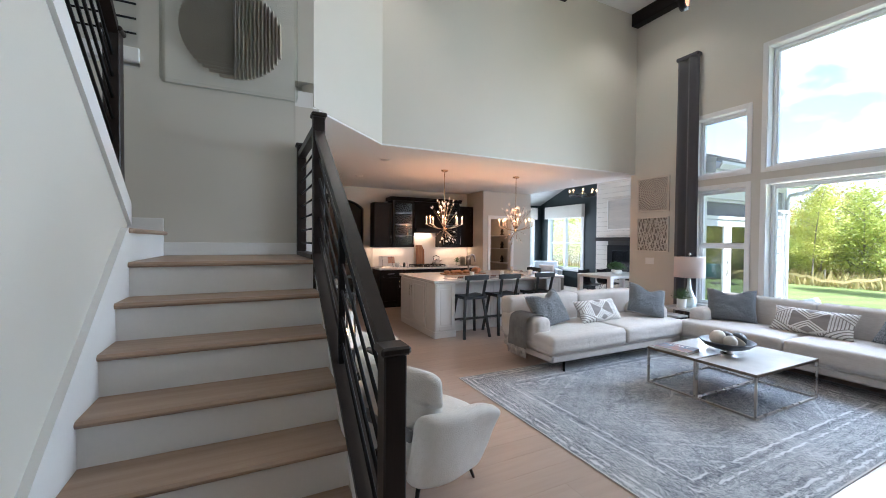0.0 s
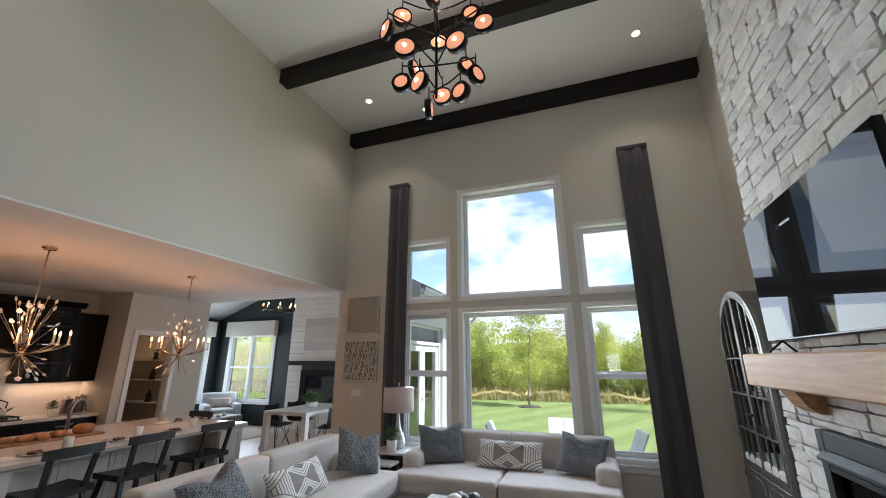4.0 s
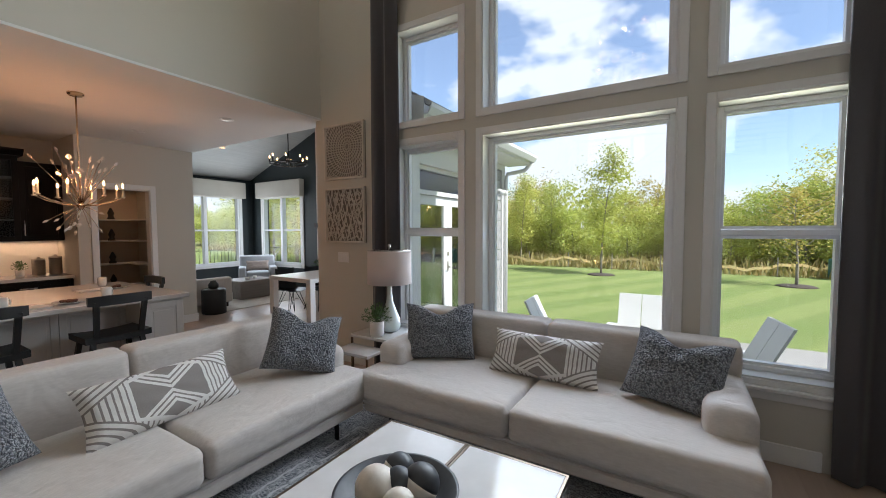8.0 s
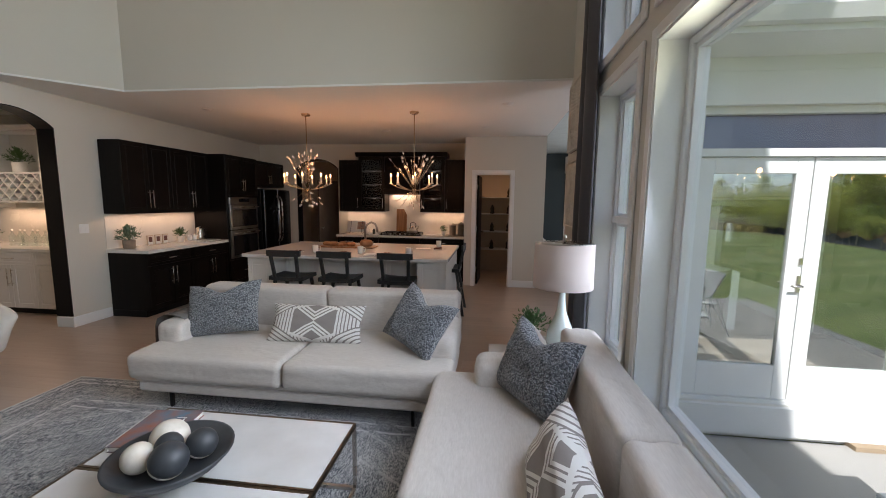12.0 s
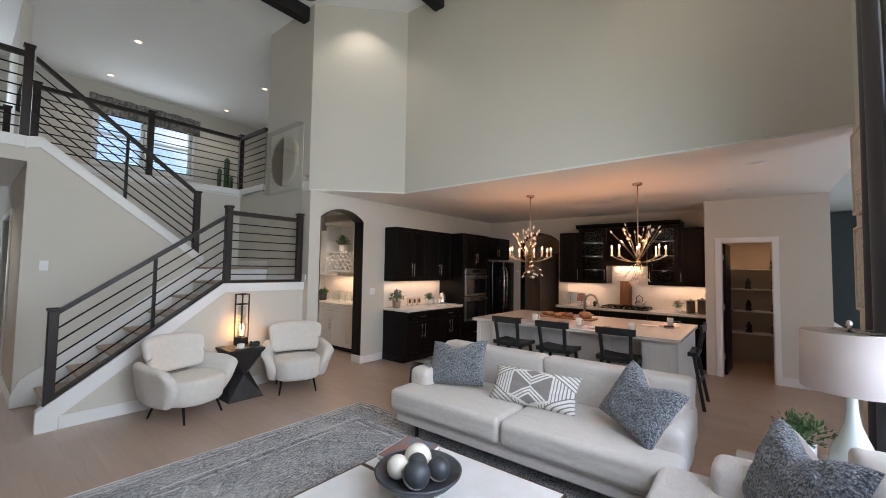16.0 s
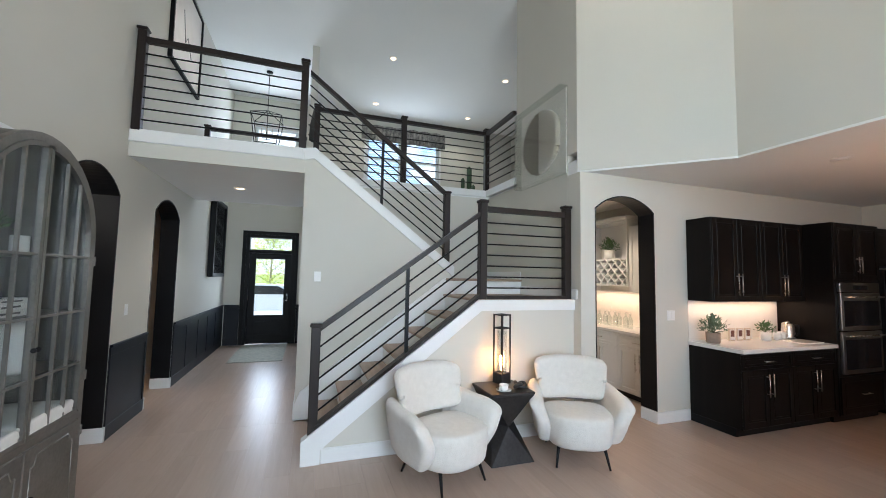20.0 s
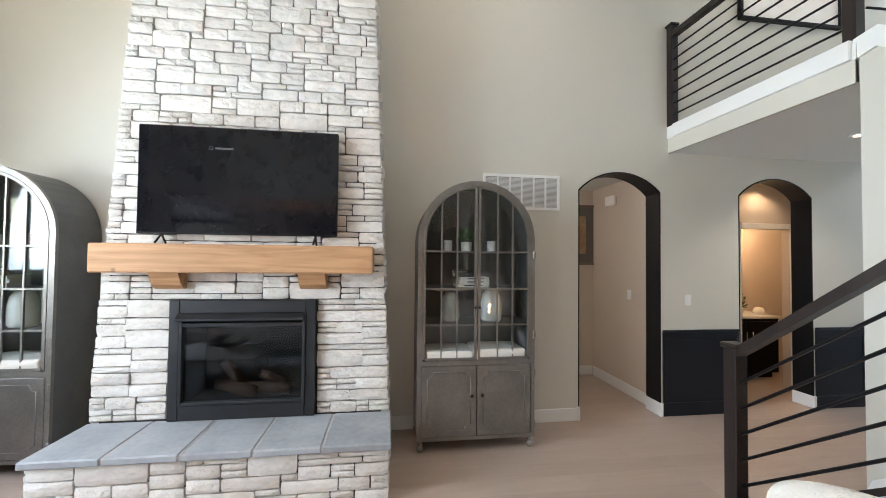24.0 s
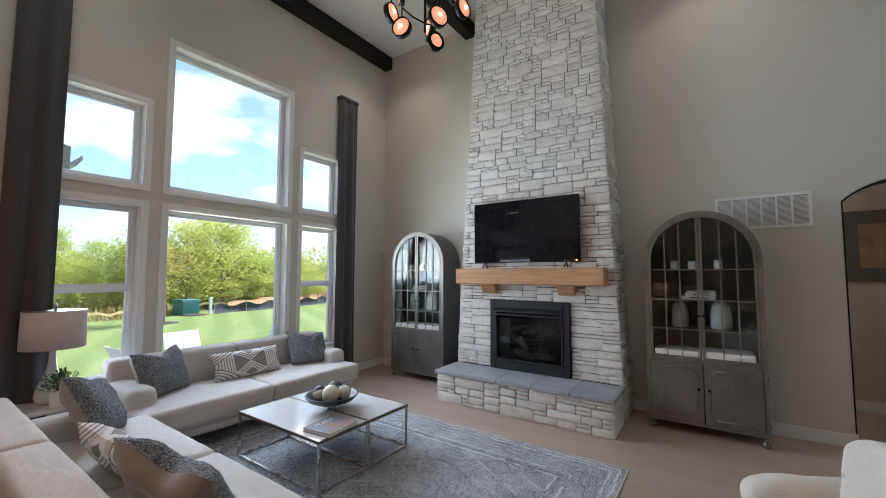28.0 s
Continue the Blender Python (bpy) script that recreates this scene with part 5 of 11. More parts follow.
g = part("glass_chimney", Shape().lathe([(0.046, 0.10), (0.046, 0.50), (0.0435, 0.50), (0.0435, 0.10)], n=24), CLEAR, ln_t, "clear glass cylinder")
g.visible_shadow = False
part("bulb", Shape().lathe([(0.012, 0.12), (0.014, 0.16), (0.026, 0.21), (0.022, 0.25), (0.001, 0.27)], n=14), FLAME, ln_t, "glowing amber bulb")
bulb(0.64, 2.985, 0.84, 1.2, (1.0, 0.40, 0.14), 0.03)
CERAMIC = surface("white_glazed_ceramic", (0.80, 0.79, 0.77), (0.76, 0.75, 0.73), 0.15, bump=0, coat=0.4)
BLACKGLAZE = surface("matte_black_ceramic", (0.018, 0.018, 0.018), (0.03, 0.03, 0.03), 0.5, fine=120, bump=0.1)


def mug(x, y, z, rz=0, saucer=False, label="white ceramic mug on the island", group="white mugs"):
    t = thing("cup" if saucer else "mug", x, y, z, rz, label, "cup", group)
    b = 0.0
    if saucer:
        part("saucer", Shape().lathe([(0.03, 0.0), (0.035, 0.003), (0.07, 0.014), (0.072, 0.017), (0.035, 0.007), (0.001, 0.006)], n=24), CERAMIC, t)
        b = 0.006
    h, r = (0.055, 0.043) if saucer else (0.098, 0.040)
    part("cup_body", Shape().lathe([(r * 0.6, b), (r * 0.92, b + 0.012), (r, b + h), (r - 0.004, b + h), (r * 0.88, b + 0.016), (0.001, b + 0.010)], n=20), CERAMIC, t)
    part("handle", Shape().tube([(r * 0.95, 0, b + h * 0.8), (r + 0.022, 0, b + h * 0.78), (r + 0.026, 0, b + h * 0.5), (r + 0.018, 0, b + h * 0.28), (r * 0.9, 0, b + h * 0.22)], 0.005, 6), CERAMIC, t)


mug(0.90, 2.87, 0.61, -60, True, "white coffee cup on its saucer on the black table", "coffee cup")
kn = thing("knot_sculpture", 0.86, 3.05, 0.645, 30, "small black ceramic knot on the side table", "sculpture")
pts = []
for i in range(49):
    a = 2 * math.pi * i / 48
    pts.append(((math.sin(a) + 2 * math.sin(2 * a)) * 0.018, (math.cos(a) - 2 * math.cos(2 * a)) * 0.018, -math.sin(3 * a) * 0.015))
part("knot", Shape().tube(pts, 0.018, 8, caps=False), BLACKGLAZE, kn)

# ---- round-topped display cabinets ----
ZINC = surface("brushed_zinc_metal", (0.16, 0.15, 0.137), (0.27, 0.25, 0.228), 0.40, 0.75, scale=4, fine=60, bump=0.12)
ZINCDARK = surface("dark_zinc_lining", (0.10, 0.10, 0.098), (0.15, 0.148, 0.14), 0.5, 0.5, scale=4, fine=60)
CABGLASS = glass("cabinet_glass", (0.90, 0.93, 0.93), gloss=0.09)


def arch_pts(w, zs, n=20):
    """Half circle of half-width w, springing at height zs, from left to right."""
    return [(-w * math.cos(math.pi * i / n), zs + w * math.sin(math.pi * i / n)) for i in range(n + 1)]


def ring(s, outer, inner, y0, y1):
    """One bent band between two outlines."""
    n = len(outer)
    v = [(x, y, z) for line in (outer, inner) for y in (y0, y1) for x, z in line]
    f = [(0, n, 3 * n, 2 * n), (n - 1, 3 * n - 1, 4 * n - 1, 2 * n - 1)]
    for i in range(n - 1):
        f += [(i, i + 1, n + i + 1, n + i), (2 * n + i + 1, 2 * n + i, 3 * n + i, 3 * n + i + 1), (n + i, n + i + 1, 3 * n + i + 1, 3 * n + i), (i + 1, i, 2 * n + i, 2 * n + i + 1)]
    return s.add(v, f)


def display_cabinet(x, y, label, seed):
    """Front towards local +y; 1.02 wide, 0.48 deep, 2.31 high."""
    t = thing("display_cabinet", x, y, 0, 0, label, "cabinet", "arched metal cabinets")
    W, D, ZS, FOOT, MID = 0.51, 0.24, 1.80, 0.10, 0.77
    side = Shape()
    out = [(-W, FOOT)] + arch_pts(W, ZS) + [(W, FOOT)]
    inn = [(-W + 0.012, FOOT)] + [(px * (W - 0.012) / W, ZS + (pz - ZS) * (W - 0.012) / W) for px, pz in arch_pts(W, ZS)] + [(W - 0.012, FOOT)]
    part("shell", ring(side, out, inn, -D, D - 0.03), ZINCDARK, t)
    back = Shape()
    poly = out
    back.prism([(px * 0.99, pz) for px, pz in poly], 'y', -D, -D + 0.012)
    part("back_panel", back, ZINCDARK, t)
    fr = Shape()
    inn2 = [(-W + 0.038, MID)] + [(px * (W - 0.038) / W, ZS + (pz - ZS) * (W - 0.038) / W) for px, pz in arch_pts(W, ZS)] + [(W - 0.038, MID)]
    out2 = [(-W - 0.004, MID)] + [(px * (W + 0.004) / W, ZS + (pz - ZS) * (W + 0.004) / W) for px, pz in arch_pts(W, ZS)] + [(W + 0.004, MID)]
    ring(fr, out2, inn2, D - 0.03, D)
    fr.box(-W - 0.004, D - 0.03, FOOT, -W + 0.03, D, MID).box(W - 0.03, D - 0.03, FOOT, W + 0.004, D, MID)
    fr.box(-W + 0.03, D - 0.03, MID - 0.04, W - 0.03, D, MID).box(-W + 0.03, D - 0.03, FOOT, W - 0.03, D, FOOT + 0.03)
    part("face_frame", fr, ZINC, t)
    part("floor_panel", Shape().box(-W + 0.012, -D + 0.012, MID - 0.02, W - 0.012, D - 0.03, MID), ZINCDARK, t)
    part("bottom_panel", Shape().box(-W + 0.012, -D + 0.012, FOOT, W - 0.012, D - 0.03, FOOT + 0.02), ZINCDARK, t)
    for sgn in (-1, 1):
        dr = tagged(part("glass_door", Shape(), ZINC, t), "")
        R = W - 0.040
        s = Shape()
        arc = [(sgn * R * math.cos(math.pi / 2 * i / 12), ZS + R * math.sin(math.pi / 2 * i / 12)) for i in range(13)]
        arc_in = [(px * (R - 0.022) / R, ZS + (pz - ZS) * (R - 0.022) / R) for px, pz in arc]
        o = [(sgn * R, MID + 0.004)] + arc
        i_ = [(sgn * (R - 0.022), MID + 0.026)] + arc_in
        for k in range(len(o) - 1):
            s.prism([o[k], o[k + 1], i_[k + 1], i_[k]], 'y', D - 0.024, D + 0.004)
        s.box(sgn * 0.004, D - 0.024, MID + 0.004, sgn * 0.026, D + 0.004, ZS + R - 0.003).box(sgn * 0.026, D - 0.024, MID + 0.004, sgn * (R - 0.022), D + 0.004, MID + 0.026)
        dr.data = s.mesh("glass_door", ZINC)
        for q in (0.36, 0.68):
            bx = sgn * (0.026 + q * (R - 0.048))
            zt = ZS + math.sqrt(max(0, (R - 0.02) ** 2 - bx * bx))
            part("glazing_bar", Shape().box(bx - 0.006, D - 0.014, MID + 0.02, bx + 0.006, D + 0.002, zt), ZINC, dr)
        for zb in (1.07, 1.38, 1.70):
            part("glazing_bar", Shape().box(sgn * 0.02, D - 0.013, zb - 0.006, sgn * (R - 0.012), D + 0.001, zb + 0.006), ZINC, dr)
        gp = [(sgn * 0.02, MID + 0.02), (sgn * (R - 0.02), MID + 0.02)] + [(px * 0.98, pz) for px, pz in arc_in[1:-1]] + [(sgn * 0.02, ZS + R - 0.03)]
        pn = part("pane", Shape().prism(gp, 'y', D - 0.018, D - 0.015), CABGLASS, dr)
        pn.visible_shadow = False
        part("knob", Shape().ball(sgn * 0.018, D + 0.012, 1.22, 0.013, 8), BLACK, dr)
        ld = part("door", Shape().box(sgn * 0.004, D - 0.012, FOOT + 0.034, sgn * (W - 0.034), D + 0.004, MID - 0.044, 0.004), ZINC, t)
        ins = Shape()
        x0, x1 = sorted((sgn * 0.055, sgn * (W - 0.085)))
        z0, z1 = FOOT + 0.085, MID - 0.095
        cut = 0.05
        o = [(x0 + cut, z0), (x1 - cut, z0), (x1 - cut, z0 + cut * 0.5), (x1, z0 + cut), (x1, z1 - cut), (x1 - cut * 0.5, z1 - cut), (x1 - cut, z1), (x0 + cut, z1), (x0 + cut * 0.5, z1 - cut), (x0, z1 - cut), (x0, z0 + cut), (x0 + cut, z0 + cut * 0.5)]
        for k in range(len(o)):
            a, b = o[k], o[(k + 1) % len(o)]
            ins.tube([(a[0], D + 0.004, a[1]), (b[0], D + 0.004, b[1])], 0.004, 5)
        part("moulding", ins, ZINC, ld)
        part("knob", Shape().ball(sgn * 0.045, D + 0.018, 0.475, 0.016, 8), BLACK, ld)
        for hz in (0.18, 0.62, 0.95, 1.65):
            part("hinge", Shape().box(sgn * (W - 0.012), D - 0.01, hz, sgn * (W + 0.010), D + 0.008, hz + 0.06, 0.004), ZINC, t)
    for zb in (1.07, 1.38, 1.70):
        part("shelf", Shape().box(-W + 0.014, -D + 0.014, zb - 0.006, W - 0.014, D - 0.035, zb + 0.006), ZINC, t)
    for sx in (-1, 1):
        for sy in (-1, 1):
            part("caster", Shape().lathe([(0.014, 0.060), (0.024, 0.066), (0.016, 0.082), (0.014, 0.10)], sx * (W - 0.03), sy * (D - 0.03), 0, 10).ball(sx * (W - 0.03), sy * (D - 0.03), 0.033, 0.033, 12), ZINC, t)
    return t


def vase(x, y, z, r, h, label, mat):
    t = thing("vase", x, y, z, 0, label, "vase", "cabinet vases")
    part("vase_body", Shape().lathe([(r * 0.86, 0), (r, h * 0.08), (r * 0.98, h * 0.55), (r * 0.85, h * 0.82), (r * 0.55, h * 0.97), (r * 0.35, h), (r * 0.3, h * 0.97), (r * 0.3, h * 0.8)], n=24), mat, t)


def candle(x, y, z):
    t = thing("candle", x, y, z, 0, "white candle in a ceramic tumbler on the shelf", "candle", "shelf candles")
    part("tumbler", Shape().lathe([(0.036, 0), (0.040, 0.01), (0.040, 0.095), (0.037, 0.095), (0.036, 0.07), (0.001, 0.07)], n=20), CERAMIC, t)


CRACKLE = surface("crackled_cream_ceramic", (0.62, 0.57, 0.50), (0.42, 0.38, 0.33), 0.5, scale=8, fine=60, bump=0.3)
BOOKS = [surface("book_cloth_%d" % i, c, rough=0.7, fine=200) for i, c in enumerate(((0.72, 0.71, 0.68), (0.80, 0.79, 0.77), (0.70, 0.69, 0.66), (0.05, 0.055, 0.07), (0.02, 0.02, 0.022)))]


def book(x, y, z, rz, w, d, h, mat, label="hardback book in the shelf stack", group="stacked books"):
    t = thing("book", x, y, z, rz, label, "book", group)
    part("cover", Shape().box(-w / 2, -d / 2, 0, w / 2, d / 2, 0.003).box(-w / 2, -d / 2, h - 0.003, w / 2, d / 2, h).box(-w / 2, d / 2 - 0.003, 0.003, w / 2, d / 2, h - 0.003), mat, t)
    part("pages", Shape().box(-w / 2 + 0.004, -d / 2 + 0.004, 0.003, w / 2 - 0.004, d / 2 - 0.0035, h - 0.003), PAPER, t)
    part("title_bar", Shape().box(-w * 0.3, d / 2, h * 0.35, w * 0.25, d / 2 + 0.0008, h * 0.65), surface("dark_ink", (0.06, 0.06, 0.07), rough=0.6, bump=0), t)


for cx, sd in ((1.565, 1), (5.315, 2)):
    cy = -0.355
    display_cabinet(cx, cy, "round-topped zinc display cabinet with glass doors", sd)
    candle(cx + 0.235, cy + 0.06, 1.706)
    candle(cx - 0.165, cy + 0.06, 1.706)
    potted(cx + 0.06, cy + 0.02, 1.706, 0.05, 0.085, 0.12, 0.13, "small green trailing plant on the cabinet shelf", n=110, size=0.04, seed=11 + sd)
    zz = 1.386
    for i, (bw_, bh) in enumerate(((0.30, 0.032), (0.27, 0.030), (0.25, 0.026), (0.17, 0.034), (0.14, 0.02))):
        book(cx + 0.02 - 0.012 * i * (1 if i < 3 else -2), cy + 0.04, zz, (3 if i % 2 else -2), bw_, 0.20 if i < 3 else 0.14, bh, BOOKS[i])
        zz += bh + 0.0006
    vase(cx + 0.20, cy + 0.02, 1.076, 0.082, 0.27, "crackled cream ceramic vase in the cabinet", CRACKLE)
    vase(cx - 0.17, cy + 0.05, 1.076, 0.098, 0.29, "glossy white ceramic vase in the cabinet", CERAMIC)
    tw2 = thing("folded_blanket", cx, cy + 0.02, 0.77, 0, "folded cream blanket in the cabinet", "blanket")
    part("blanket_layer", Shape().soft(-0.20, 0.05, 0.045, 0.46, 0.34, 0.09, 10, 7, 0.1, 3, 0.03), PALEBOUCLE, tw2)
    part("blanket_layer", Shape().soft(0.235, 0.05, 0.040, 0.40, 0.34, 0.08, 10, 7, 0.1, 8, 0.03), PALEBOUCLE, tw2)

# ---- stone fireplace ----
STONE = surface("whitewashed_limestone", (0.80, 0.775, 0.735), (0.48, 0.435, 0.39), 0.9, scale=1.3, fine=7.0, bump=0.9, dist=0.012, stretch=(1, 0.4, 0.5), spread=0.42)
# near-black backing: shade of the open dry joints, put into the colour
JOINT_SHADE = surface("shadowed_dry_joint_stone", (0.055, 0.051, 0.047), (0.085, 0.078, 0.072), 0.95, scale=8, fine=60, bump=0.5)
FY = -0.06           # face of the backing; stones stand out from it


def flank_l(z):
    return 4.53 - 0.064 * z


def flank_r(z):
    return 2.30 + 0.042 * z


fp = thing("stone_fireplace", 3.40, -0.62, 0, 0, "tall tapered whitewashed stone fireplace", "fireplace")
OX, OY = 3.40, -0.62
FB = (2.885, 3.945, 0.41, 1.30)     # firebox opening
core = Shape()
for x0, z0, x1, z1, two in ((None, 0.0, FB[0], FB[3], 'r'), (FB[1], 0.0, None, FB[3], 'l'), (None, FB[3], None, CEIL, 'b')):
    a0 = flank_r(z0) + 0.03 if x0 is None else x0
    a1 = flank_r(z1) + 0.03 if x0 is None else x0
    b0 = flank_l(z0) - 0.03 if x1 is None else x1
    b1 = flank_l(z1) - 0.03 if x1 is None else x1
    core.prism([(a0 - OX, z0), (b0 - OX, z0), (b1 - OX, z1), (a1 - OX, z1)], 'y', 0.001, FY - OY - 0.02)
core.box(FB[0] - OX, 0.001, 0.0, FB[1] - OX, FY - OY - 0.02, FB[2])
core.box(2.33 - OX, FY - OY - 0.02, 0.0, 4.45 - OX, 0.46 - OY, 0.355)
part("backing", core, JOINT_SHADE, fp)

rs = random.Random(4)


def rock_mesh(k):
    """A split-faced stone of unit size: rough front at +y, tapered edges."""
    r = random.Random(100 + k)
    v, f = [], []
    nx, nz = 4, 3
    for j in range(nz + 1):
        for i in range(nx + 1):
            x, z = i / nx - 0.5, j / nz - 0.5
            rim = i in (0, nx) or j in (0, nz)
            y = 0.34 + (0.0 if rim else 0.11) + r.uniform(-0.055, 0.055)
            jx = r.uniform(-0.016, 0.016)
            jz = r.uniform(-0.03, 0.03)
            if (i in (0, nx)) and (j in (0, nz)):
                x *= 0.985 + r.uniform(-0.02, 0.012)
                z *= 0.965 + r.uniform(-0.07, 0.03)
            v.append((x + (jx if not i in (0, nx) else jx * 0.5), y, z + jz * (0.5 if j in (0, nz) else 1)))
    for j in range(nz):
        for i in range(nx):
            a = j * (nx + 1) + i
            f.append((a, a + nx + 1, a + nx + 2, a + 1))
    loop = [i for i in range(nx + 1)] + [j * (nx + 1) + nx for j in range(1, nz + 1)] + [nz * (nx + 1) + i for i in range(nx - 1, -1, -1)] + [j * (nx + 1) for j in range(nz - 1, 0, -1)]
    b0 = len(v)
    for q in loop:
        v.append((v[q][0], -0.5, v[q][2]))
    m = len(loop)
    for k2 in range(m):
        f.append((loop[k2], loop[(k2 + 1) % m], b0 + (k2 + 1) % m, b0 + k2))
    me = Shape().add(v, f, False)
    return me


ROCKS = [rock_mesh(k) for k in range(14)]
ROCK_MESHES = [s.mesh("stone", STONE) for s in ROCKS]


def ashlar(u0, u1, z0, z1, seed, blocked=lambda u, z: False):
    """Random rubble courses: oblong stones packed on a fine grid."""
    r = random.Random(seed)
    cu, cz = 0.052, 0.045
    nu, nz = max(1, round((u1 - u0) / cu)), max(1, round((z1 - z0) / cz))
    du, dz = (u1 - u0) / nu, (z1 - z0) / nz
    used = [[blocked(u0 + (i + 0.5) * du, z0 + (j + 0.5) * dz) for i in range(nu)] for j in range(nz)]
    out = []
    for j in range(nz):
        for i in range(nu):
            if used[j][i]:
                continue
            h = r.choices((1, 2, 3, 4), (0.13, 0.44, 0.30, 0.13))[0]
            w = r.choices((2, 3, 4, 5, 6, 7, 8), (0.08, 0.22, 0.26, 0.20, 0.13, 0.07, 0.04))[0]
            if h == 4:
                w = max(w, 4)
            while h > 1 and (j + h > nz or any(used[j + q][i] for q in range(h))):
                h -= 1
            k = 0
            while k < w and i + k < nu and not any(used[j + q][i + k] for q in range(h)):
                k += 1
            w = k
            h = min(h, max(1, int(w * 0.55)))
            if i + w < nu and (i + w + 1 >= nu or used[j][i + w + 1]) and not used[j][i + w]:
                w += 1
                if any(used[j + q][i + w - 1] for q in range(h)):
                    h = 1
            for q in range(h):
                for k in range(w):
                    used[j + q][i + k] = True
            out.append((u0 + (i + w / 2) * du, z0 + (j + h / 2) * dz, w * du, h * dz))
    return out


def in_box(u, z):
    return FB[0] < u < FB[1] and FB[2] - 0.05 < z < FB[3]


pieces, far = [], Shape()
front = ashlar(2.30, 4.49, 0.405, CEIL, 7, in_box)
count = 0
for u, z, w, h in front:
    # the courses draw in with height
    s0, s1 = flank_r(z), flank_l(z)
    uu = s0 + (u - 2.30) / (4.49 - 2.30) * (s1 - s0)
    if FB[3] > z > FB[2] - 0.05:
        uu = u
        if u < FB[0]:
            uu = s0 + (u - 2.30) / (FB[0] - 2.30) * (FB[0] - s0)
        else:
            uu = FB[1] + (u - FB[1]) / (4.49 - FB[1]) * (s1 - FB[1])
    ww = w * ((s1 - s0) / 2.19 if not (FB[3] > z > FB[2]) else 1)
    d = rs.uniform(0.052, 0.095)
    k = rs.randrange(14)
    m = Matrix.Translation((uu - OX, FY - OY - 0.01, z)) @ Matrix.Diagonal((ww - 0.009, d, h - 0.0075, 1))
    if rs.random() < 0.5:
        m = m @ Matrix.Rotation(math.pi, 4, 'Y')
    if count < 268:
        count += 1
        pieces.append((k, m))
    else:
        sh = ROCKS[k]
        far.add([m @ Vector(p) for p in sh.v], sh.f)
for side in (-1, 1):
    for u, z, w, h in ashlar(0.012, 0.555, 0.0, CEIL, 9 + side):
        x = (flank_l(z) if side > 0 else flank_r(z))
        k = rs.randrange(14)
        m = Matrix.Translation((x - OX - side * (0.034 - rs.uniform(0, 0.03)), u, z)) @ Matrix.Rotation(math.radians(-90 * side), 4, 'Z') @ Matrix.Diagonal((w - 0.009, 0.07, h - 0.0075, 1))
        far.add([m @ Vector(p) for p in ROCKS[k].v], ROCKS[k].f)
for u, z, w, h in ashlar(2.325, 4.465, 0.0, 0.355, 15):
    pieces.append((rs.randrange(14), Matrix.Translation((u - OX, 0.46 - OY, z)) @ Matrix.Diagonal((w - 0.009, 0.075, h - 0.0075, 1))))
for side in (-1, 1):
    for u, z, w, h in ashlar(0.0, 0.48, 0.0, 0.355, 21 + side):
        x = 4.455 if side > 0 else 2.335
        m = Matrix.Translation((x - OX, u - OY, z)) @ Matrix.Rotation(math.radians(-90 * side), 4, 'Z') @ Matrix.Diagonal((w * 0.98, 0.07, h * 0.96, 1))
        far.add([m @ Vector(p) for p in ROCKS[rs.randrange(14)].v], ROCKS[0].f)
FAR_STONES = far
STONE_PIECES = pieces

# hearth slabs
BLUESTONE = surface("grey_bluestone_slab", (0.42, 0.43, 0.445), (0.20, 0.21, 0.23), 0.6, scale=2.6, fine=22, bump=0.35, dist=0.006, spread=0.25)
GROUT = surface("pale_hearth_mortar", (0.46, 0.45, 0.44), (0.36, 0.35, 0.34), 0.95, fine=70, bump=0.5)
cuts = [2.285, 2.74, 3.165, 3.60, 4.04, 4.50]
for i in range(5):
    if i:
        part("hearth_joint", Shape().box(cuts[i] - 0.006 - OX, -0.03 - OY, 0.357, cuts[i] + 0.006 - OX, 0.515 - OY, 0.400), GROUT, fp, "pale mortar joint")
    part("hearth_slab", Shape().box(cuts[i] + 0.006 - OX, -0.035 - OY, 0.357, cuts[i + 1] - 0.006 - OX, 0.525 - OY, 0.405, 0.008), BLUESTONE, fp, "grey bluestone hearth slab")

# firebox
fb = thing("gas_fireplace", 3.415, -0.04, 0.40, 0, "black gas fireplace insert with glass front and ceramic logs", "fireplace insert")
w, h = 0.53, 0.905
IRON = surface("black_cast_iron", (0.012, 0.013, 0.015), (0.022, 0.023, 0.026), 0.5, 0.3, fine=150, bump=0.2)
for sx_ in (-w, w - 0.075):
    part("side_panel", Shape().box(sx_, -0.02, 0.006, sx_ + 0.075, 0.045, h, 0.006), IRON, fb)
part("top_panel", Shape().box(-w + 0.075, -0.02, h - 0.10, w - 0.075, 0.045, h, 0.006), IRON, fb)
part("bottom_panel", Shape().box(-w + 0.075, -0.02, 0.006, w - 0.075, 0.045, 0.12, 0.006), IRON, fb)
part("hood", Shape().prism([(0.045, h - 0.16), (0.085, h - 0.15), (0.085, h - 0.135), (0.045, h - 0.10)], 'x', -w + 0.09, w - 0.06), IRON, fb)
part("door_frame", Shape().box(-w + 0.075, 0.0, 0.12, -w + 0.10, 0.055, h - 0.10, 0.004).box(w - 0.10, 0.0, 0.12, w - 0.075, 0.055, h - 0.10, 0.004).box(-w + 0.10, 0.0, h - 0.20, w - 0.10, 0.055, h - 0.17, 0.004).box(-w + 0.10, 0.0, 0.12, w - 0.10, 0.055, 0.145, 0.004), IRON, fb)
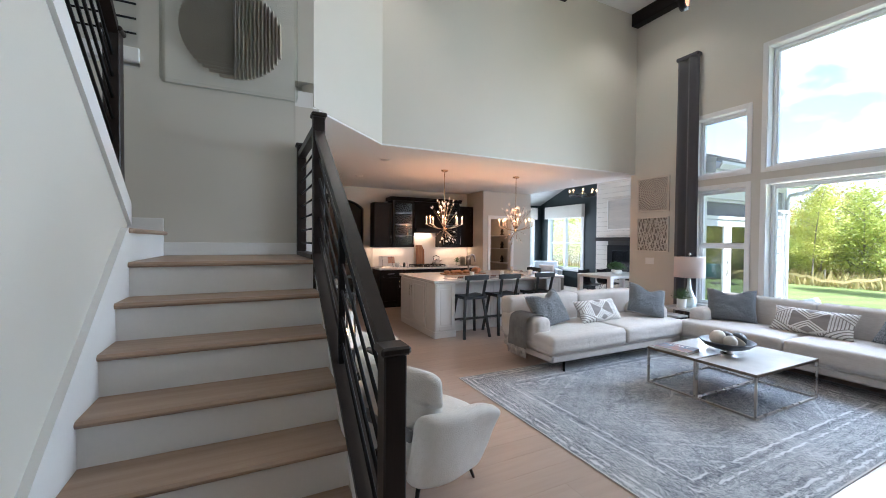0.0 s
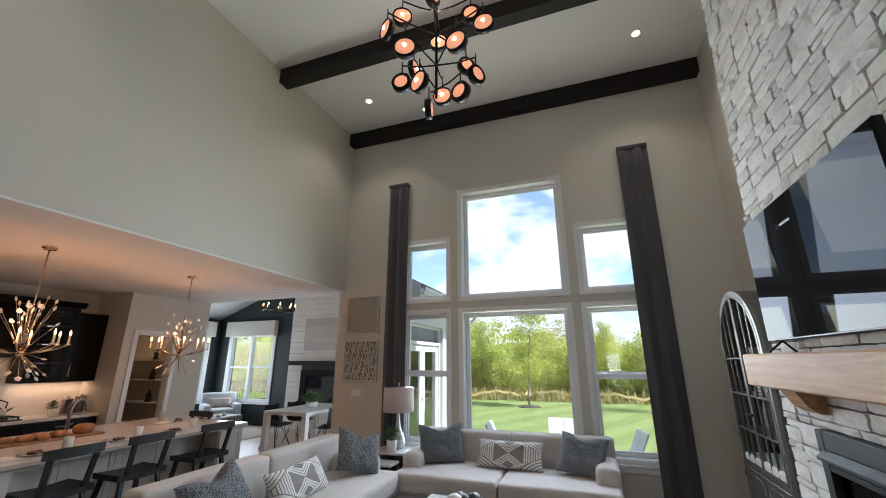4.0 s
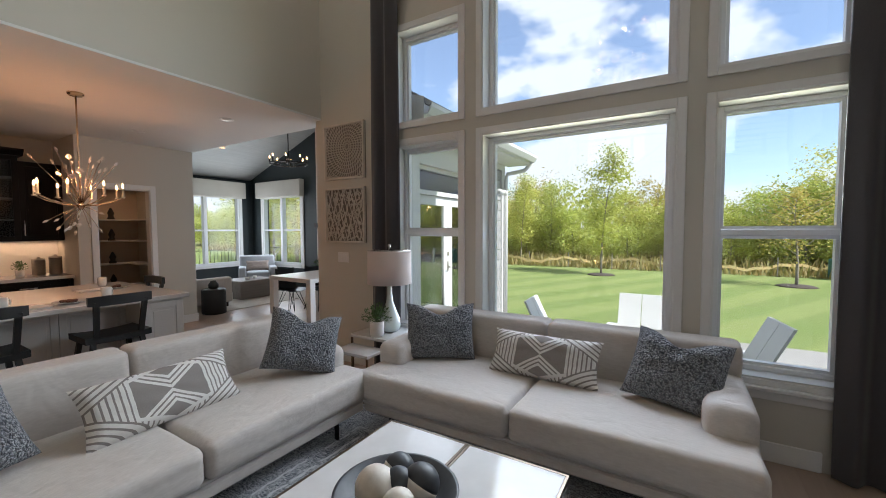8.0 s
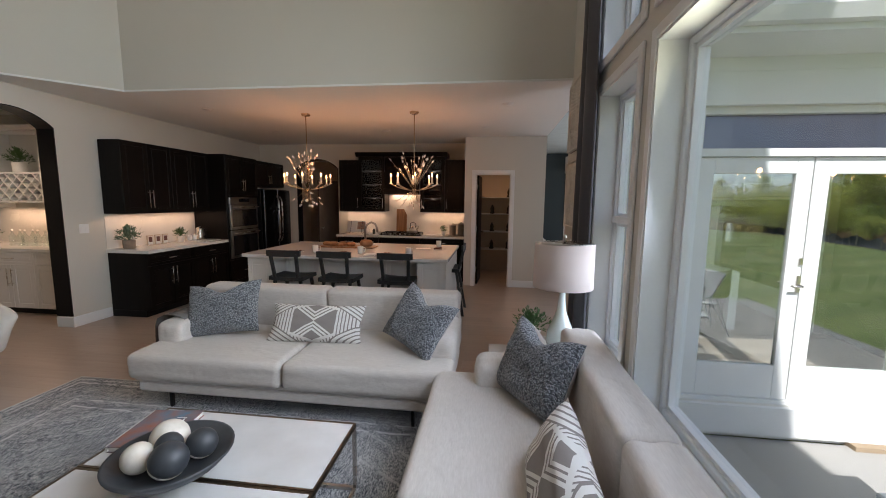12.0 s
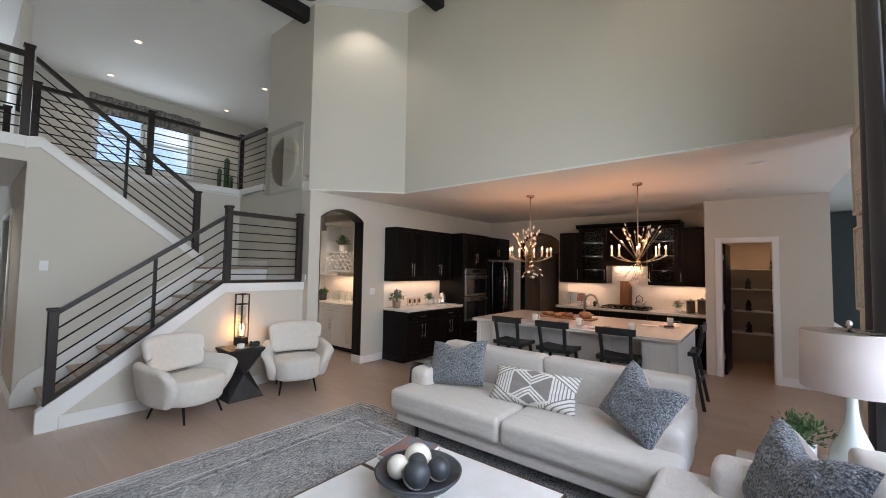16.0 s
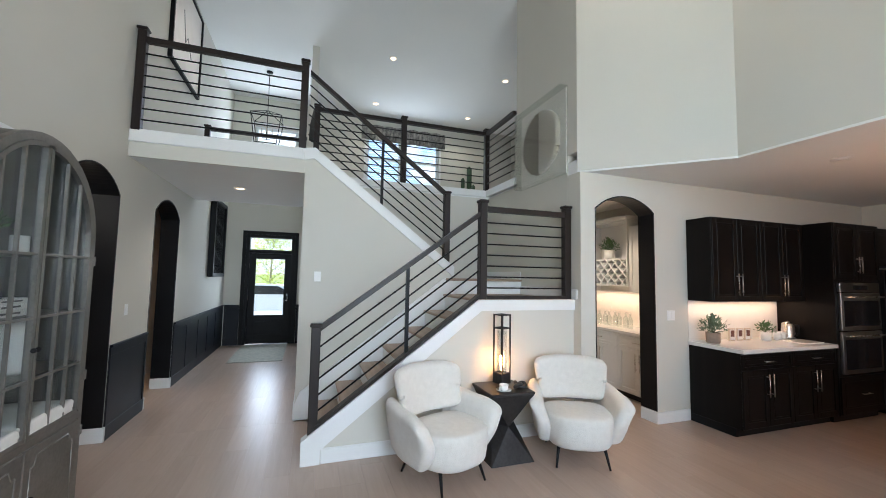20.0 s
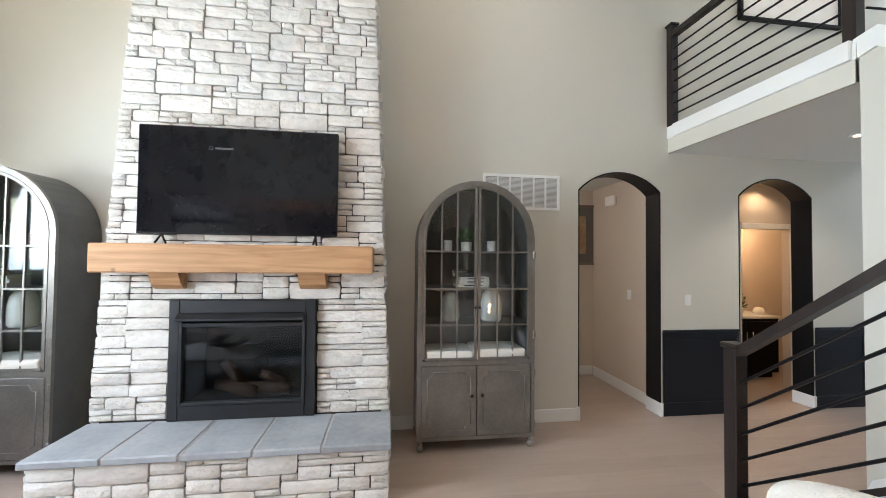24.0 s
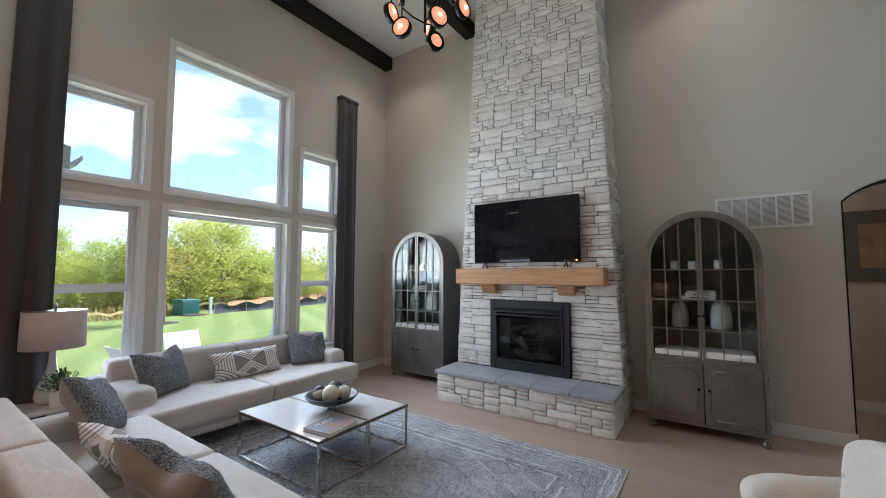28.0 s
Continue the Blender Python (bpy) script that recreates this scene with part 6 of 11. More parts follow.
part("firebox_lining", Shape().box(-w + 0.08, -0.42, 0.05, w - 0.08, -0.40, h - 0.1).box(-w + 0.06, -0.42, 0.05, -w + 0.08, -0.02, h - 0.1).box(w - 0.08, -0.42, 0.05, w - 0.06, -0.02, h - 0.1).box(-w + 0.08, -0.40, 0.05, w - 0.08, -0.02, 0.10).box(-w + 0.08, -0.40, h - 0.12, w - 0.08, -0.02, h - 0.1), IRON, fb)
pn = part("glass_front", Shape().box(-w + 0.10, 0.012, 0.145, w - 0.10, 0.017, h - 0.20), glass("dark_fire_glass", (0.55, 0.57, 0.58), gloss=0.075), fb)
pn.visible_shadow = False
LOG = surface("ceramic_log_bark", (0.20, 0.13, 0.085), (0.075, 0.05, 0.04), 0.9, scale=12, fine=50, bump=0.9, dist=0.01)
for a, b, r in (((-0.30, -0.16, 0.16), (0.10, -0.20, 0.17), 0.045), ((-0.05, -0.12, 0.15), (0.28, -0.22, 0.20), 0.05), ((0.08, -0.20, 0.20), (0.20, -0.14, 0.40), 0.045), ((-0.22, -0.22, 0.20), (-0.08, -0.12, 0.30), 0.035)):
    part("log", Shape().tube([a, ((a[0] + b[0]) / 2, (a[1] + b[1]) / 2 + 0.015, (a[2] + b[2]) / 2 + 0.01), b], [r, r * 1.08, r * 0.9], 9), LOG, fb, "brown ceramic log")

# mantel
def plank_wood(name, a, b, knots=True, axis=0):
    m, n, l, p = principled(name)
    co = n.new("ShaderNodeTexCoord")
    mp = n.new("ShaderNodeMapping")
    sc = [11.0, 11.0, 11.0]
    sc[axis] = 0.8
    mp.inputs["Scale"].default_value = sc
    l.new(co.outputs["Object"], mp.inputs["Vector"])
    nz = n.new("ShaderNodeTexNoise")
    nz.inputs["Scale"].default_value, nz.inputs["Detail"].default_value, nz.inputs["Distortion"].default_value = 2.2, 5, 0.6
    l.new(mp.outputs["Vector"], nz.inputs["Vector"])
    vo = n.new("ShaderNodeTexVoronoi")
    vo.inputs["Scale"].default_value = 4.2
    l.new(co.outputs["Object"], vo.inputs["Vector"])
    kn = n.new("ShaderNodeMapRange")
    kn.inputs["From Min"].default_value, kn.inputs["From Max"].default_value = 0.02, 0.10
    kn.inputs["To Min"].default_value, kn.inputs["To Max"].default_value = 1.0, 0.0
    l.new(vo.outputs["Distance"], kn.inputs["Value"])
    mx = n.new("ShaderNodeMix")
    mx.data_type = 'RGBA'
    mx.inputs["A"].default_value, mx.inputs["B"].default_value = (*a, 1), (*b, 1)
    rm = n.new("ShaderNodeMapRange")
    rm.inputs["From Min"].default_value, rm.inputs["From Max"].default_value = 0.35, 0.68
    l.new(nz.outputs["Fac"], rm.inputs["Value"])
    l.new(rm.outputs["Result"], mx.inputs["Factor"])
    m2 = n.new("ShaderNodeMix")
    m2.data_type = 'RGBA'
    m2.inputs["B"].default_value = (b[0] * 0.35, b[1] * 0.3, b[2] * 0.25, 1)
    l.new(mx.outputs["Result"], m2.inputs["A"])
    if knots:
        mu = n.new("ShaderNodeMath")
        mu.operation = 'MULTIPLY'
        mu.inputs[1].default_value = 0.75
        l.new(kn.outputs["Result"], mu.inputs[0])
        l.new(mu.outputs[0], m2.inputs["Factor"])
    else:
        m2.inputs["Factor"].default_value = 0
    l.new(m2.outputs["Result"], p.inputs["Base Color"])
    p.inputs["Roughness"].default_value = 0.6
    bp = n.new("ShaderNodeBump")
    bp.inputs["Strength"].default_value, bp.inputs["Distance"].default_value = 0.35, 0.004
    l.new(nz.outputs["Fac"], bp.inputs["Height"])
    l.new(bp.outputs["Normal"], p.inputs["Normal"])
    return m


CEDAR = plank_wood("knotty_cedar_beam", (0.52, 0.30, 0.145), (0.36, 0.185, 0.08))
mt = thing("mantel_shelf", 3.43, -0.06, 1.515, 0, "thick knotty cedar mantel beam on two corbels", "mantel")
part("beam", Shape().box(-0.985, 0.0, 0, 0.985, 0.20, 0.21, 0.010), CEDAR, mt)
for cx in (-0.52, 0.52):
    part("corbel", Shape().prism([(0.0, -0.125), (0.05, -0.125), (0.10, -0.09), (0.15, -0.002), (0.0, -0.002)], 'x', cx - 0.10, cx + 0.10), CEDAR, mt)

# television standing on the mantel
SCREEN = surface("dark_glossy_screen", (0.006, 0.006, 0.008), (0.010, 0.010, 0.012), 0.3, bump=0, coat=0.0, spec=0.0)
# coated glass: weak mirror face on, stronger at a slant
sc_n, sc_l = SCREEN.node_tree.nodes, SCREEN.node_tree.links
sc_w, sc_p, sc_f = sc_n.new("ShaderNodeLayerWeight"), sc_n.new("ShaderNodeMath"), sc_n.new("ShaderNodeMath")
sc_w.inputs["Blend"].default_value = 0.5
sc_p.operation, sc_p.inputs[1].default_value = 'POWER', 3.0
sc_f.operation, sc_f.inputs[1].default_value, sc_f.inputs[2].default_value = 'MULTIPLY_ADD', 0.06, 0.03
sc_g, sc_m = sc_n.new("ShaderNodeBsdfGlossy"), sc_n.new("ShaderNodeMixShader")
sc_g.inputs["Roughness"].default_value = 0.02
sc_l.new(sc_w.outputs["Facing"], sc_p.inputs[0])
sc_l.new(sc_p.outputs[0], sc_f.inputs[0])
sc_l.new(sc_f.outputs[0], sc_m.inputs["Fac"])
sc_l.new(sc_n["Principled BSDF"].outputs[0], sc_m.inputs[1])
sc_l.new(sc_g.outputs[0], sc_m.inputs[2])
sc_l.new(sc_m.outputs[0], sc_n["Material Output"].inputs["Surface"])
tv = thing("television", 3.445, 0.055, 1.725, 0, "large black flat television standing on the mantel", "television")
part("housing", Shape().box(-0.715, -0.045, 0.075, 0.715, -0.004, 0.885, 0.006), BLACK, tv)
part("screen", Shape().box(-0.706, -0.004, 0.088, 0.706, -0.001, 0.876), SCREEN, tv, "dark glossy reflecting screen")
for sx in (-1, 1):
    part("stand_foot", Shape().tube([(sx * 0.55, 0.06, 0.008), (sx * 0.55, -0.02, 0.075), (sx * 0.55, -0.08, 0.008)], 0.008, 6), BLACK, tv)
part("brand_mark", Shape().box(0.055, -0.001, 0.717, 0.185, 0.0, 0.731).tube([(0.215 + 0.014 * math.cos(i * 0.785), -0.0005, 0.724 + 0.014 * math.sin(i * 0.785)) for i in range(9)], 0.002, 5), surface("grey_screen_print", (0.10, 0.10, 0.105), rough=0.4, bump=0), tv, "small pale printed mark")

# wall vent, switches, sensor
vt = thing("wall_vent", 1.0, -0.62, 2.14, 0, "white return-air grille on the wall", "vent")
part("frame", Shape().box(-0.405, 0.0, 0, 0.405, 0.012, 0.03, 0.003).box(-0.405, 0.0, 0.33, 0.405, 0.012, 0.36, 0.003).box(-0.405, 0.0, 0.03, -0.375, 0.012, 0.33, 0.003).box(0.375, 0.0, 0.03, 0.405, 0.012, 0.33, 0.003), TRIM, vt)
part("backing", Shape().box(-0.375, 0.0005, 0.03, 0.375, 0.002, 0.33), surface("dusty_duct_grey", (0.34, 0.33, 0.31), rough=0.9), vt)
for i in range(1, 6):
    part("mullion", Shape().box(-0.375 + i * 0.125 - 0.008, 0.001, 0.03, -0.375 + i * 0.125 + 0.008, 0.011, 0.33), TRIM, vt)
for i in range(24):
    z = 0.036 + i * 0.0122
    part("slat", Shape().add([(-0.375, 0.003, z + 0.004), (0.375, 0.003, z + 0.004), (0.375, 0.010, z - 0.002), (-0.375, 0.010, z - 0.002), (-0.375, 0.003, z + 0.006), (0.375, 0.003, z + 0.006), (0.375, 0.010, z), (-0.375, 0.010, z)], [(0, 3, 2, 1), (4, 5, 6, 7), (3, 7, 6, 2), (0, 1, 5, 4)]), TRIM, vt)


def switch_plate(m, n=1, label="white light switch plate on the wall"):
    t = thing("light_switch", 0, 0, 0, 0, label, "switch", "switch plates")
    w = 0.038 + 0.023 * (n - 1)
    part("plate", Shape().box(-w, 0, -0.058, w, 0.006, 0.058, 0.003), TRIM, t)
    for i in range(n):
        cx = (i - (n - 1) / 2) * 0.046
        part("rocker", Shape().box(cx - 0.016, 0.006, -0.033, cx + 0.016, 0.010, 0.033, 0.002), TRIM, t)
    t.matrix_basis = m
    return t


switch_plate(pose(-0.86, -0.62, 1.22), 1)
switch_plate(pose(-0.668, 1.27, 1.60, 0, 0, -90), 1)
switch_plate(pose(0.60, 5.22, 1.22, 0, 0, -90), 2)
switch_plate(pose(EAST, 4.67, 1.21, 0, 0, 90), 3)
switch_plate(pose(-0.60, -1.25, 1.22, 0, 0, -90), 1)
sn = thing("wall_sensor", EAST - 0.02, -0.60, 2.08, 45, "small white corner motion sensor", "sensor")
part("housing", Shape().box(-0.03, 0, 0, 0.03, 0.03, 0.07, 0.006), TRIM, sn)

# carved panels
WHITEWOOD = surface("whitewashed_carved_wood", (0.72, 0.68, 0.61), (0.60, 0.56, 0.49), 0.85, scale=10, fine=60, bump=0.4)


def carved_panel(z, rows, label, seed):
    t = thing("carved_panel", EAST, 4.615, z, 0, label, "wall art", "carved wall panels")
    s = 0.305
    # board coloured darker than the carving, as painted shade behind the fretwork
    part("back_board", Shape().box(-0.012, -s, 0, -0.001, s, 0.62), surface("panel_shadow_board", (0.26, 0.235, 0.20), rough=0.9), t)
    fr = Shape().box(-0.045, -s, 0, -0.012, -s + 0.02, 0.62, 0.003).box(-0.045, s - 0.02, 0, -0.012, s, 0.62, 0.003).box(-0.045, -s + 0.02, 0, -0.012, s - 0.02, 0.02, 0.003).box(-0.045, -s + 0.02, 0.60, -0.012, s - 0.02, 0.62, 0.003)
    part("panel_frame", fr, WHITEWOOD, t)
    r = random.Random(seed)
    c = Shape()
    cy, cz = (-0.05, 0.36)

    def clip(p):
        return (-0.028, max(-s + 0.02, min(s - 0.02, p[0])), max(0.02, min(0.60, p[1])))
    if rows == 0:
        for rad in (0.03, 0.06, 0.10, 0.135, 0.17, 0.21, 0.25, 0.30, 0.36):
            c.tube([clip((cy + rad * math.cos(a * math.pi / 24), cz + rad * math.sin(a * math.pi / 24))) for a in range(49)], 0.006, 5, caps=False)
        for r0, r1, nn in ((0.03, 0.06, 12), (0.06, 0.10, 18), (0.10, 0.135, 26), (0.135, 0.17, 34), (0.17, 0.21, 40), (0.21, 0.25, 48), (0.25, 0.30, 54), (0.30, 0.36, 60), (0.36, 0.54, 64)):
            for i in range(nn):
                a = 2 * math.pi * i / nn
                p0, p1 = clip((cy + r0 * math.cos(a), cz + r0 * math.sin(a))), clip((cy + r1 * math.cos(a + 0.08), cz + r1 * math.sin(a + 0.08)))
                if abs(p0[1] - p1[1]) + abs(p0[2] - p1[2]) > 0.012:
                    c.tube([p0, p1], 0.006, 4)
    else:
        for i in range(22):
            y = -s + 0.03 + i * (2 * s - 0.06) / 21
            pts = [clip((y + 0.022 * math.sin(k * 0.9 + i * 1.7), 0.02 + k * 0.0483)) for k in range(13)]
            c.tube(pts, 0.0065, 4)
        for i in range(230):
            y, zz, a = r.uniform(-s + 0.04, s - 0.04), r.uniform(0.04, 0.58), r.choice((0.6, -0.6, 1.1, -1.1)) + r.uniform(-0.2, 0.2)
            L = 0.042
            c.tube([clip((y, zz)), clip((y + L * 0.5 * math.cos(a) + 0.008, zz + L * 0.5 * math.sin(a))), clip((y + L * math.cos(a), zz + L * math.sin(a)))], 0.006, 4)
    part("fretwork", c, WHITEWOOD, t)


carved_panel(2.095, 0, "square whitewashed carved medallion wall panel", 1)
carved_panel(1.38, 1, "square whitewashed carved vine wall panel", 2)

# pleated disc in a clear box on the landing wall
PLEAT = surface("ivory_pleated_paper", (0.50, 0.45, 0.38), (0.44, 0.395, 0.33), 0.8, scale=5, fine=150)
pa = thing("framed_paper_art", -0.13, 3.95, 2.84, 0, "pleated ivory paper disc in a clear acrylic box", "wall art")
part("mount_board", Shape().box(-0.50, -0.014, 0.01, 0.50, -0.002, 1.03), surface("ivory_mount_board", (0.72, 0.69, 0.64), (0.68, 0.65, 0.60), 0.8, fine=200), pa)
ACRYL = glass("clear_acrylic", (0.95, 0.96, 0.95), gloss=0.06)
for x0, y0, z0, x1, y1, z1 in ((-0.525, -0.115, 0, 0.525, -0.110, 1.05), (-0.525, -0.110, 0, -0.520, -0.001, 1.05), (0.520, -0.110, 0, 0.525, -0.001, 1.05), (-0.52, -0.110, 0, 0.52, -0.001, 0.006), (-0.52, -0.110, 1.044, 0.52, -0.001, 1.05)):
    bx = part("acrylic_panel", Shape().box(x0, y0, z0, x1, y1, z1), ACRYL, pa)
    bx.visible_shadow = False
R = 0.405
for i in range(27):
    z = -R + 0.015 + i * 0.03
    hw = math.sqrt(max(0.0, R * R - z * z))
    if hw > 0.03:
        part("pleat", Shape().prism([(-0.014, 0.52 + z - 0.0105), (-0.070, 0.52 + z - 0.004), (-0.014, 0.52 + z + 0.0105)], 'x', -hw, 0.0), PLEAT, pa)
for i in range(13):
    x = 0.016 + i * 0.03
    hh = math.sqrt(max(0.0, R * R - x * x))
    if hh > 0.03:
        part("pleat", Shape().prism([(x - 0.0145, -0.014), (x, -0.070), (x + 0.0145, -0.014)], 'z', 0.52 - hh, 0.52 + hh), PLEAT, pa)

# ---- living room chandelier ----
AMBER = glow("lit_amber_glass", (1.0, 0.40, 0.21), 0.34)
HOT = glow("bulb_core", (1.0, 0.72, 0.40), 25.0)
ch = thing("disc_chandelier", 3.43, 2.15, CEIL, 0, "tall black chandelier of ringed amber glass discs", "chandelier")
part("canopy", Shape().lathe([(0.001, -0.03), (0.07, -0.028), (0.07, 0.0)], n=20), BLACK, ch)
part("stem", Shape().tube([(0, 0, -0.02), (0, 0, -2.02)], 0.012, 8), BLACK, ch)
tiers = [(-1.05, 0.30, 4, 0.3), (-1.30, 0.42, 5, 0.9), (-1.62, 0.34, 5, 0.2), (-1.86, 0.20, 3, 0.7)]
rnd = random.Random(6)
for z, r, k, off in tiers:
    for i in range(k):
        a = off + 2 * math.pi * i / k
        c, s_ = math.cos(a), math.sin(a)
        p = (c * r, s_ * r, z)
        part("arm", Shape().tube([(0, 0, z - 0.08), (c * r * 0.5, s_ * r * 0.5, z - 0.03), (c * r, s_ * r, z + 0.05)], 0.007, 6), BLACK, ch)
        turn = rnd.uniform(0, 360)
        m = pose(c * r, s_ * r, z - 0.13, 0, 0, turn) @ pose(0, 0, 0, 90, 0, 0)
        dz = 0.026
        ringp = part("ring", Shape().lathe([(0.078, -dz), (0.086, -dz), (0.086, dz), (0.078, dz), (0.078, -dz)], n=26).turned(m), BLACK, ch, "black metal ring")
        part("hanger", Shape().tube([(c * r, s_ * r, z + 0.09), (c * r, s_ * r, z - 0.045)], 0.006, 6), BLACK, ringp)
        part("glass_disc", Shape().lathe([(0.001, -0.034), (0.05, -0.030), (0.074, -0.018), (0.074, 0.018), (0.05, 0.030), (0.001, 0.034)], n=24).turned(m), AMBER, ringp, "amber glass disc, lit")
        part("bulb_core", Shape().ball(0, 0, 0.035, 0.013, 8).turned(m), HOT, ringp)
bulb(3.43, 2.15, 4.55, 7, (1.0, 0.6, 0.35), 0.03)

# downlights
def downlight(x, y, z, label="small round recessed ceiling light, lit", on=True):
    t = thing("recessed_light", x, y, z, 0, label, "ceiling light", "recessed ceiling lights")
    part("trim_ring", Shape().lathe([(0.052, -0.004), (0.075, -0.006), (0.078, 0.0)], n=24), TRIM, t)
    part("lens", Shape().lathe([(0.001, -0.0075), (0.050, -0.007), (0.050, 0.0)], n=20), LAMP_ON if on else TRIM, t)


for lx, ly in LIVING_DOWNLIGHTS + LOFT_DOWNLIGHTS:
    downlight(lx, ly, CEIL)
downlight(-1.9, 0.22, 2.80)
for lx, ly in KITCHEN_DOWNLIGHTS:
    downlight(lx, ly, LOW, "small round recessed kitchen ceiling light, off", False)
sd = thing("smoke_detector", -0.9, 2.75, CEIL, 0, "round white smoke detector on the ceiling", "smoke detector")
part("case", Shape().lathe([(0.001, -0.04), (0.05, -0.038), (0.065, -0.02), (0.068, 0)], n=24), TRIM, sd)

# ---- kitchen ----
TILE = surface("white_mosaic_tile", (0.78, 0.76, 0.72), (0.70, 0.68, 0.64), 0.25, scale=5, fine=70, bump=0.25, spread=0.2)
BLACKGLASS = surface("black_oven_glass", (0.008, 0.008, 0.010), (0.012, 0.012, 0.014), 0.06, bump=0, coat=0.3)
DARKWOOD = surface("black_painted_stool_wood", (0.012, 0.014, 0.016), (0.022, 0.025, 0.027), 0.45, scale=3, fine=40, bump=0.12, stretch=(5, 5, 0.6))
WOODBOARD = plank_wood("warm_walnut_board", (0.36, 0.19, 0.09), (0.22, 0.10, 0.045), False, 2)


def front(parent, name, x0, z0, x1, z1, mat, y=0.0, handle=None, glass_in=None, rail=0.06):
    """A framed cabinet door or drawer front on the plane y, facing -y."""
    t = 0.02
    g = 0.0025
    x0, x1, z0, z1 = x0 + g, x1 - g, z0 + g, z1 - g
    s = Shape().box(x0, y - t, z0, x0 + rail, y, z1, 0.002).box(x1 - rail, y - t, z0, x1, y, z1, 0.002)
    s.box(x0 + rail, y - t, z1 - rail, x1 - rail, y, z1, 0.002).box(x0 + rail, y - t, z0, x1 - rail, y, z0 + rail, 0.002)
    if glass_in is None:
        s.box(x0 + rail, y - t + 0.010, z0 + rail, x1 - rail, y, z1 - rail)
        a, b, c, d = x0 + rail, x1 - rail, z0 + rail, z1 - rail
        if b - a > 0.08 and d - c > 0.08:
            s.box(a + 0.022, y - t + 0.005, c + 0.022, b - 0.022, y - t + 0.010, d - 0.022, 0.004)
    d_ = part(name, s, mat, parent)
    if glass_in is not None:
        part("glass_pane", Shape().box(x0 + rail, y - 0.012, z0 + rail, x1 - rail, y - 0.008, z1 - rail), glass_in, d_)
    if handle:
        kind, hx, hz, L = handle
        h = Shape()
        if kind == 'v':
            h.tube([(hx, y - t - 0.03, hz - L / 2), (hx, y - t - 0.03, hz + L / 2)], 0.006, 8)
            for q in (-1, 1):
                h.tube([(hx, y - t, hz + q * L * 0.38), (hx, y - t - 0.03, hz + q * L * 0.38)], 0.005, 6)
        else:
            h.tube([(hx - L / 2, y - t - 0.03, hz), (hx + L / 2, y - t - 0.03, hz)], 0.006, 8)
            for q in (-1, 1):
                h.tube([(hx + q * L * 0.38, y - t, hz), (hx + q * L * 0.38, y - t - 0.03, hz)], 0.005, 6)
        part("handle", h, NICKEL, d_, "brushed nickel bar handle")
    return d_


def carcass(name, m, w, d, z0, z1, mat, label, cat="cabinet", group="", toe=0.0):
    """Cabinet box; its front lies on local y = 0 and it goes back to y = d; x from 0 to w."""
    t = thing(name, 0, 0, 0, 0, label, cat, group)
    t.matrix_basis = m
    s = Shape().box(0, 0, z0 + toe, w, d, z1, 0.002)
    part("body", s, mat, t)
    if toe:
        part("toe_kick", Shape().box(0, 0.07, z0, w, d, z0 + toe), BLACK, t)
    return t


def base_unit(m, w, d, mat, label, drawer=True, doors=2, group="dark base cabinets"):
    t = carcass("base_cabinet", m, w, d, 0, 0.875, mat, label, group=group, toe=0.09)
    top = 0.865
    if drawer:
        front(t, "drawer", 0, 0.70, w, top, mat, 0, ('h', w / 2, 0.785, 0.16), rail=0.035)
        top = 0.70
    if doors == 2:
        front(t, "door", 0, 0.10, w / 2, top, mat, 0, ('v', w / 2 - 0.035, top - 0.17, 0.24))
        front(t, "door", w / 2, 0.10, w, top, mat, 0, ('v', w / 2 + 0.035, top - 0.17, 0.24))
    elif doors == 1:
        front(t, "door", 0, 0.10, w, top, mat, 0, ('v', w - 0.04, top - 0.15, 0.18))
    elif doors == 3:
        for z0, z1 in ((0.10, 0.40), (0.40, top)):
            front(t, "drawer", 0, z0, w, z1, mat, 0, ('h', w / 2, (z0 + z1) / 2 + 0.05, 0.20))
    return t


PUCK = glow("lit_shelf_puck", (1.0, 0.86, 0.70), 5.0)


def wall_unit(m, w, d, z0, z1, mat, label, doors=2, glass_in=None, group="dark wall cabinets"):
    t = thing("wall_cabinet", 0, 0, 0, 0, label, "cabinet", group)
    t.matrix_basis = m
    if glass_in is None:
        part("body", Shape().box(0, 0, z0, w, d, z1, 0.002), mat, t)
    else:
        part("body", Shape().box(0, 0, z0, 0.02, d, z1).box(w - 0.02, 0, z0, w, d, z1).box(0.02, 0, z1 - 0.02, w - 0.02, d, z1).box(0.02, 0, z0, w - 0.02, d, z0 + 0.02).box(0.02, d - 0.012, z0 + 0.02, w - 0.02, d, z1 - 0.02), mat, t)
        for k in range(1, 4):
            zz = z0 + (z1 - z0) * k / 4
            part("shelf", Shape().box(0.02, 0.03, zz - 0.008, w - 0.02, d - 0.012, zz + 0.008), CABWHITE, t, "pale glass-door shelf")
            part("puck_light", Shape().lathe([(0.001, -0.006), (0.035, -0.005), (0.035, 0.0)], w / 2, d * 0.45, zz - 0.0085, 14), PUCK, t, "small lit shelf light")
    if doors == 2:
        front(t, "door", 0, z0, w / 2, z1, mat, 0, ('v', w / 2 - 0.03, z0 + 0.20, 0.25))
        front(t, "door", w / 2, z0, w, z1, mat, 0, ('v', w / 2 + 0.03, z0 + 0.20, 0.25))
    elif doors in (1, -1):
        front(t, "door", 0, z0, w, z1, mat, 0, ('v', w - 0.035 if doors == 1 else 0.035, z0 + 0.17, 0.20), glass_in)
    return t


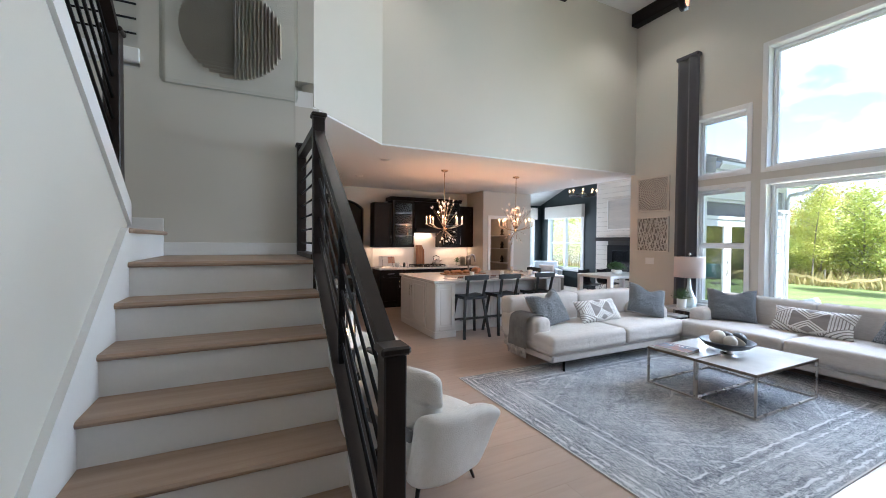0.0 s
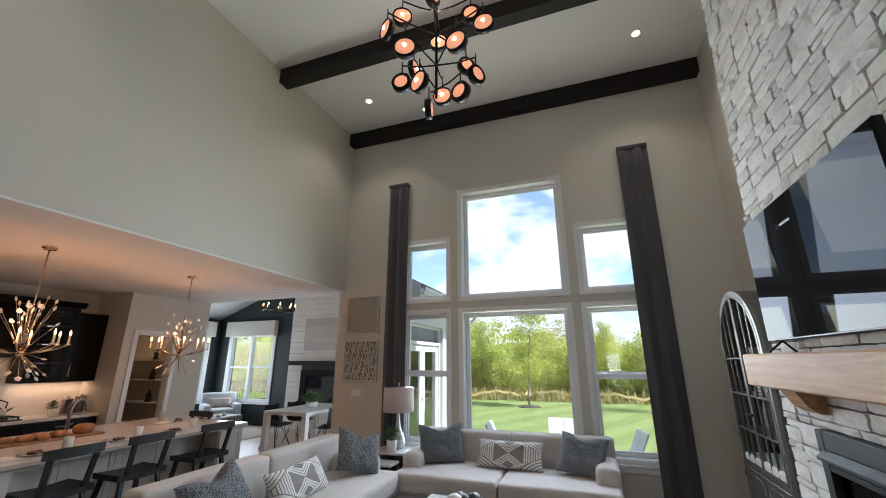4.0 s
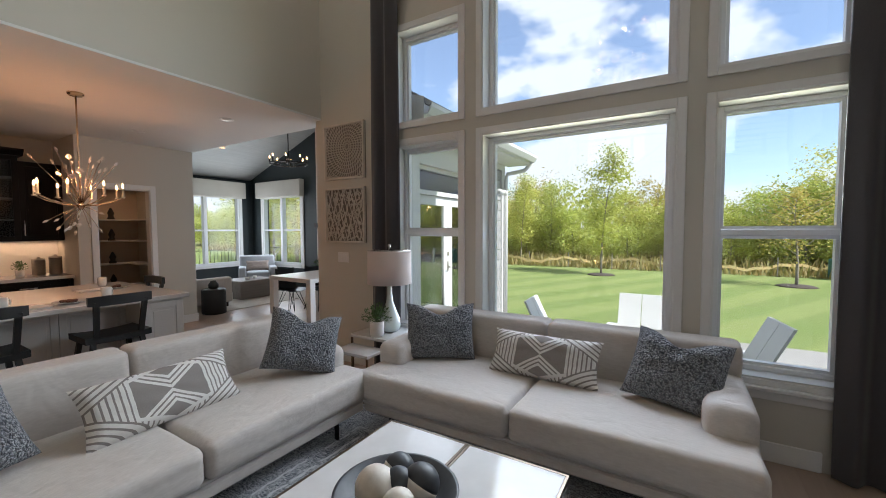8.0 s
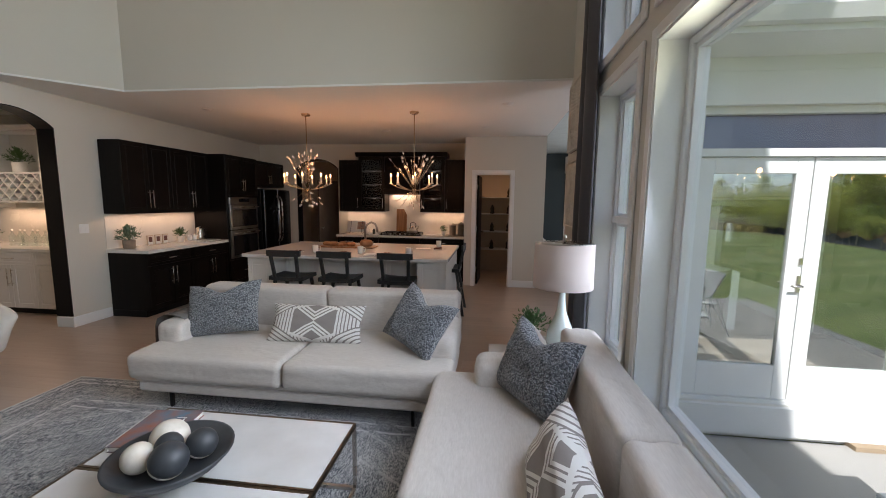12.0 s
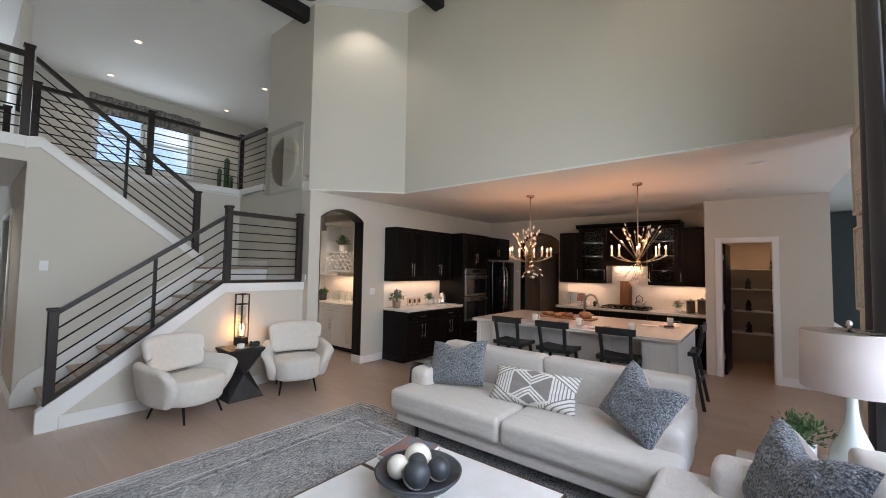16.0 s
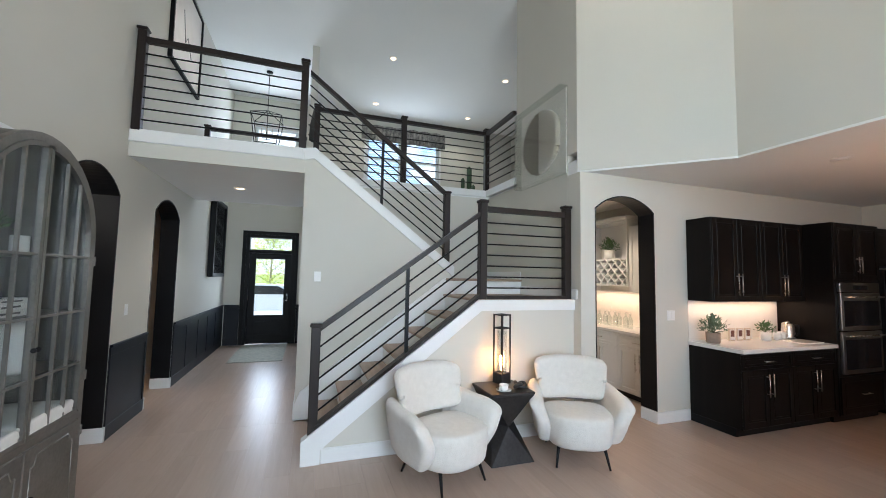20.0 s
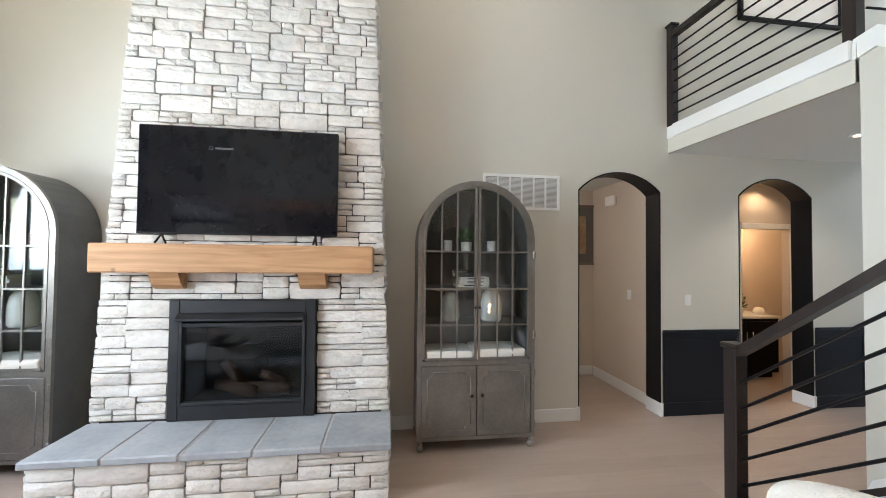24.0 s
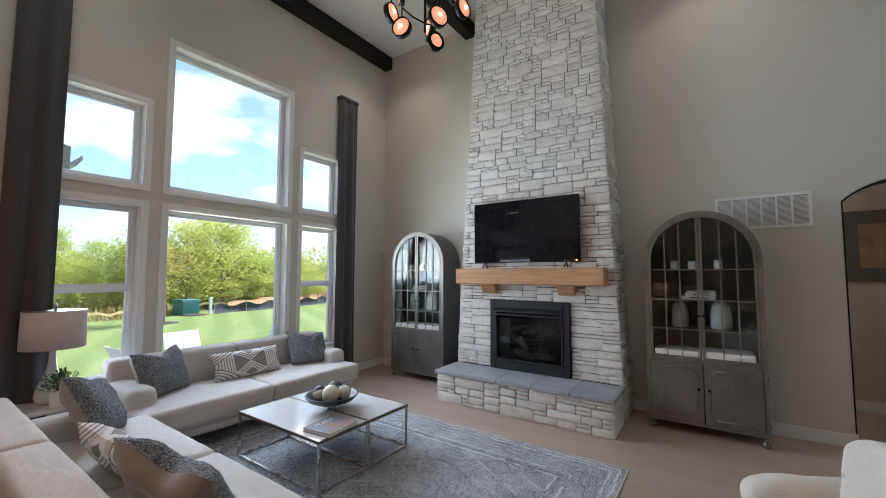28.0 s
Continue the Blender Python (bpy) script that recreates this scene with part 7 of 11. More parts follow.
def facing_x(x, y0, w):
    """Local frame of a unit whose front faces +x at x, running along y from y0."""
    return Matrix.Translation((x, y0 + 0, 0)) @ Matrix.Rotation(math.radians(90), 4, 'Z')


# left run, fronts to the room (+x); local x runs along +y
base_unit(facing_x(1.19, 5.49, 0.80), 0.80, 0.585, ESPRESSO, "espresso base cabinet with a drawer and two doors")
base_unit(facing_x(1.19, 6.29, 0.79), 0.79, 0.585, ESPRESSO, "espresso base cabinet with a drawer and two doors")
structure("counter_left", Shape().box(0.602, 5.475, 0.876, 1.235, 7.075, 0.92, 0.004), QUARTZ, "white quartz counter beside the ovens")
wall_unit(facing_x(0.91, 5.49, 0.80), 0.80, 0.305, 1.40, 2.37, ESPRESSO, "espresso wall cabinet with two doors")
wall_unit(facing_x(0.91, 6.29, 0.79), 0.79, 0.305, 1.40, 2.37, ESPRESSO, "espresso wall cabinet with two doors")
ov = carcass("oven_cabinet", facing_x(1.22, 7.085, 0.90), 0.90, 0.615, 0, 2.37, ESPRESSO, "tall espresso cabinet around the wall ovens", toe=0.09)
front(ov, "door", 0, 1.68, 0.45, 2.365, ESPRESSO, 0, ('v', 0.42, 1.86, 0.20))
front(ov, "door", 0.45, 1.68, 0.90, 2.365, ESPRESSO, 0, ('v', 0.48, 1.86, 0.20))
front(ov, "drawer", 0, 0.11, 0.90, 0.54, ESPRESSO, 0, ('h', 0.45, 0.33, 0.18))
OVENSTEEL = surface("brushed_oven_steel", (0.42, 0.41, 0.40), (0.34, 0.33, 0.32), 0.3, 1.0, scale=4, fine=200, bump=0.03)
oven = thing("double_wall_oven", 0, 0, 0, 0, "stainless steel double wall oven with bar handles", "oven")
oven.matrix_basis = facing_x(1.22, 7.085, 0.90)
part("control_panel", Shape().box(0.05, -0.028, 1.53, 0.85, -0.001, 1.645, 0.004), OVENSTEEL, oven)
part("display", Shape().box(0.30, -0.030, 1.56, 0.60, -0.028, 1.615), BLACKGLASS, oven)
for z0, z1 in ((0.57, 1.06), (1.075, 1.52)):
    dr = part("oven_door", Shape().box(0.05, -0.032, z0, 0.85, -0.001, z1, 0.004), OVENSTEEL, oven)
    part("window", Shape().box(0.10, -0.034, z0 + 0.05, 0.80, -0.032, z1 - 0.09), BLACKGLASS, dr)
    part("handle", Shape().tube([(0.08, -0.075, z1 - 0.045), (0.82, -0.075, z1 - 0.045)], 0.011, 8).tube([(0.12, -0.03, z1 - 0.045), (0.12, -0.075, z1 - 0.045)], 0.008, 6).tube([(0.78, -0.03, z1 - 0.045), (0.78, -0.075, z1 - 0.045)], 0.008, 6), NICKEL, dr)
cb = carcass("fridge_cabinet", facing_x(1.13, 7.99, 1.13), 1.13, 0.525, 1.87, 2.37, ESPRESSO, "espresso cabinet over the refrigerator")
front(cb, "door", 0, 1.875, 0.565, 2.365, ESPRESSO, 0, ('v', 0.53, 2.02, 0.18))
front(cb, "door", 0.565, 1.875, 1.13, 2.365, ESPRESSO, 0, ('v', 0.60, 2.02, 0.18))
fr = thing("refrigerator", 0, 0, 0, 0, "black stainless french-door refrigerator", "refrigerator")
fr.matrix_basis = facing_x(1.24, 8.06, 1.0)
part("case", Shape().box(0.01, 0.0, 0.02, 0.99, 0.62, 1.82, 0.004), BLACK, fr)
for a, b, z0, z1, hx in ((0.01, 0.497, 0.62, 1.81, 0.44), (0.503, 0.99, 0.62, 1.81, 0.56)):
    d_ = part("fridge_door", Shape().box(a, -0.075, z0, b, -0.004, z1, 0.012), STEEL, fr)
    part("handle", Shape().tube([(hx, -0.08, z0 + 0.12), (hx, -0.125, z0 + 0.22), (hx, -0.135, (z0 + z1) / 2), (hx, -0.125, z1 - 0.22), (hx, -0.08, z1 - 0.12)], 0.013, 8), NICKEL, d_)
d_ = part("freezer_drawer", Shape().box(0.01, -0.075, 0.05, 0.99, -0.004, 0.61, 0.012), STEEL, fr)
part("handle", Shape().tube([(0.14, -0.08, 0.52), (0.24, -0.13, 0.52), (0.76, -0.13, 0.52), (0.86, -0.08, 0.52)], 0.013, 8), NICKEL, d_)

# backsplashes
structure("backsplash", Shape().box(0.601, 5.49, 0.921, 0.606, 7.083, 1.40), TILE, "white mosaic tile backsplash")
structure("backsplash", Shape().box(2.62, 9.118, 0.921, 5.218, 9.129, 1.78), TILE, "white mosaic tile backsplash")

# back run, fronts to -y
for x0, w, dr, nd, lb in ((2.62, 0.50, True, 1, "espresso base cabinet with a drawer and one door"), (3.12, 0.36, True, 1, "narrow espresso base cabinet"), (3.48, 0.84, False, 3, "espresso base cabinet with deep drawers under the cooktop"), (4.32, 0.89, True, 2, "espresso base cabinet with a drawer and two doors")):
    base_unit(Matrix.Translation((x0, 8.52, 0)), w, 0.605, ESPRESSO, lb, dr, nd)
structure("counter_back", Shape().box(2.595, 8.485, 0.876, 5.219, 9.117, 0.92, 0.004), QUARTZ, "white quartz counter under the hood")
CGLASS = glass("smoked_cabinet_glass", (0.42, 0.42, 0.43), 0.12, 0.08)
wall_unit(Matrix.Translation((2.565, 8.80, 0)), 0.43, 0.325, 1.39, 2.44, ESPRESSO, "espresso wall cabinet with one door", 1)
wall_unit(Matrix.Translation((2.995, 8.76, 0)), 0.55, 0.365, 1.39, 2.50, ESPRESSO, "espresso glass-door wall cabinet with lit shelves", 1, CGLASS)
wall_unit(Matrix.Translation((4.285, 8.76, 0)), 0.50, 0.365, 1.39, 2.50, ESPRESSO, "espresso glass-door wall cabinet with lit shelves", -1, CGLASS)
wall_unit(Matrix.Translation((4.785, 8.80, 0)), 0.43, 0.325, 1.39, 2.44, ESPRESSO, "espresso wall cabinet with one door", -1)
hood = thing("range_hood", 3.545, 9.125, 0, 0, "espresso wooden range hood with sloped front", "range hood")
part("hood_body", Shape().prism([(0.0, 1.86), (-0.48, 1.86), (-0.30, 2.50), (0.0, 2.50)], 'x', 0.001, 0.739), ESPRESSO, hood)
part("hood_band", Shape().box(0.0, -0.50, 1.745, 0.74, 0.0, 1.86, 0.008), ESPRESSO, hood)
part("crown", Shape().prism([(0.0, 2.50), (-0.385, 2.50), (-0.44, 2.565), (-0.44, 2.585), (0.0, 2.585)], 'x', -0.60, 1.29), ESPRESSO, hood)

# light strips under the wall cabinets
def strip(x, y, z, sx, sy, watts):
    d = bpy.data.lights.new("cabinet_strip_lamp", 'AREA')
    d.shape, d.size, d.size_y, d.energy, d.color = 'RECTANGLE', sx, sy, watts, (1.0, 0.60, 0.34)
    o = new("cabinet_strip_lamp", d)
    o.location = (x, y, z)


strip(0.72, 6.28, 1.385, 0.05, 1.5, 1.6)
strip(2.97, 9.01, 1.375, 0.9, 0.05, 1.0)
strip(4.76, 9.01, 1.375, 0.85, 0.05, 1.0)
strip(3.88, 9.05, 1.735, 0.5, 0.12, 1.3)

# island
isl = thing("kitchen_island", 3.90, 6.28, 0, 0, "white panelled kitchen island with a quartz top", "kitchen island")
XL, XR, YF, YB = -1.30, 1.30, -0.42, 0.76
part("body", Shape().box(XL, YF, 0.0, XR, YB, 0.876, 0.003), CABWHITE, isl)
for a in (XL, XR - 0.36):
    p = part("corner_pier", Shape().box(a, YF - 0.32, 0.0, a + 0.36, YF + 0.001, 0.876, 0.003), CABWHITE, isl)
    front(p, "pier_panel", a + 0.012, 0.12, a + 0.348, 0.86, CABWHITE, YF - 0.32)
for q in ((XL - 0.014, YF - 0.345, XL + 0.374, YF - 0.3201), (XL - 0.014, YF - 0.3201, XL - 0.0005, YB), (XR - 0.374, YF - 0.345, XR + 0.014, YF - 0.3201)):
    part("plinth", Shape().box(q[0], q[1], 0, q[2], q[3], 0.10, 0.004), CABWHITE, isl)
for k in range(4):
    a = XL + 0.36 + k * 0.47
    front(isl, "back_panel", a, 0.10, a + 0.47, 0.86, CABWHITE, YF, rail=0.05)
for y0, y1, hy in ((-0.40, 0.17, 0.13), (0.18, 0.75, 0.22)):
    s = Shape().box(XL - 0.02, y0, 0.11, XL - 0.001, y1, 0.86, 0.002)
    dd = part("end_door", s, CABWHITE, isl)
    part("door_moulding", Shape().box(XL - 0.026, y0 + 0.06, 0.17, XL - 0.02, y0 + 0.075, 0.80).box(XL - 0.026, y1 - 0.075, 0.17, XL - 0.02, y1 - 0.06, 0.80).box(XL - 0.026, y0 + 0.075, 0.785, XL - 0.02, y1 - 0.075, 0.80).box(XL - 0.026, y0 + 0.075, 0.17, XL - 0.02, y1 - 0.075, 0.185), CABWHITE, dd)
    part("handle", Shape().tube([(XL - 0.055, hy, 0.57), (XL - 0.055, hy, 0.77)], 0.006, 8), NICKEL, dd, "brushed nickel bar handle")
part("countertop", Shape().box(XL - 0.04, -0.80, 0.877, XR + 0.03, YB + 0.03, 0.92, 0.005), QUARTZ, isl, "white quartz top")

# stools
def stool(x, y, rz):
    """Back towards local -y."""
    t = thing("counter_stool", x, y, 0, rz, "black wooden counter stool with a curved back rail", "stool", "island stools")
    sv, sf = [], []
    for q in range(2):
        for k in range(9):
            u = k / 4 - 1
            dish = 0.016 * u * u
            for yy in (-0.175, 0.195):
                sv.append((u * 0.225, yy, (0.655 if q else 0.612) + dish * (1 if q else 0.6)))
    for k in range(8):
        i = 2 * k
        sf += [(18 + i, 20 + i, 21 + i, 19 + i), (i, 1 + i, 3 + i, 2 + i), (i, 2 + i, 20 + i, 18 + i), (1 + i, 19 + i, 21 + i, 3 + i)]
    sf += [(0, 18, 19, 1), (16, 17, 35, 34)]
    part("seat", Shape().add(sv, sf), DARKWOOD, t)

    def strut(name, a, b, w, d):
        """A squared bar between two points."""
        v = [(p[0] + i * w / 2, p[1] + j * d / 2, p[2]) for p in (a, b) for i in (-1, 1) for j in (-1, 1)]
        part(name, Shape().add(v, [(0, 1, 3, 2), (4, 6, 7, 5), (0, 4, 5, 1), (2, 3, 7, 6), (0, 2, 6, 4), (1, 5, 7, 3)]), DARKWOOD, t)
    for sx in (-1, 1):
        strut("leg", (sx * 0.235, -0.235, 0.0), (sx * 0.165, -0.13, 0.625), 0.034, 0.036)
        strut("leg", (sx * 0.235, 0.245, 0.0), (sx * 0.165, 0.15, 0.625), 0.034, 0.036)
        strut("back_post", (sx * 0.150, -0.155, 0.63), (sx * 0.165, -0.225, 0.955), 0.036, 0.030)
        strut("side_stretcher", (sx * 0.207, -0.19, 0.27), (sx * 0.207, 0.20, 0.271), 0.022, 0.030)
    v, f = [], []
    n = 12
    for k in range(n + 1):
        u = 2 * k / n - 1
        cy = -0.236 + 0.022 * u * u
        for dy, dz in ((-0.015, -0.040), (0.015, -0.040), (0.015, 0.040), (-0.015, 0.040)):
            v.append((u * 0.215, cy + dy, 0.965 + dz * (1 - 0.12 * u ** 4)))
    for k in range(n):
        for q in range(4):
            f.append((k * 4 + q, k * 4 + (q + 1) % 4, k * 4 + 4 + (q + 1) % 4, k * 4 + 4 + q))
    f += [(0, 3, 2, 1), (n * 4, n * 4 + 1, n * 4 + 2, n * 4 + 3)]
    part("back_rail", Shape().add(v, f), DARKWOOD, t)
    part("footrest", Shape().box(-0.21, 0.198, 0.215, 0.21, 0.222, 0.25), DARKWOOD, t)
    part("footrest", Shape().box(-0.20, -0.198, 0.30, 0.20, -0.176, 0.332), DARKWOOD, t)
    return t


for sx in (3.23, 3.87, 4.62):
    stool(sx, 5.52, 0)
stool(5.13, 6.48, 90)

# kitchen chandeliers
PETAL = surface("pale_shell_petal", (0.86, 0.80, 0.74), (0.78, 0.70, 0.63), 0.5, scale=20, bump=0.1)
CANDLE = surface("ivory_candle_sleeve", (0.70, 0.62, 0.50), rough=0.6)
FLAMEBULB = glow("lit_candle_bulb", (1.0, 0.56, 0.22), 5.0)
CHROME = surface("champagne_brass", (0.66, 0.53, 0.38), (0.54, 0.42, 0.29), 0.26, 1.0, fine=90, bump=0.02)


def bud_chandelier(x, y, seed):
    t = thing("bud_chandelier", x, y, LOW, 0, "champagne silver chandelier with candle lights and petal buds", "chandelier", "kitchen chandeliers")
    part("canopy", Shape().lathe([(0.001, -0.028), (0.05, -0.027), (0.062, -0.015), (0.062, 0)], n=24), CHROME, t)
    part("stem", Shape().tube([(0, 0, -0.02), (0, 0, -1.045)], 0.007, 8), CHROME, t)
    H = -1.05
    part("hub", Shape().ball(0, 0, H, 0.032, 10), CHROME, t)
    r = random.Random(seed)
    for i in range(8):
        a = 2 * math.pi * i / 8 + 0.25
        c, s_ = math.cos(a), math.sin(a)
        L = 0.318
        arm = part("arm", Shape().tube([(c * 0.02, s_ * 0.02, H), (c * L * 0.4, s_ * L * 0.4, H + 0.012), (c * L * 0.75, s_ * L * 0.75, H + 0.045), (c * (L + 0.02), s_ * (L + 0.02), H + 0.095)], 0.006, 6), CHROME, t)
        cx, cy, cz = c * L, s_ * L, H + 0.085
        part("candle_sleeve", Shape().lathe([(0.020, 0.0), (0.022, 0.006), (0.010, 0.010), (0.0095, 0.092), (0.001, 0.093)], cx, cy, cz, 10), CANDLE, arm)
        part("candle_bulb", Shape().lathe([(0.005, 0.092), (0.011, 0.108), (0.008, 0.128), (0.001, 0.145)], cx, cy, cz, 8), FLAMEBULB, arm)
    for i in range(34):
        up = i < 22
        a = r.uniform(0, 6.283)
        el = r.uniform(0.85, 1.5) if up else r.uniform(-1.25, -0.25)
        L = r.uniform(0.30, 0.53) if up else r.uniform(0.17, 0.27)
        d = Vector((math.cos(a) * math.cos(el), math.sin(a) * math.cos(el), math.sin(el)))
        e = Vector((0, 0, H)) + d * L
        w = part("bud_stem", Shape().tube([Vector((0, 0, H)), Vector((0, 0, H)) + d * L * 0.55 + Vector((0, 0, 0.008)), e], 0.0028, 5), CHROME, t)
        up_ = Vector((0, 0, 1)) if abs(d.z) < 0.9 else Vector((1, 0, 0))
        sd = d.cross(up_).normalized()
        th = sd.cross(d)
        q = 0.027
        part("bud", Shape().add([e - d * 0.006, e + d * 0.014 + sd * q, e + d * 0.042 + sd * q * 0.55, e + d * 0.048 - sd * q * 0.3, e + d * 0.016 - sd * q, e + d * 0.02 + th * 0.013, e + d * 0.02 - th * 0.010],
                               [(0, 1, 5), (1, 2, 5), (2, 3, 5), (3, 4, 5), (4, 0, 5), (1, 0, 6), (2, 1, 6), (3, 2, 6), (4, 3, 6), (0, 4, 6)]), PETAL, w)
    for da in (0.8, 3.9):
        bulb(x + 0.30 * math.cos(da), y + 0.30 * math.sin(da), LOW - 0.79, 3.4, (1.0, 0.43, 0.17), 0.03)


bud_chandelier(3.11, 6.25, 3)
bud_chandelier(4.665, 6.23, 8)

# things on the island
CT = 0.9205
fc = thing("kitchen_faucet", 3.83, 6.62, CT, -75, "tall brushed nickel gooseneck faucet", "faucet")
part("spout", Shape().tube([(0, 0, 0), (0, 0, 0.26), (0.0, 0.03, 0.33), (0, 0.09, 0.365), (0, 0.15, 0.34), (0, 0.175, 0.28), (0, 0.178, 0.22)], 0.017, 10), surface("satin_steel", (0.36, 0.34, 0.32), (0.28, 0.265, 0.25), 0.3, 1.0, fine=120, bump=0.02), fc)
part("base_ring", Shape().lathe([(0.028, 0), (0.026, 0.012), (0.016, 0.02)], n=16), NICKEL, fc)
part("lever", Shape().tube([(0.014, 0, 0.09), (0.06, 0, 0.12)], 0.006, 6), NICKEL, fc)
PLATEDARK = surface("brown_snack", (0.16, 0.07, 0.04), (0.08, 0.03, 0.02), 0.6, scale=40, bump=0.4)
BREAD = surface("crusty_bread", (0.42, 0.22, 0.10), (0.26, 0.11, 0.05), 0.8, scale=12, fine=60, bump=0.5)


def place_setting(x, y, rz):
    t = thing("snack_plate", x, y, CT, rz, "white plate of dark snacks on the island", "plate", "island plates")
    part("plate", Shape().lathe([(0.06, 0), (0.065, 0.004), (0.115, 0.014), (0.117, 0.018), (0.062, 0.008), (0.001, 0.007)], n=28), CERAMIC, t)
    r = random.Random(int(x * 100))
    for i in range(9):
        part("snack", Shape().soft(r.uniform(-0.05, 0.05), r.uniform(-0.05, 0.05), 0.019, 0.035, 0.03, 0.022, 4, 3), PLATEDARK, t)
    nk = thing("napkin", x - 0.22, y - 0.02, CT, rz + 5, "folded white napkin beside a plate", "napkin", "island napkins")
    part("cloth", Shape().soft(0, 0, 0.005, 0.15, 0.21, 0.010, 5, 8), PAPER, nk)


for px, mx in ((3.17, 3.42), (3.80, 4.04), (4.42, 4.68)):
    place_setting(px, 5.72, 0)
    mug(mx, 5.78, CT, 30)
place_setting(4.98, 6.45, 90)
mug(4.95, 6.72, CT, 80)
tr = thing("bread_board", 3.62, 6.45, CT, 0, "wooden board with loaves of bread on the island", "serving board")
part("board", Shape().box(-0.42, -0.14, 0, 0.42, 0.14, 0.018, 0.005), WOODBOARD, tr)
for i, (bx_, by_, bw2, bd2, bh2) in enumerate(((-0.34, 0.02, 0.11, 0.09, 0.055), (-0.22, -0.03, 0.13, 0.09, 0.06), (-0.09, 0.03, 0.12, 0.09, 0.06), (0.05, -0.02, 0.13, 0.10, 0.06), (0.28, 0.0, 0.18, 0.15, 0.095), (-0.10, -0.085, 0.10, 0.08, 0.05))):
    lf = thing("bread_loaf", 3.62 + bx_, 6.45 + by_, CT + 0.018, i * 11 - 15, "crusty brown bread loaf on the board", "bread", "bread loaves")
    part("crust", Shape().soft(0, 0, bh2 / 2, bw2, bd2, bh2, 8, 2.4, 0.1, i, 0.06), BREAD, lf)

# things on the back counter
cbk = thing("cookbook_stand", 2.90, 8.81, CT, 0, "open cookbook with a food photo on a wire stand", "book")
part("page", Shape().box(-0.20, -0.006, 0.03, -0.005, 0, 0.27).turned(pose(0, 0, 0, -18)), PAPER, cbk)
part("page", Shape().box(0.005, -0.006, 0.03, 0.20, 0, 0.27).turned(pose(0, 0, 0, -18)), PAPER, cbk)
part("photo", Shape().box(0.02, -0.008, 0.09, 0.185, -0.0062, 0.25).turned(pose(0, 0, 0, -18)), surface("food_photo", (0.48, 0.20, 0.12), (0.55, 0.42, 0.34), 0.4, scale=18, fine=40, bump=0), cbk, "printed photo of a dish")
for sx in (-1, 1):
    part("wire_stand", Shape().tube([(sx * 0.15, -0.03, 0.0), (sx * 0.12, -0.01, 0.03), (sx * 0.12, 0.07, 0.25), (sx * 0.12, 0.12, 0.0)], 0.004, 5), BLACK, cbk)
ck = thing("gas_cooktop", 3.91, 8.78, CT, 0, "black gas cooktop with cast iron grates", "cooktop")
part("plate", Shape().box(-0.42, -0.24, 0, 0.42, 0.24, 0.014, 0.004), STEEL, ck)
for gx in (-0.27, 0.0, 0.27):
    g_ = Shape()
    for yy in (-0.20, 0.0, 0.20):
        g_.box(gx - 0.125, yy - 0.008, 0.036, gx + 0.125, yy + 0.008, 0.05)
    for xx in (-0.12, 0.0, 0.12):
        g_.box(gx + xx - 0.008, -0.20, 0.036, gx + xx + 0.008, 0.20, 0.05).box(gx + xx - 0.008, -0.2, 0.014, gx + xx + 0.008, -0.185, 0.036).box(gx + xx - 0.008, 0.185, 0.014, gx + xx + 0.008, 0.2, 0.036)
    part("grate", g_, BLACK, ck)
for k in range(5):
    part("knob", Shape().lathe([(0.018, 0.014), (0.016, 0.04), (0.001, 0.041)], -0.2 + k * 0.1, -0.215, 0, 12), NICKEL, ck)
kt = thing("kettle", 4.14, 8.76, CT + 0.05, -30, "polished steel kettle on the cooktop", "kettle")
part("kettle_body", Shape().lathe([(0.085, 0), (0.10, 0.01), (0.098, 0.05), (0.07, 0.105), (0.03, 0.125), (0.012, 0.14), (0.012, 0.15), (0.001, 0.152)], n=24), NICKEL, kt)
part("spout", Shape().tube([(0.075, 0, 0.06), (0.13, 0, 0.10), (0.15, 0, 0.125)], [0.02, 0.014, 0.010], 8), NICKEL, kt)
part("handle", Shape().tube([(-0.07, 0, 0.10), (-0.075, 0, 0.18), (0.0, 0, 0.215), (0.075, 0, 0.18), (0.07, 0, 0.10)], 0.008, 7), BLACK, kt)
br_ = thing("cutting_board", 3.83, 9.03, CT, 0, "tall walnut cutting board leaning on the tile", "cutting board")
part("board", Shape().prism([(-0.11, 0), (0.11, 0), (0.11, 0.40), (0.05, 0.52), (-0.11, 0.52)], 'y', -0.012, 0.012).turned(pose(0, 0, 0, -5)), WOODBOARD, br_)
for cx_, ch_ in ((4.95, 0.235), (5.12, 0.26)):
    cn = thing("canister", cx_, 8.85, CT, 0, "hammered metal kitchen canister with lid", "canister", "kitchen canisters")
    part("canister_body", Shape().lathe([(0.065, 0), (0.068, 0.01), (0.068, ch_ - 0.03), (0.064, ch_ - 0.03)], n=24), ZINC, cn)
    part("lid", Shape().lathe([(0.070, ch_ - 0.03), (0.070, ch_ - 0.012), (0.02, ch_ - 0.005), (0.014, ch_ + 0.012), (0.001, ch_ + 0.015)], n=20), NICKEL, cn)
potted(4.76, 8.81, CT, 0.045, 0.085, 0.09, 0.12, "small leafy herb in a white pot", n=110, size=0.032, seed=31)
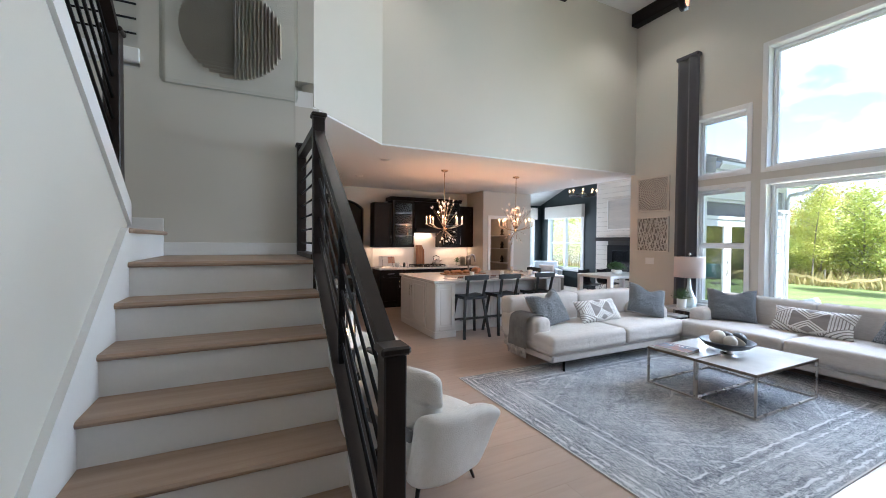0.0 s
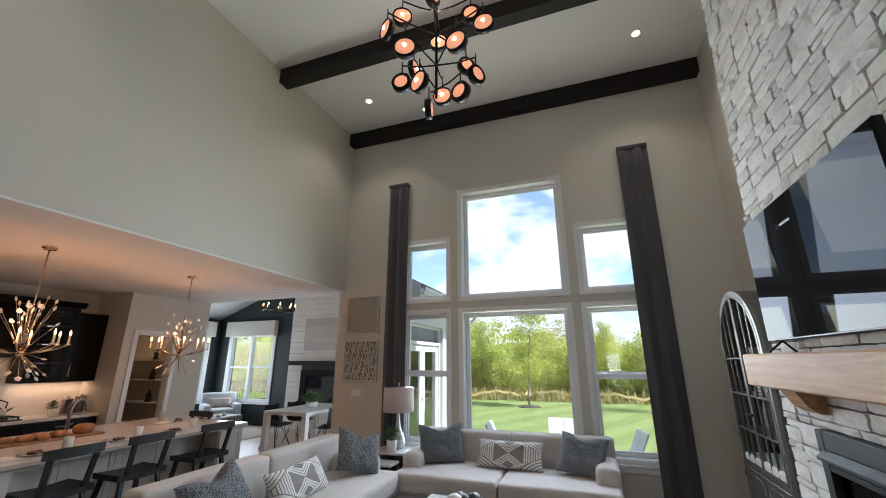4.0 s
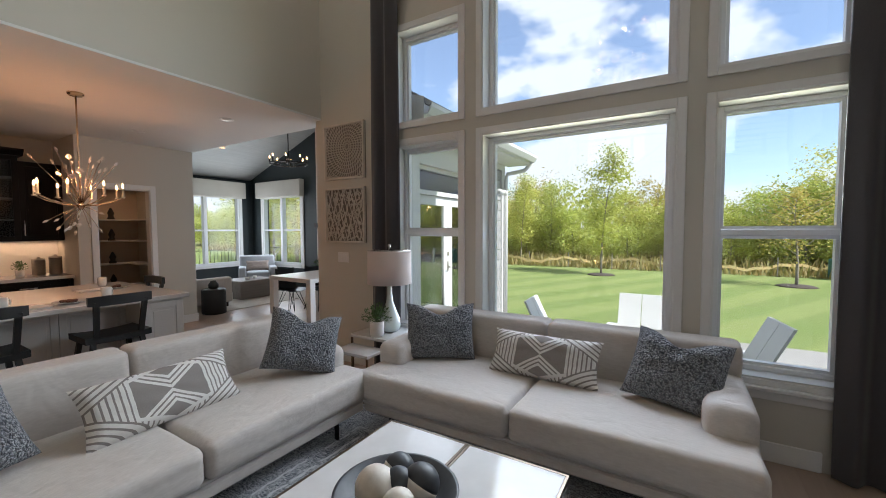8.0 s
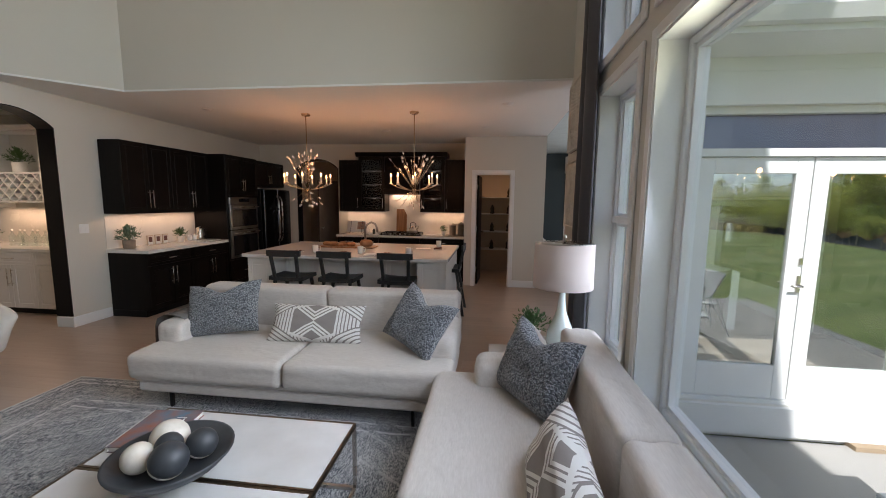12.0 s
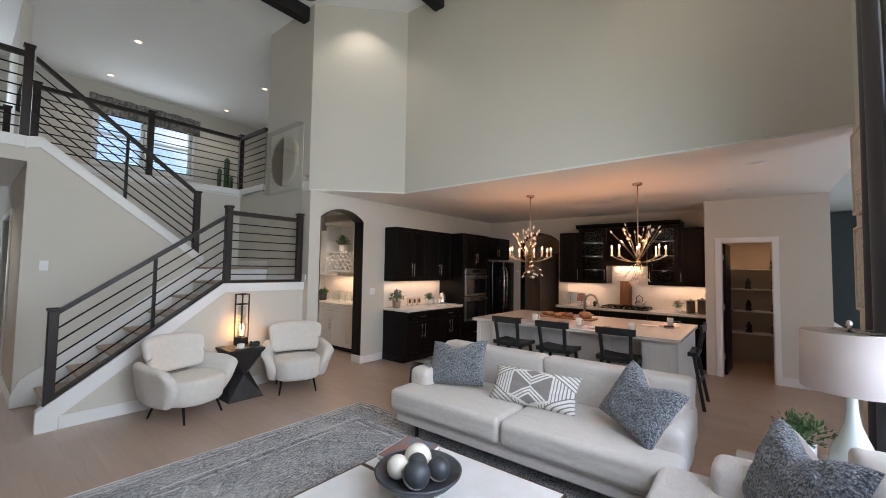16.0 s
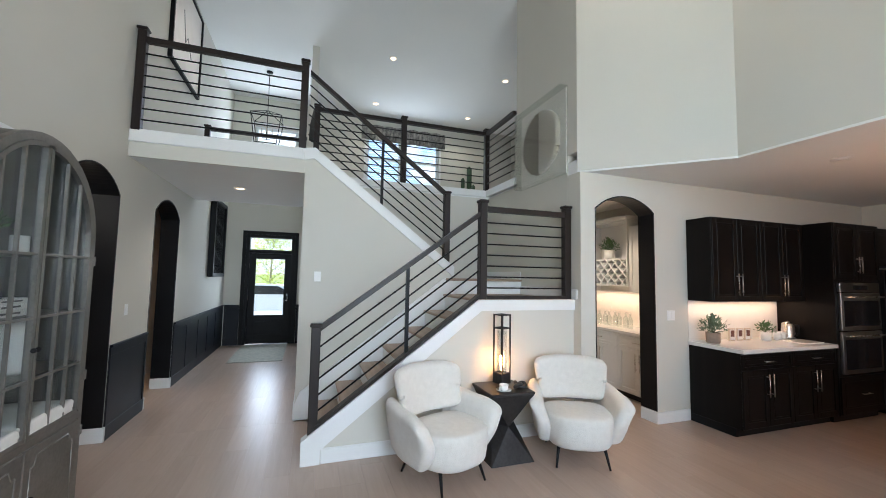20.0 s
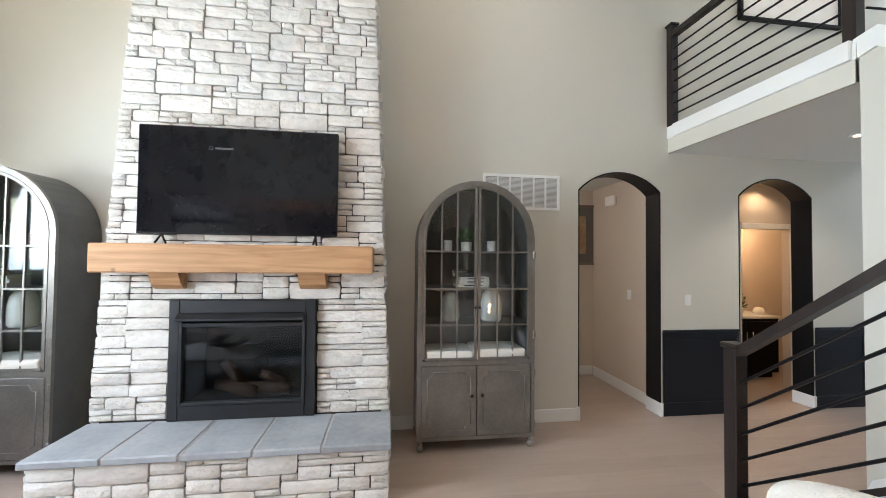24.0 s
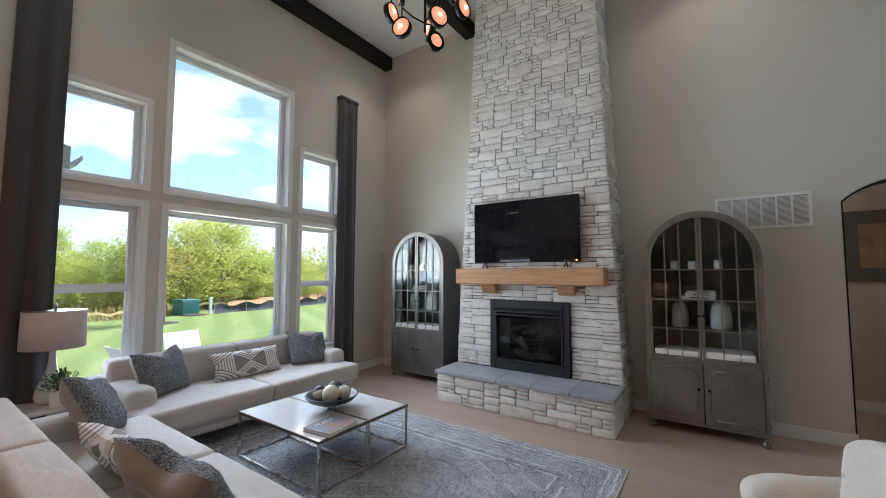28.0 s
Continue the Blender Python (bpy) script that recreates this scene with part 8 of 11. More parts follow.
for jx, jm in ((3.30, BLACKGLAZE), (3.40, CERAMIC)):
    sj = thing("spice_jar", jx, 8.78, CT, 0, "small ceramic salt jar by the cooktop", "jar", "spice jars")
    part("jar_body", Shape().lathe([(0.026, 0), (0.030, 0.01), (0.030, 0.075), (0.02, 0.09), (0.02, 0.105), (0.001, 0.108)], n=16), jm, sj)
cw = thing("ceramic_crock", 3.14, 8.80, CT, 0, "white ceramic crock on the counter", "jar")
part("crock_body", Shape().lathe([(0.05, 0), (0.055, 0.01), (0.055, 0.10), (0.05, 0.10), (0.05, 0.02), (0.001, 0.02)], n=20), CERAMIC, cw)

# things on the left counter
TERR = surface("weathered_clay_pot", (0.36, 0.28, 0.22), (0.26, 0.20, 0.16), 0.85, scale=9, fine=50, bump=0.3)
potted(0.80, 5.63, CT, 0.075, 0.12, 0.16, 0.20, "leafy sage plant in a clay pot", SAGE, TERR, n=220, size=0.05, seed=41)
for k in range(3):
    sgn = thing("small_frame_sign", 0.74, 6.02 + 0.135 * k, CT, 90, "small framed recipe card on the counter", "sign", "recipe card signs")
    part("frame", Shape().box(-0.05, -0.012, 0, 0.05, 0.006, 0.15, 0.003), plank_wood("cream_frame_wood", (0.62, 0.52, 0.42), (0.50, 0.40, 0.30), False, 2), sgn)
    part("card", Shape().box(-0.038, -0.0135, 0.014, 0.038, -0.0122, 0.136), PAPER, sgn)
    part("print", Shape().box(-0.030, -0.0145, 0.05, 0.030, -0.0136, 0.125), surface("dark_red_print", (0.20, 0.08, 0.06), (0.10, 0.04, 0.03), 0.6, scale=60, bump=0), sgn)
potted(0.80, 6.53, CT, 0.055, 0.10, 0.10, 0.13, "bright green plant in a white pot", n=150, size=0.04, seed=47)
for k, yy in enumerate((6.70, 6.79)):
    mug(0.82, yy, CT, 40 * k, label="white ceramic mug on the counter", group="counter mugs")
ek = thing("electric_kettle", 0.80, 6.95, CT, 0, "steel and black electric kettle", "kettle")
part("jug", Shape().lathe([(0.075, 0.015), (0.075, 0.03), (0.060, 0.19), (0.055, 0.20), (0.02, 0.215), (0.001, 0.22)], n=24), NICKEL, ek)
part("base", Shape().lathe([(0.08, 0), (0.08, 0.015), (0.001, 0.016)], n=20), BLACK, ek)
part("handle", Shape().tube([(0.05, 0, 0.19), (0.115, 0, 0.18), (0.12, 0, 0.09), (0.07, 0, 0.05)], 0.010, 7), BLACK, ek)
bcd = thing("bread_tray", 0.98, 6.83, CT, 0, "white plate with a small dish on the counter", "plate")
part("tray", Shape().box(-0.16, -0.18, 0, 0.16, 0.18, 0.012, 0.005), CERAMIC, bcd)

# pantry with shelves behind its open door
cs = Shape()
for a in ((5.355, 8.278, 0, 5.43, 8.299, 2.20), (6.07, 8.278, 0, 6.145, 8.299, 2.20), (5.43, 8.278, 2.13, 6.07, 8.299, 2.20)):
    cs.box(*a, 0.004)
cs.box(5.43, 8.3, 0, 5.442, 8.42, 2.13).box(6.058, 8.3, 0, 6.07, 8.42, 2.13).box(5.442, 8.3, 2.118, 6.058, 8.42, 2.13)
structure("door_casing", cs, TRIM, "white casing of the pantry doorway")
dp = thing("pantry_door", 5.45, 8.43, 0, 86, "dark panelled pantry door standing open inward", "door")
part("leaf", Shape().box(0, -0.035, 0.01, 0.60, 0, 2.11, 0.004), ESPRESSO, dp)
part("knob", Shape().ball(0.55, -0.07, 1.0, 0.024, 10).tube([(0.55, -0.03, 1.0), (0.55, -0.06, 1.0)], 0.01, 8), NICKEL, dp)
for hz in (0.25, 1.05, 1.85):
    part("hinge", Shape().box(-0.012, -0.012, hz, 0.01, 0.012, hz + 0.09), NICKEL, dp)
for z in (0.55, 0.95, 1.35, 1.72):
    structure("pantry_shelf", Shape().box(5.36, 9.72, z - 0.02, 6.575, 10.075, z), TRIM, "white pantry shelf")
    structure("pantry_shelf", Shape().box(6.30, 8.50, z - 0.02, 6.575, 9.72, z), TRIM, "white pantry shelf")
k = 0
for z in (0.55, 0.95, 1.35, 1.72):
    for px, py in ((5.75, 9.86), (6.12, 9.90), (6.42, 9.2), (6.42, 8.75)):
        k += 1
        if k % 5 == 3:
            continue
        bn = thing("bookend_statue", px, py, z, 20 * k, "small black abstract figure on a pantry shelf", "statue", "black pantry figures")
        bn.name = "black_figurine"
        r_ = random.Random(k)
        part("figure", Shape().lathe([(0.05, 0), (0.055, 0.02), (0.035, 0.06), (0.05, 0.11), (0.03, 0.16), (0.012, 0.20), (0.001, 0.205)], n=10), BLACKGLAZE, bn)
structure("baseboard", Shape().box(6.145, 8.285, 0, 6.70, 8.299, BB, 0.004), TRIM, "white baseboard by the pantry")
structure("baseboard", Shape().box(6.701, 8.285, 0, 6.716, 10.2, BB, 0.004), TRIM, "white baseboard by the pantry")

# dark room beyond the kitchen arch
structure("wall_mudroom", Shape().box(0.9, 10.9, 0, 3.4, 11.0, 2.6).box(0.8, 9.33, 0, 0.9, 10.9, 2.6).box(3.4, 9.33, 0, 3.5, 10.9, 2.6), TAN, "tan walls of the mud room")
structure("ceiling_mudroom", Shape().box(0.8, 9.33, 2.6, 3.5, 11.0, 2.7), CEILING, "white ceiling of the mud room")
structure("floor_mudroom", Shape().box(0.8, 9.5, -0.2, 3.5, 11.0, -0.001), OAK, "oak floor of the mud room")
db = thing("panel_door", 2.30, 9.75, 0, 60, "dark brown panelled door standing ajar", "door")
part("leaf", Shape().box(-0.72, -0.02, 0.01, 0, 0.02, 2.05, 0.004), surface("dark_taupe_door_paint", (0.10, 0.08, 0.065), (0.13, 0.105, 0.085), 0.45), db)
part("knob", Shape().ball(-0.66, -0.06, 1.0, 0.026, 10).tube([(-0.66, -0.01, 1.0), (-0.66, -0.05, 1.0)], 0.01, 8), NICKEL, db)

# butler pantry behind the arch; fronts to -y
for x0 in (-1.85, -1.11, -0.37):
    base_unit(Matrix.Translation((x0, 5.36, 0)), 0.74, 0.585, CABWHITE, "white base cabinet with a drawer and two doors", True, 2, "white pantry cabinets")
structure("counter_butler", Shape().box(-1.88, 5.33, 0.876, 0.378, 5.948, 0.92, 0.004), QUARTZ, "white quartz counter in the butler pantry")
structure("backsplash", Shape().box(-1.88, 5.942, 0.921, 0.378, 5.949, 1.45), TILE, "white tile backsplash")
hutch = thing("wine_hutch", -0.90, 5.60, 1.53, 0, "white wall hutch with an open shelf and wine lattice", "cabinet")
W2 = 0.46
part("side", Shape().box(-W2, 0, 0, -W2 + 0.02, 0.34, 1.0), CABWHITE, hutch)
part("side", Shape().box(W2 - 0.02, 0, 0, W2, 0.34, 1.0), CABWHITE, hutch)
part("back", Shape().box(-W2 + 0.02, 0.325, 0, W2 - 0.02, 0.34, 1.0), CABWHITE, hutch)
for z in (0.0, 0.40, 0.98):
    part("shelf", Shape().box(-W2 + 0.02, 0, z, W2 - 0.02, 0.325, z + 0.02), CABWHITE, hutch)
part("crown", Shape().box(-W2 - 0.03, -0.03, 1.0, W2 + 0.03, 0.34, 1.06, 0.01), CABWHITE, hutch)
for k in range(-3, 6):
    for sg in (-1, 1):
        x0 = -W2 + 0.02 + k * 0.15
        pts = []
        a0, a1 = (x0, 0.02), (x0 + 0.38, 0.40)
        if sg < 0:
            a0, a1 = (x0, 0.40), (x0 + 0.38, 0.02)
        lo, hi = -W2 + 0.02, W2 - 0.02
        u0, u1 = max(0, (lo - a0[0]) / 0.38), min(1, (hi - a0[0]) / 0.38)
        if u1 - u0 < 0.05:
            continue
        p0 = (a0[0] + 0.38 * u0, a0[1] + (a1[1] - a0[1]) * u0)
        p1 = (a0[0] + 0.38 * u1, a0[1] + (a1[1] - a0[1]) * u1)
        nx_, nz_ = (p1[1] - p0[1]), -(p1[0] - p0[0])
        q = math.hypot(nx_, nz_) or 1
        nx_, nz_ = nx_ / q * 0.008, nz_ / q * 0.008
        part("lattice_slat", Shape().prism([(p0[0] + nx_, p0[1] + nz_), (p1[0] + nx_, p1[1] + nz_), (p1[0] - nx_, p1[1] - nz_), (p0[0] - nx_, p0[1] - nz_)], 'y', 0.01 + 0.004 * sg, 0.30), CABWHITE, hutch)
BOTTLE = surface("dark_wine_bottle_glass", (0.015, 0.02, 0.012), (0.03, 0.012, 0.012), 0.12, bump=0)
for k in range(5):
    for j in range(2):
        wb = thing("wine_bottle", -0.90 - 0.33 + k * 0.15 + 0.075 * j, 5.66, 1.53 + 0.12 + 0.095 * j, 0, "dark wine bottle lying in the lattice", "bottle", "wine bottles")
        wb.matrix_basis = wb.matrix_basis @ pose(0, 0, 0, -90, 0, 0)
        part("glass", Shape().lathe([(0.014, -0.02), (0.014, 0.06), (0.036, 0.11), (0.036, 0.24), (0.001, 0.24)], n=12), BOTTLE, wb)
potted(-0.95, 5.74, 1.95, 0.085, 0.15, 0.16, 0.20, "green plant in a white pot on the hutch shelf", n=170, size=0.05, seed=51)
wall_unit(Matrix.Translation((-1.84, 5.64, 0)), 0.46, 0.30, 1.45, 2.42, CABWHITE, "white wall cabinet in the butler pantry", 1, None, "white pantry cabinets")
wall_unit(Matrix.Translation((-0.43, 5.64, 0)), 0.45, 0.30, 1.45, 2.42, CABWHITE, "white wall cabinet in the butler pantry", 1, None, "white pantry cabinets")
for k in range(7):
    gb = thing("glass_bottle", -0.42 - k * 0.105, 5.62 + 0.02 * (k % 2), CT, 0, "clear swing-top glass bottle on the pantry counter", "bottle", "clear bottles")
    part("glass", Shape().lathe([(0.036, 0), (0.038, 0.01), (0.038, 0.13), (0.014, 0.18), (0.014, 0.21)], n=14), glass("clear_bottle_glass", (0.86, 0.90, 0.89), gloss=0.12), gb)
    part("stopper", Shape().lathe([(0.012, 0.21), (0.016, 0.222), (0.001, 0.235)], n=10), CERAMIC, gb)
potted(-1.42, 5.60, CT, 0.08, 0.14, 0.12, 0.10, "short green grass in a dark pot", LEAF, BLACKGLAZE, n=160, size=0.06, seed=55)
strip(-0.9, 5.80, 1.44, 1.2, 0.05, 2)

# ---- sunroom and dining wing, seen through the wide opening ----
def double_window(name, label, m, w, h):
    """Two double-hung sashes side by side; local x along the wall, front towards -y, foot at z = 0."""
    t = tagged(new(name), label, "window", "", "structure")
    t.matrix_basis = m
    fr = Shape()
    for a, b in ((-w / 2, -w / 2 + 0.05), (-0.045, 0.045), (w / 2 - 0.05, w / 2)):
        fr.box(a, -0.02, 0, b, 0.10, h, 0.004)
    fr.box(-w / 2 + 0.05, -0.02, h - 0.05, -0.045, 0.10, h).box(0.045, -0.02, h - 0.05, w / 2 - 0.05, 0.10, h)
    fr.box(-w / 2 + 0.05, -0.02, 0, -0.045, 0.10, 0.05).box(0.045, -0.02, 0, w / 2 - 0.05, 0.10, 0.05)
    part("window_frame", fr, VINYL, t)
    for a, b in ((-w / 2 + 0.05, -0.045), (0.045, w / 2 - 0.05)):
        part("meeting_rail", Shape().box(a, 0.0, h / 2 - 0.022, b, 0.08, h / 2 + 0.022, 0.003), VINYL, t)
        for z0, z1 in ((0.05, h / 2 - 0.022), (h / 2 + 0.022, h - 0.05)):
            p_ = part("pane", Shape().box(a, 0.05, z0, b, 0.055, z1), PANE, t)
            p_.visible_shadow = False
    cs_ = Shape()
    f_ = 0.08
    cs_.box(-w / 2 - f_, -0.03, -f_, -w / 2, -0.002, h + f_, 0.004).box(w / 2, -0.03, -f_, w / 2 + f_, -0.002, h + f_, 0.004)
    cs_.box(-w / 2, -0.03, h, w / 2, -0.002, h + f_, 0.004).box(-w / 2, -0.045, -f_, w / 2, -0.002, 0, 0.004)
    part("casing", cs_, TRIM, t)
    return t


double_window("window_7", "white double window in the dark green wall", Matrix.Translation((8.65, NORTH, 0.62)), 1.80, 1.80)
double_window("window_8", "white double window in the dark green gable wall", Matrix.Translation((WINGE, 10.41, 0.62)) @ Matrix.Rotation(math.radians(-90), 4, 'Z'), 1.58, 1.80)
VAL = surface("cream_linen_valance", (0.60, 0.57, 0.51), (0.54, 0.51, 0.45), 0.9, scale=3, fine=300, bump=0.2)
for m, w in ((Matrix.Translation((8.65, NORTH - 0.06, 2.38)), 2.04), (Matrix.Translation((WINGE - 0.06, 10.41, 2.38)) @ Matrix.Rotation(math.radians(-90), 4, 'Z'), 1.82)):
    vl = thing("window_valance", 0, 0, 0, 0, "cream linen box valance over the window", "valance", "sunroom valances")
    vl.matrix_basis = m
    part("valance_box", Shape().box(-w / 2, -0.10, 0, w / 2, 0.05, 0.43, 0.012), VAL, vl)
SHIP = surface("white_shiplap_paint", (0.74, 0.72, 0.68), (0.68, 0.66, 0.62), 0.5, scale=2, fine=50, bump=0.05, spread=0.1)
sf = thing("shiplap_fireplace", 9.80, 7.55, 0, 0, "white shiplap fireplace with a dark mantel", "fireplace")
# core takes the same dark colour as painted shade in the board gaps
part("core", Shape().box(0.02, -1.33, 0, 0.40, 1.33, 4.15), JOINT_SHADE, sf)
z = 0.0
while z < 4.1:
    z1 = min(z + 0.145, 4.12)
    if z1 <= 0.46 or z >= 1.46:
        part("shiplap_board", Shape().box(0.0, -1.35, z + 0.003, 0.02, 1.35, z1 - 0.002, 0.002), SHIP, sf)
    else:
        part("shiplap_board", Shape().box(0.0, 0.90, z + 0.003, 0.02, 1.35, z1 - 0.002, 0.002), SHIP, sf)
        part("shiplap_board", Shape().box(0.0, -1.35, z + 0.003, 0.02, -0.90, z1 - 0.002, 0.002), SHIP, sf)
    z += 0.145
part("firebox", Shape().box(-0.02, -0.90, 0.46, 0.02, -0.72, 1.46).box(-0.02, 0.72, 0.46, 0.02, 0.90, 1.46).box(-0.02, -0.72, 1.30, 0.02, 0.72, 1.46).box(-0.02, -0.72, 0.46, 0.02, 0.72, 0.60), BLACK, sf)
part("fire_glass", Shape().box(0.005, -0.72, 0.60, 0.018, 0.72, 1.30), BLACKGLASS, sf)
part("mantel", Shape().box(-0.20, -1.22, 1.58, 0.0, 1.22, 1.69, 0.006), NEWEL, sf, "dark wood mantel")
pc = thing("landscape_painting", 9.795, 7.80, 1.93, 0, "pale grey abstract landscape painting", "painting")
part("canvas", Shape().box(-0.03, -0.62, 0.02, -0.006, 0.62, 0.88), surface("misty_landscape_paint", (0.56, 0.54, 0.51), (0.40, 0.40, 0.40), 0.8, scale=1.6, fine=14, stretch=(1, 0.4, 3)), pc)
part("frame", Shape().box(-0.04, -0.65, 0, -0.002, -0.62, 0.90).box(-0.04, 0.62, 0, -0.002, 0.65, 0.90).box(-0.04, -0.62, 0, -0.002, 0.62, 0.02).box(-0.04, -0.62, 0.88, -0.002, 0.62, 0.90), TRIM, pc)
wt = thing("dining_table", 8.10, 6.70, 0, 0, "white lacquered parsons dining table", "dining table")
part("tabletop", Shape().box(-0.80, -0.50, 0.70, 0.80, 0.50, 0.765, 0.004), TRIM, wt)
for sx in (-1, 1):
    for sy in (-1, 1):
        part("leg", Shape().box(sx * 0.80, sy * 0.50, 0, sx * 0.70, sy * 0.40, 0.70, 0.004), TRIM, wt)


def wire_chair(x, y, rz):
    t = thing("dining_chair", x, y, 0, rz, "black shell dining chair on thin wire legs", "chair", "dining chairs")
    s = Shape()
    v, f = [], []
    for j in range(9):
        for i in range(9):
            u, w = 2 * i / 8 - 1, j / 8
            yy = -0.22 + 0.40 * min(1, w * 1.6) + 0.05 * max(0, w - 0.6)
            zz = 0.45 + 0.03 * u * u + (0.0 if w < 0.55 else (w - 0.55) * 0.80)
            v.append((u * 0.23 * (1 - 0.15 * w), yy - 0.03 * u * u * (w > 0.5), zz))
    m_ = len(v)
    v += [(a, b, c - 0.012) for a, b, c in v]
    for j in range(8):
        for i in range(8):
            a = j * 9 + i
            f += [(a, a + 1, a + 10, a + 9), (m_ + a, m_ + a + 9, m_ + a + 10, m_ + a + 1)]
    part("shell", s.add(v, f, True), BLACK, t)
    for sx in (-1, 1):
        for sy in (-1, 1):
            part("leg", Shape().tube([(sx * 0.10, sy * 0.08, 0.45), (sx * 0.22, sy * 0.20, 0)], 0.006, 5), BLACK, t)
            part("leg", Shape().tube([(sx * 0.02, sy * 0.08, 0.45), (sx * 0.22, sy * 0.20, 0)], 0.005, 5), BLACK, t)


for x, y, rz in ((7.80, 7.30, 0), (8.45, 7.30, 0), (7.80, 6.10, 180), (8.45, 6.10, 180)):
    wire_chair(x, y, rz)
potted(8.15, 6.75, 0.765, 0.12, 0.10, 0.24, 0.17, "low white bowl of trailing greenery on the table", n=240, size=0.07, seed=61)


def block_seat(name, x, y, rz, w, d, mat, label, cat, hb=0.78, seats=1):
    """Front towards local -y."""
    t = thing(name, x, y, 0, rz, label, cat)
    part("base", Shape().box(-w / 2, -d / 2, 0.10, w / 2, d / 2, 0.30, 0.03), mat, t)
    for k in range(seats):
        cw_ = (w - 0.34) / seats
        part("seat_cushion", Shape().soft(-w / 2 + 0.17 + cw_ * (k + 0.5), -0.06, 0.385, cw_ * 0.99, d - 0.20, 0.19, 8, 6, 0.15), mat, t)
    part("backrest", Shape().soft(0, d / 2 - 0.10, (hb + 0.25) / 2, w - 0.04, 0.22, hb - 0.25, 10, 6), mat, t)
    for sx in (-1, 1):
        part("arm", Shape().soft(sx * (w / 2 - 0.085), 0, 0.42, 0.17, d - 0.02, 0.36, 8, 6), mat, t)
    for sx in (-1, 1):
        for sy in (-1, 1):
            part("leg", Shape().tube([(sx * (w / 2 - 0.08), sy * (d / 2 - 0.08), 0.11), (sx * (w / 2 - 0.08), sy * (d / 2 - 0.08), 0)], 0.02, 8), NEWEL, t)
    return t


GREYBLUE = surface("pale_grey_blue_linen", (0.40, 0.42, 0.44), (0.33, 0.35, 0.37), 0.92, fine=350, bump=0.3)
block_seat("lounge_chair", 9.38, 10.66, -32, 0.88, 0.88, GREYBLUE, "pale grey-blue lounge chair with a lumbar pillow", "armchair", 0.86)
lpw = thing("lumbar_pillow", 9.32, 10.78, 0.47, 0, "taupe lumbar pillow on the lounge chair", "pillow")
part("cover", pillow_shape(0.55, 0.28, 0.14, rough=0.004), TAUPE, lpw)
lpw.matrix_basis = pose(9.41, 10.71, 0.47, 0, 0, -32) @ pose(0, 0, 0, -18, 0, 0)
block_seat("sofa", 7.28, 10.05, -90 + 180, 2.1, 0.92, LINEN, "cream sofa in the sunroom seen from its end", "sofa", 0.76, 2)
bt = thing("drum_table", 7.17, 8.66, 0, 0, "round black drum side table", "side table")
part("drum", Shape().lathe([(0.19, 0), (0.20, 0.01), (0.20, 0.44), (0.19, 0.45), (0.001, 0.45)], n=28), BLACKGLAZE, bt)
bvs = thing("black_vase", 7.17, 8.66, 0.45, 0, "squat black vase on the drum table", "vase")
part("vase_body", Shape().lathe([(0.06, 0), (0.085, 0.03), (0.085, 0.09), (0.05, 0.13), (0.05, 0.15), (0.04, 0.15), (0.04, 0.1)], n=20), BLACKGLAZE, bvs)
ot = thing("storage_ottoman", 8.58, 9.80, 0.012, 0, "grey wooden block coffee table", "coffee table")
part("block", Shape().box(-0.42, -0.36, 0, 0.42, 0.36, 0.40, 0.015), surface("grey_oak_veneer", (0.22, 0.20, 0.18), (0.16, 0.145, 0.13), 0.55, scale=2, fine=30, stretch=(0.5, 8, 8)), ot)
for k, (mx_, my_) in enumerate(((8.45, 9.65), (8.7, 9.75))):
    mug(mx_, my_, 0.412, 40 * k, True, "white cup and saucer on the grey coffee table", "sunroom cups")
srug = thing("sunroom_rug", 8.4, 9.85, 0, 0, "cream woven rug with a short fringe", "rug")
part("weave", Shape().box(-1.45, -1.25, 0.001, 1.45, 1.25, 0.011, 0.004), surface("cream_wool_weave", (0.56, 0.52, 0.46), (0.46, 0.42, 0.37), 0.95, scale=8, fine=160, bump=0.5), srug)
bc = thing("black_ring_chandelier", 8.54, 8.26, 4.18, 0, "black iron ring chandelier with candle bulbs", "chandelier")
part("canopy", Shape().lathe([(0.001, -0.03), (0.06, -0.028), (0.065, 0.06)], n=16), BLACK, bc)
part("chain", Shape().tube([(0, 0, 0.0), (0, 0, -1.28)], 0.010, 6), BLACK, bc)
part("ring", Shape().tube([(0.36 * math.cos(a * math.pi / 16), 0.36 * math.sin(a * math.pi / 16), -1.30) for a in range(33)], 0.014, 7, caps=False), BLACK, bc)
for i in range(8):
    a = math.pi * i / 4
    c, s_ = math.cos(a), math.sin(a)
    part("arm", Shape().tube([(0, 0, -1.18), (c * 0.18, s_ * 0.18, -1.33), (c * 0.36, s_ * 0.36, -1.30)], 0.009, 6), BLACK, bc)
    part("candle_sleeve", Shape().lathe([(0.014, -1.30), (0.012, -1.20), (0.001, -1.20)], c * 0.36, s_ * 0.36, 0, 8), BLACK, bc)
    part("candle_bulb", Shape().lathe([(0.006, -1.20), (0.014, -1.18), (0.009, -1.155), (0.001, -1.135)], c * 0.36, s_ * 0.36, 0, 8), FLAMEBULB, bc)
bulb(8.54, 8.26, 2.95, 6, (1.0, 0.62, 0.34), 0.04)
downlight(8.4, 10.4, 3.42)

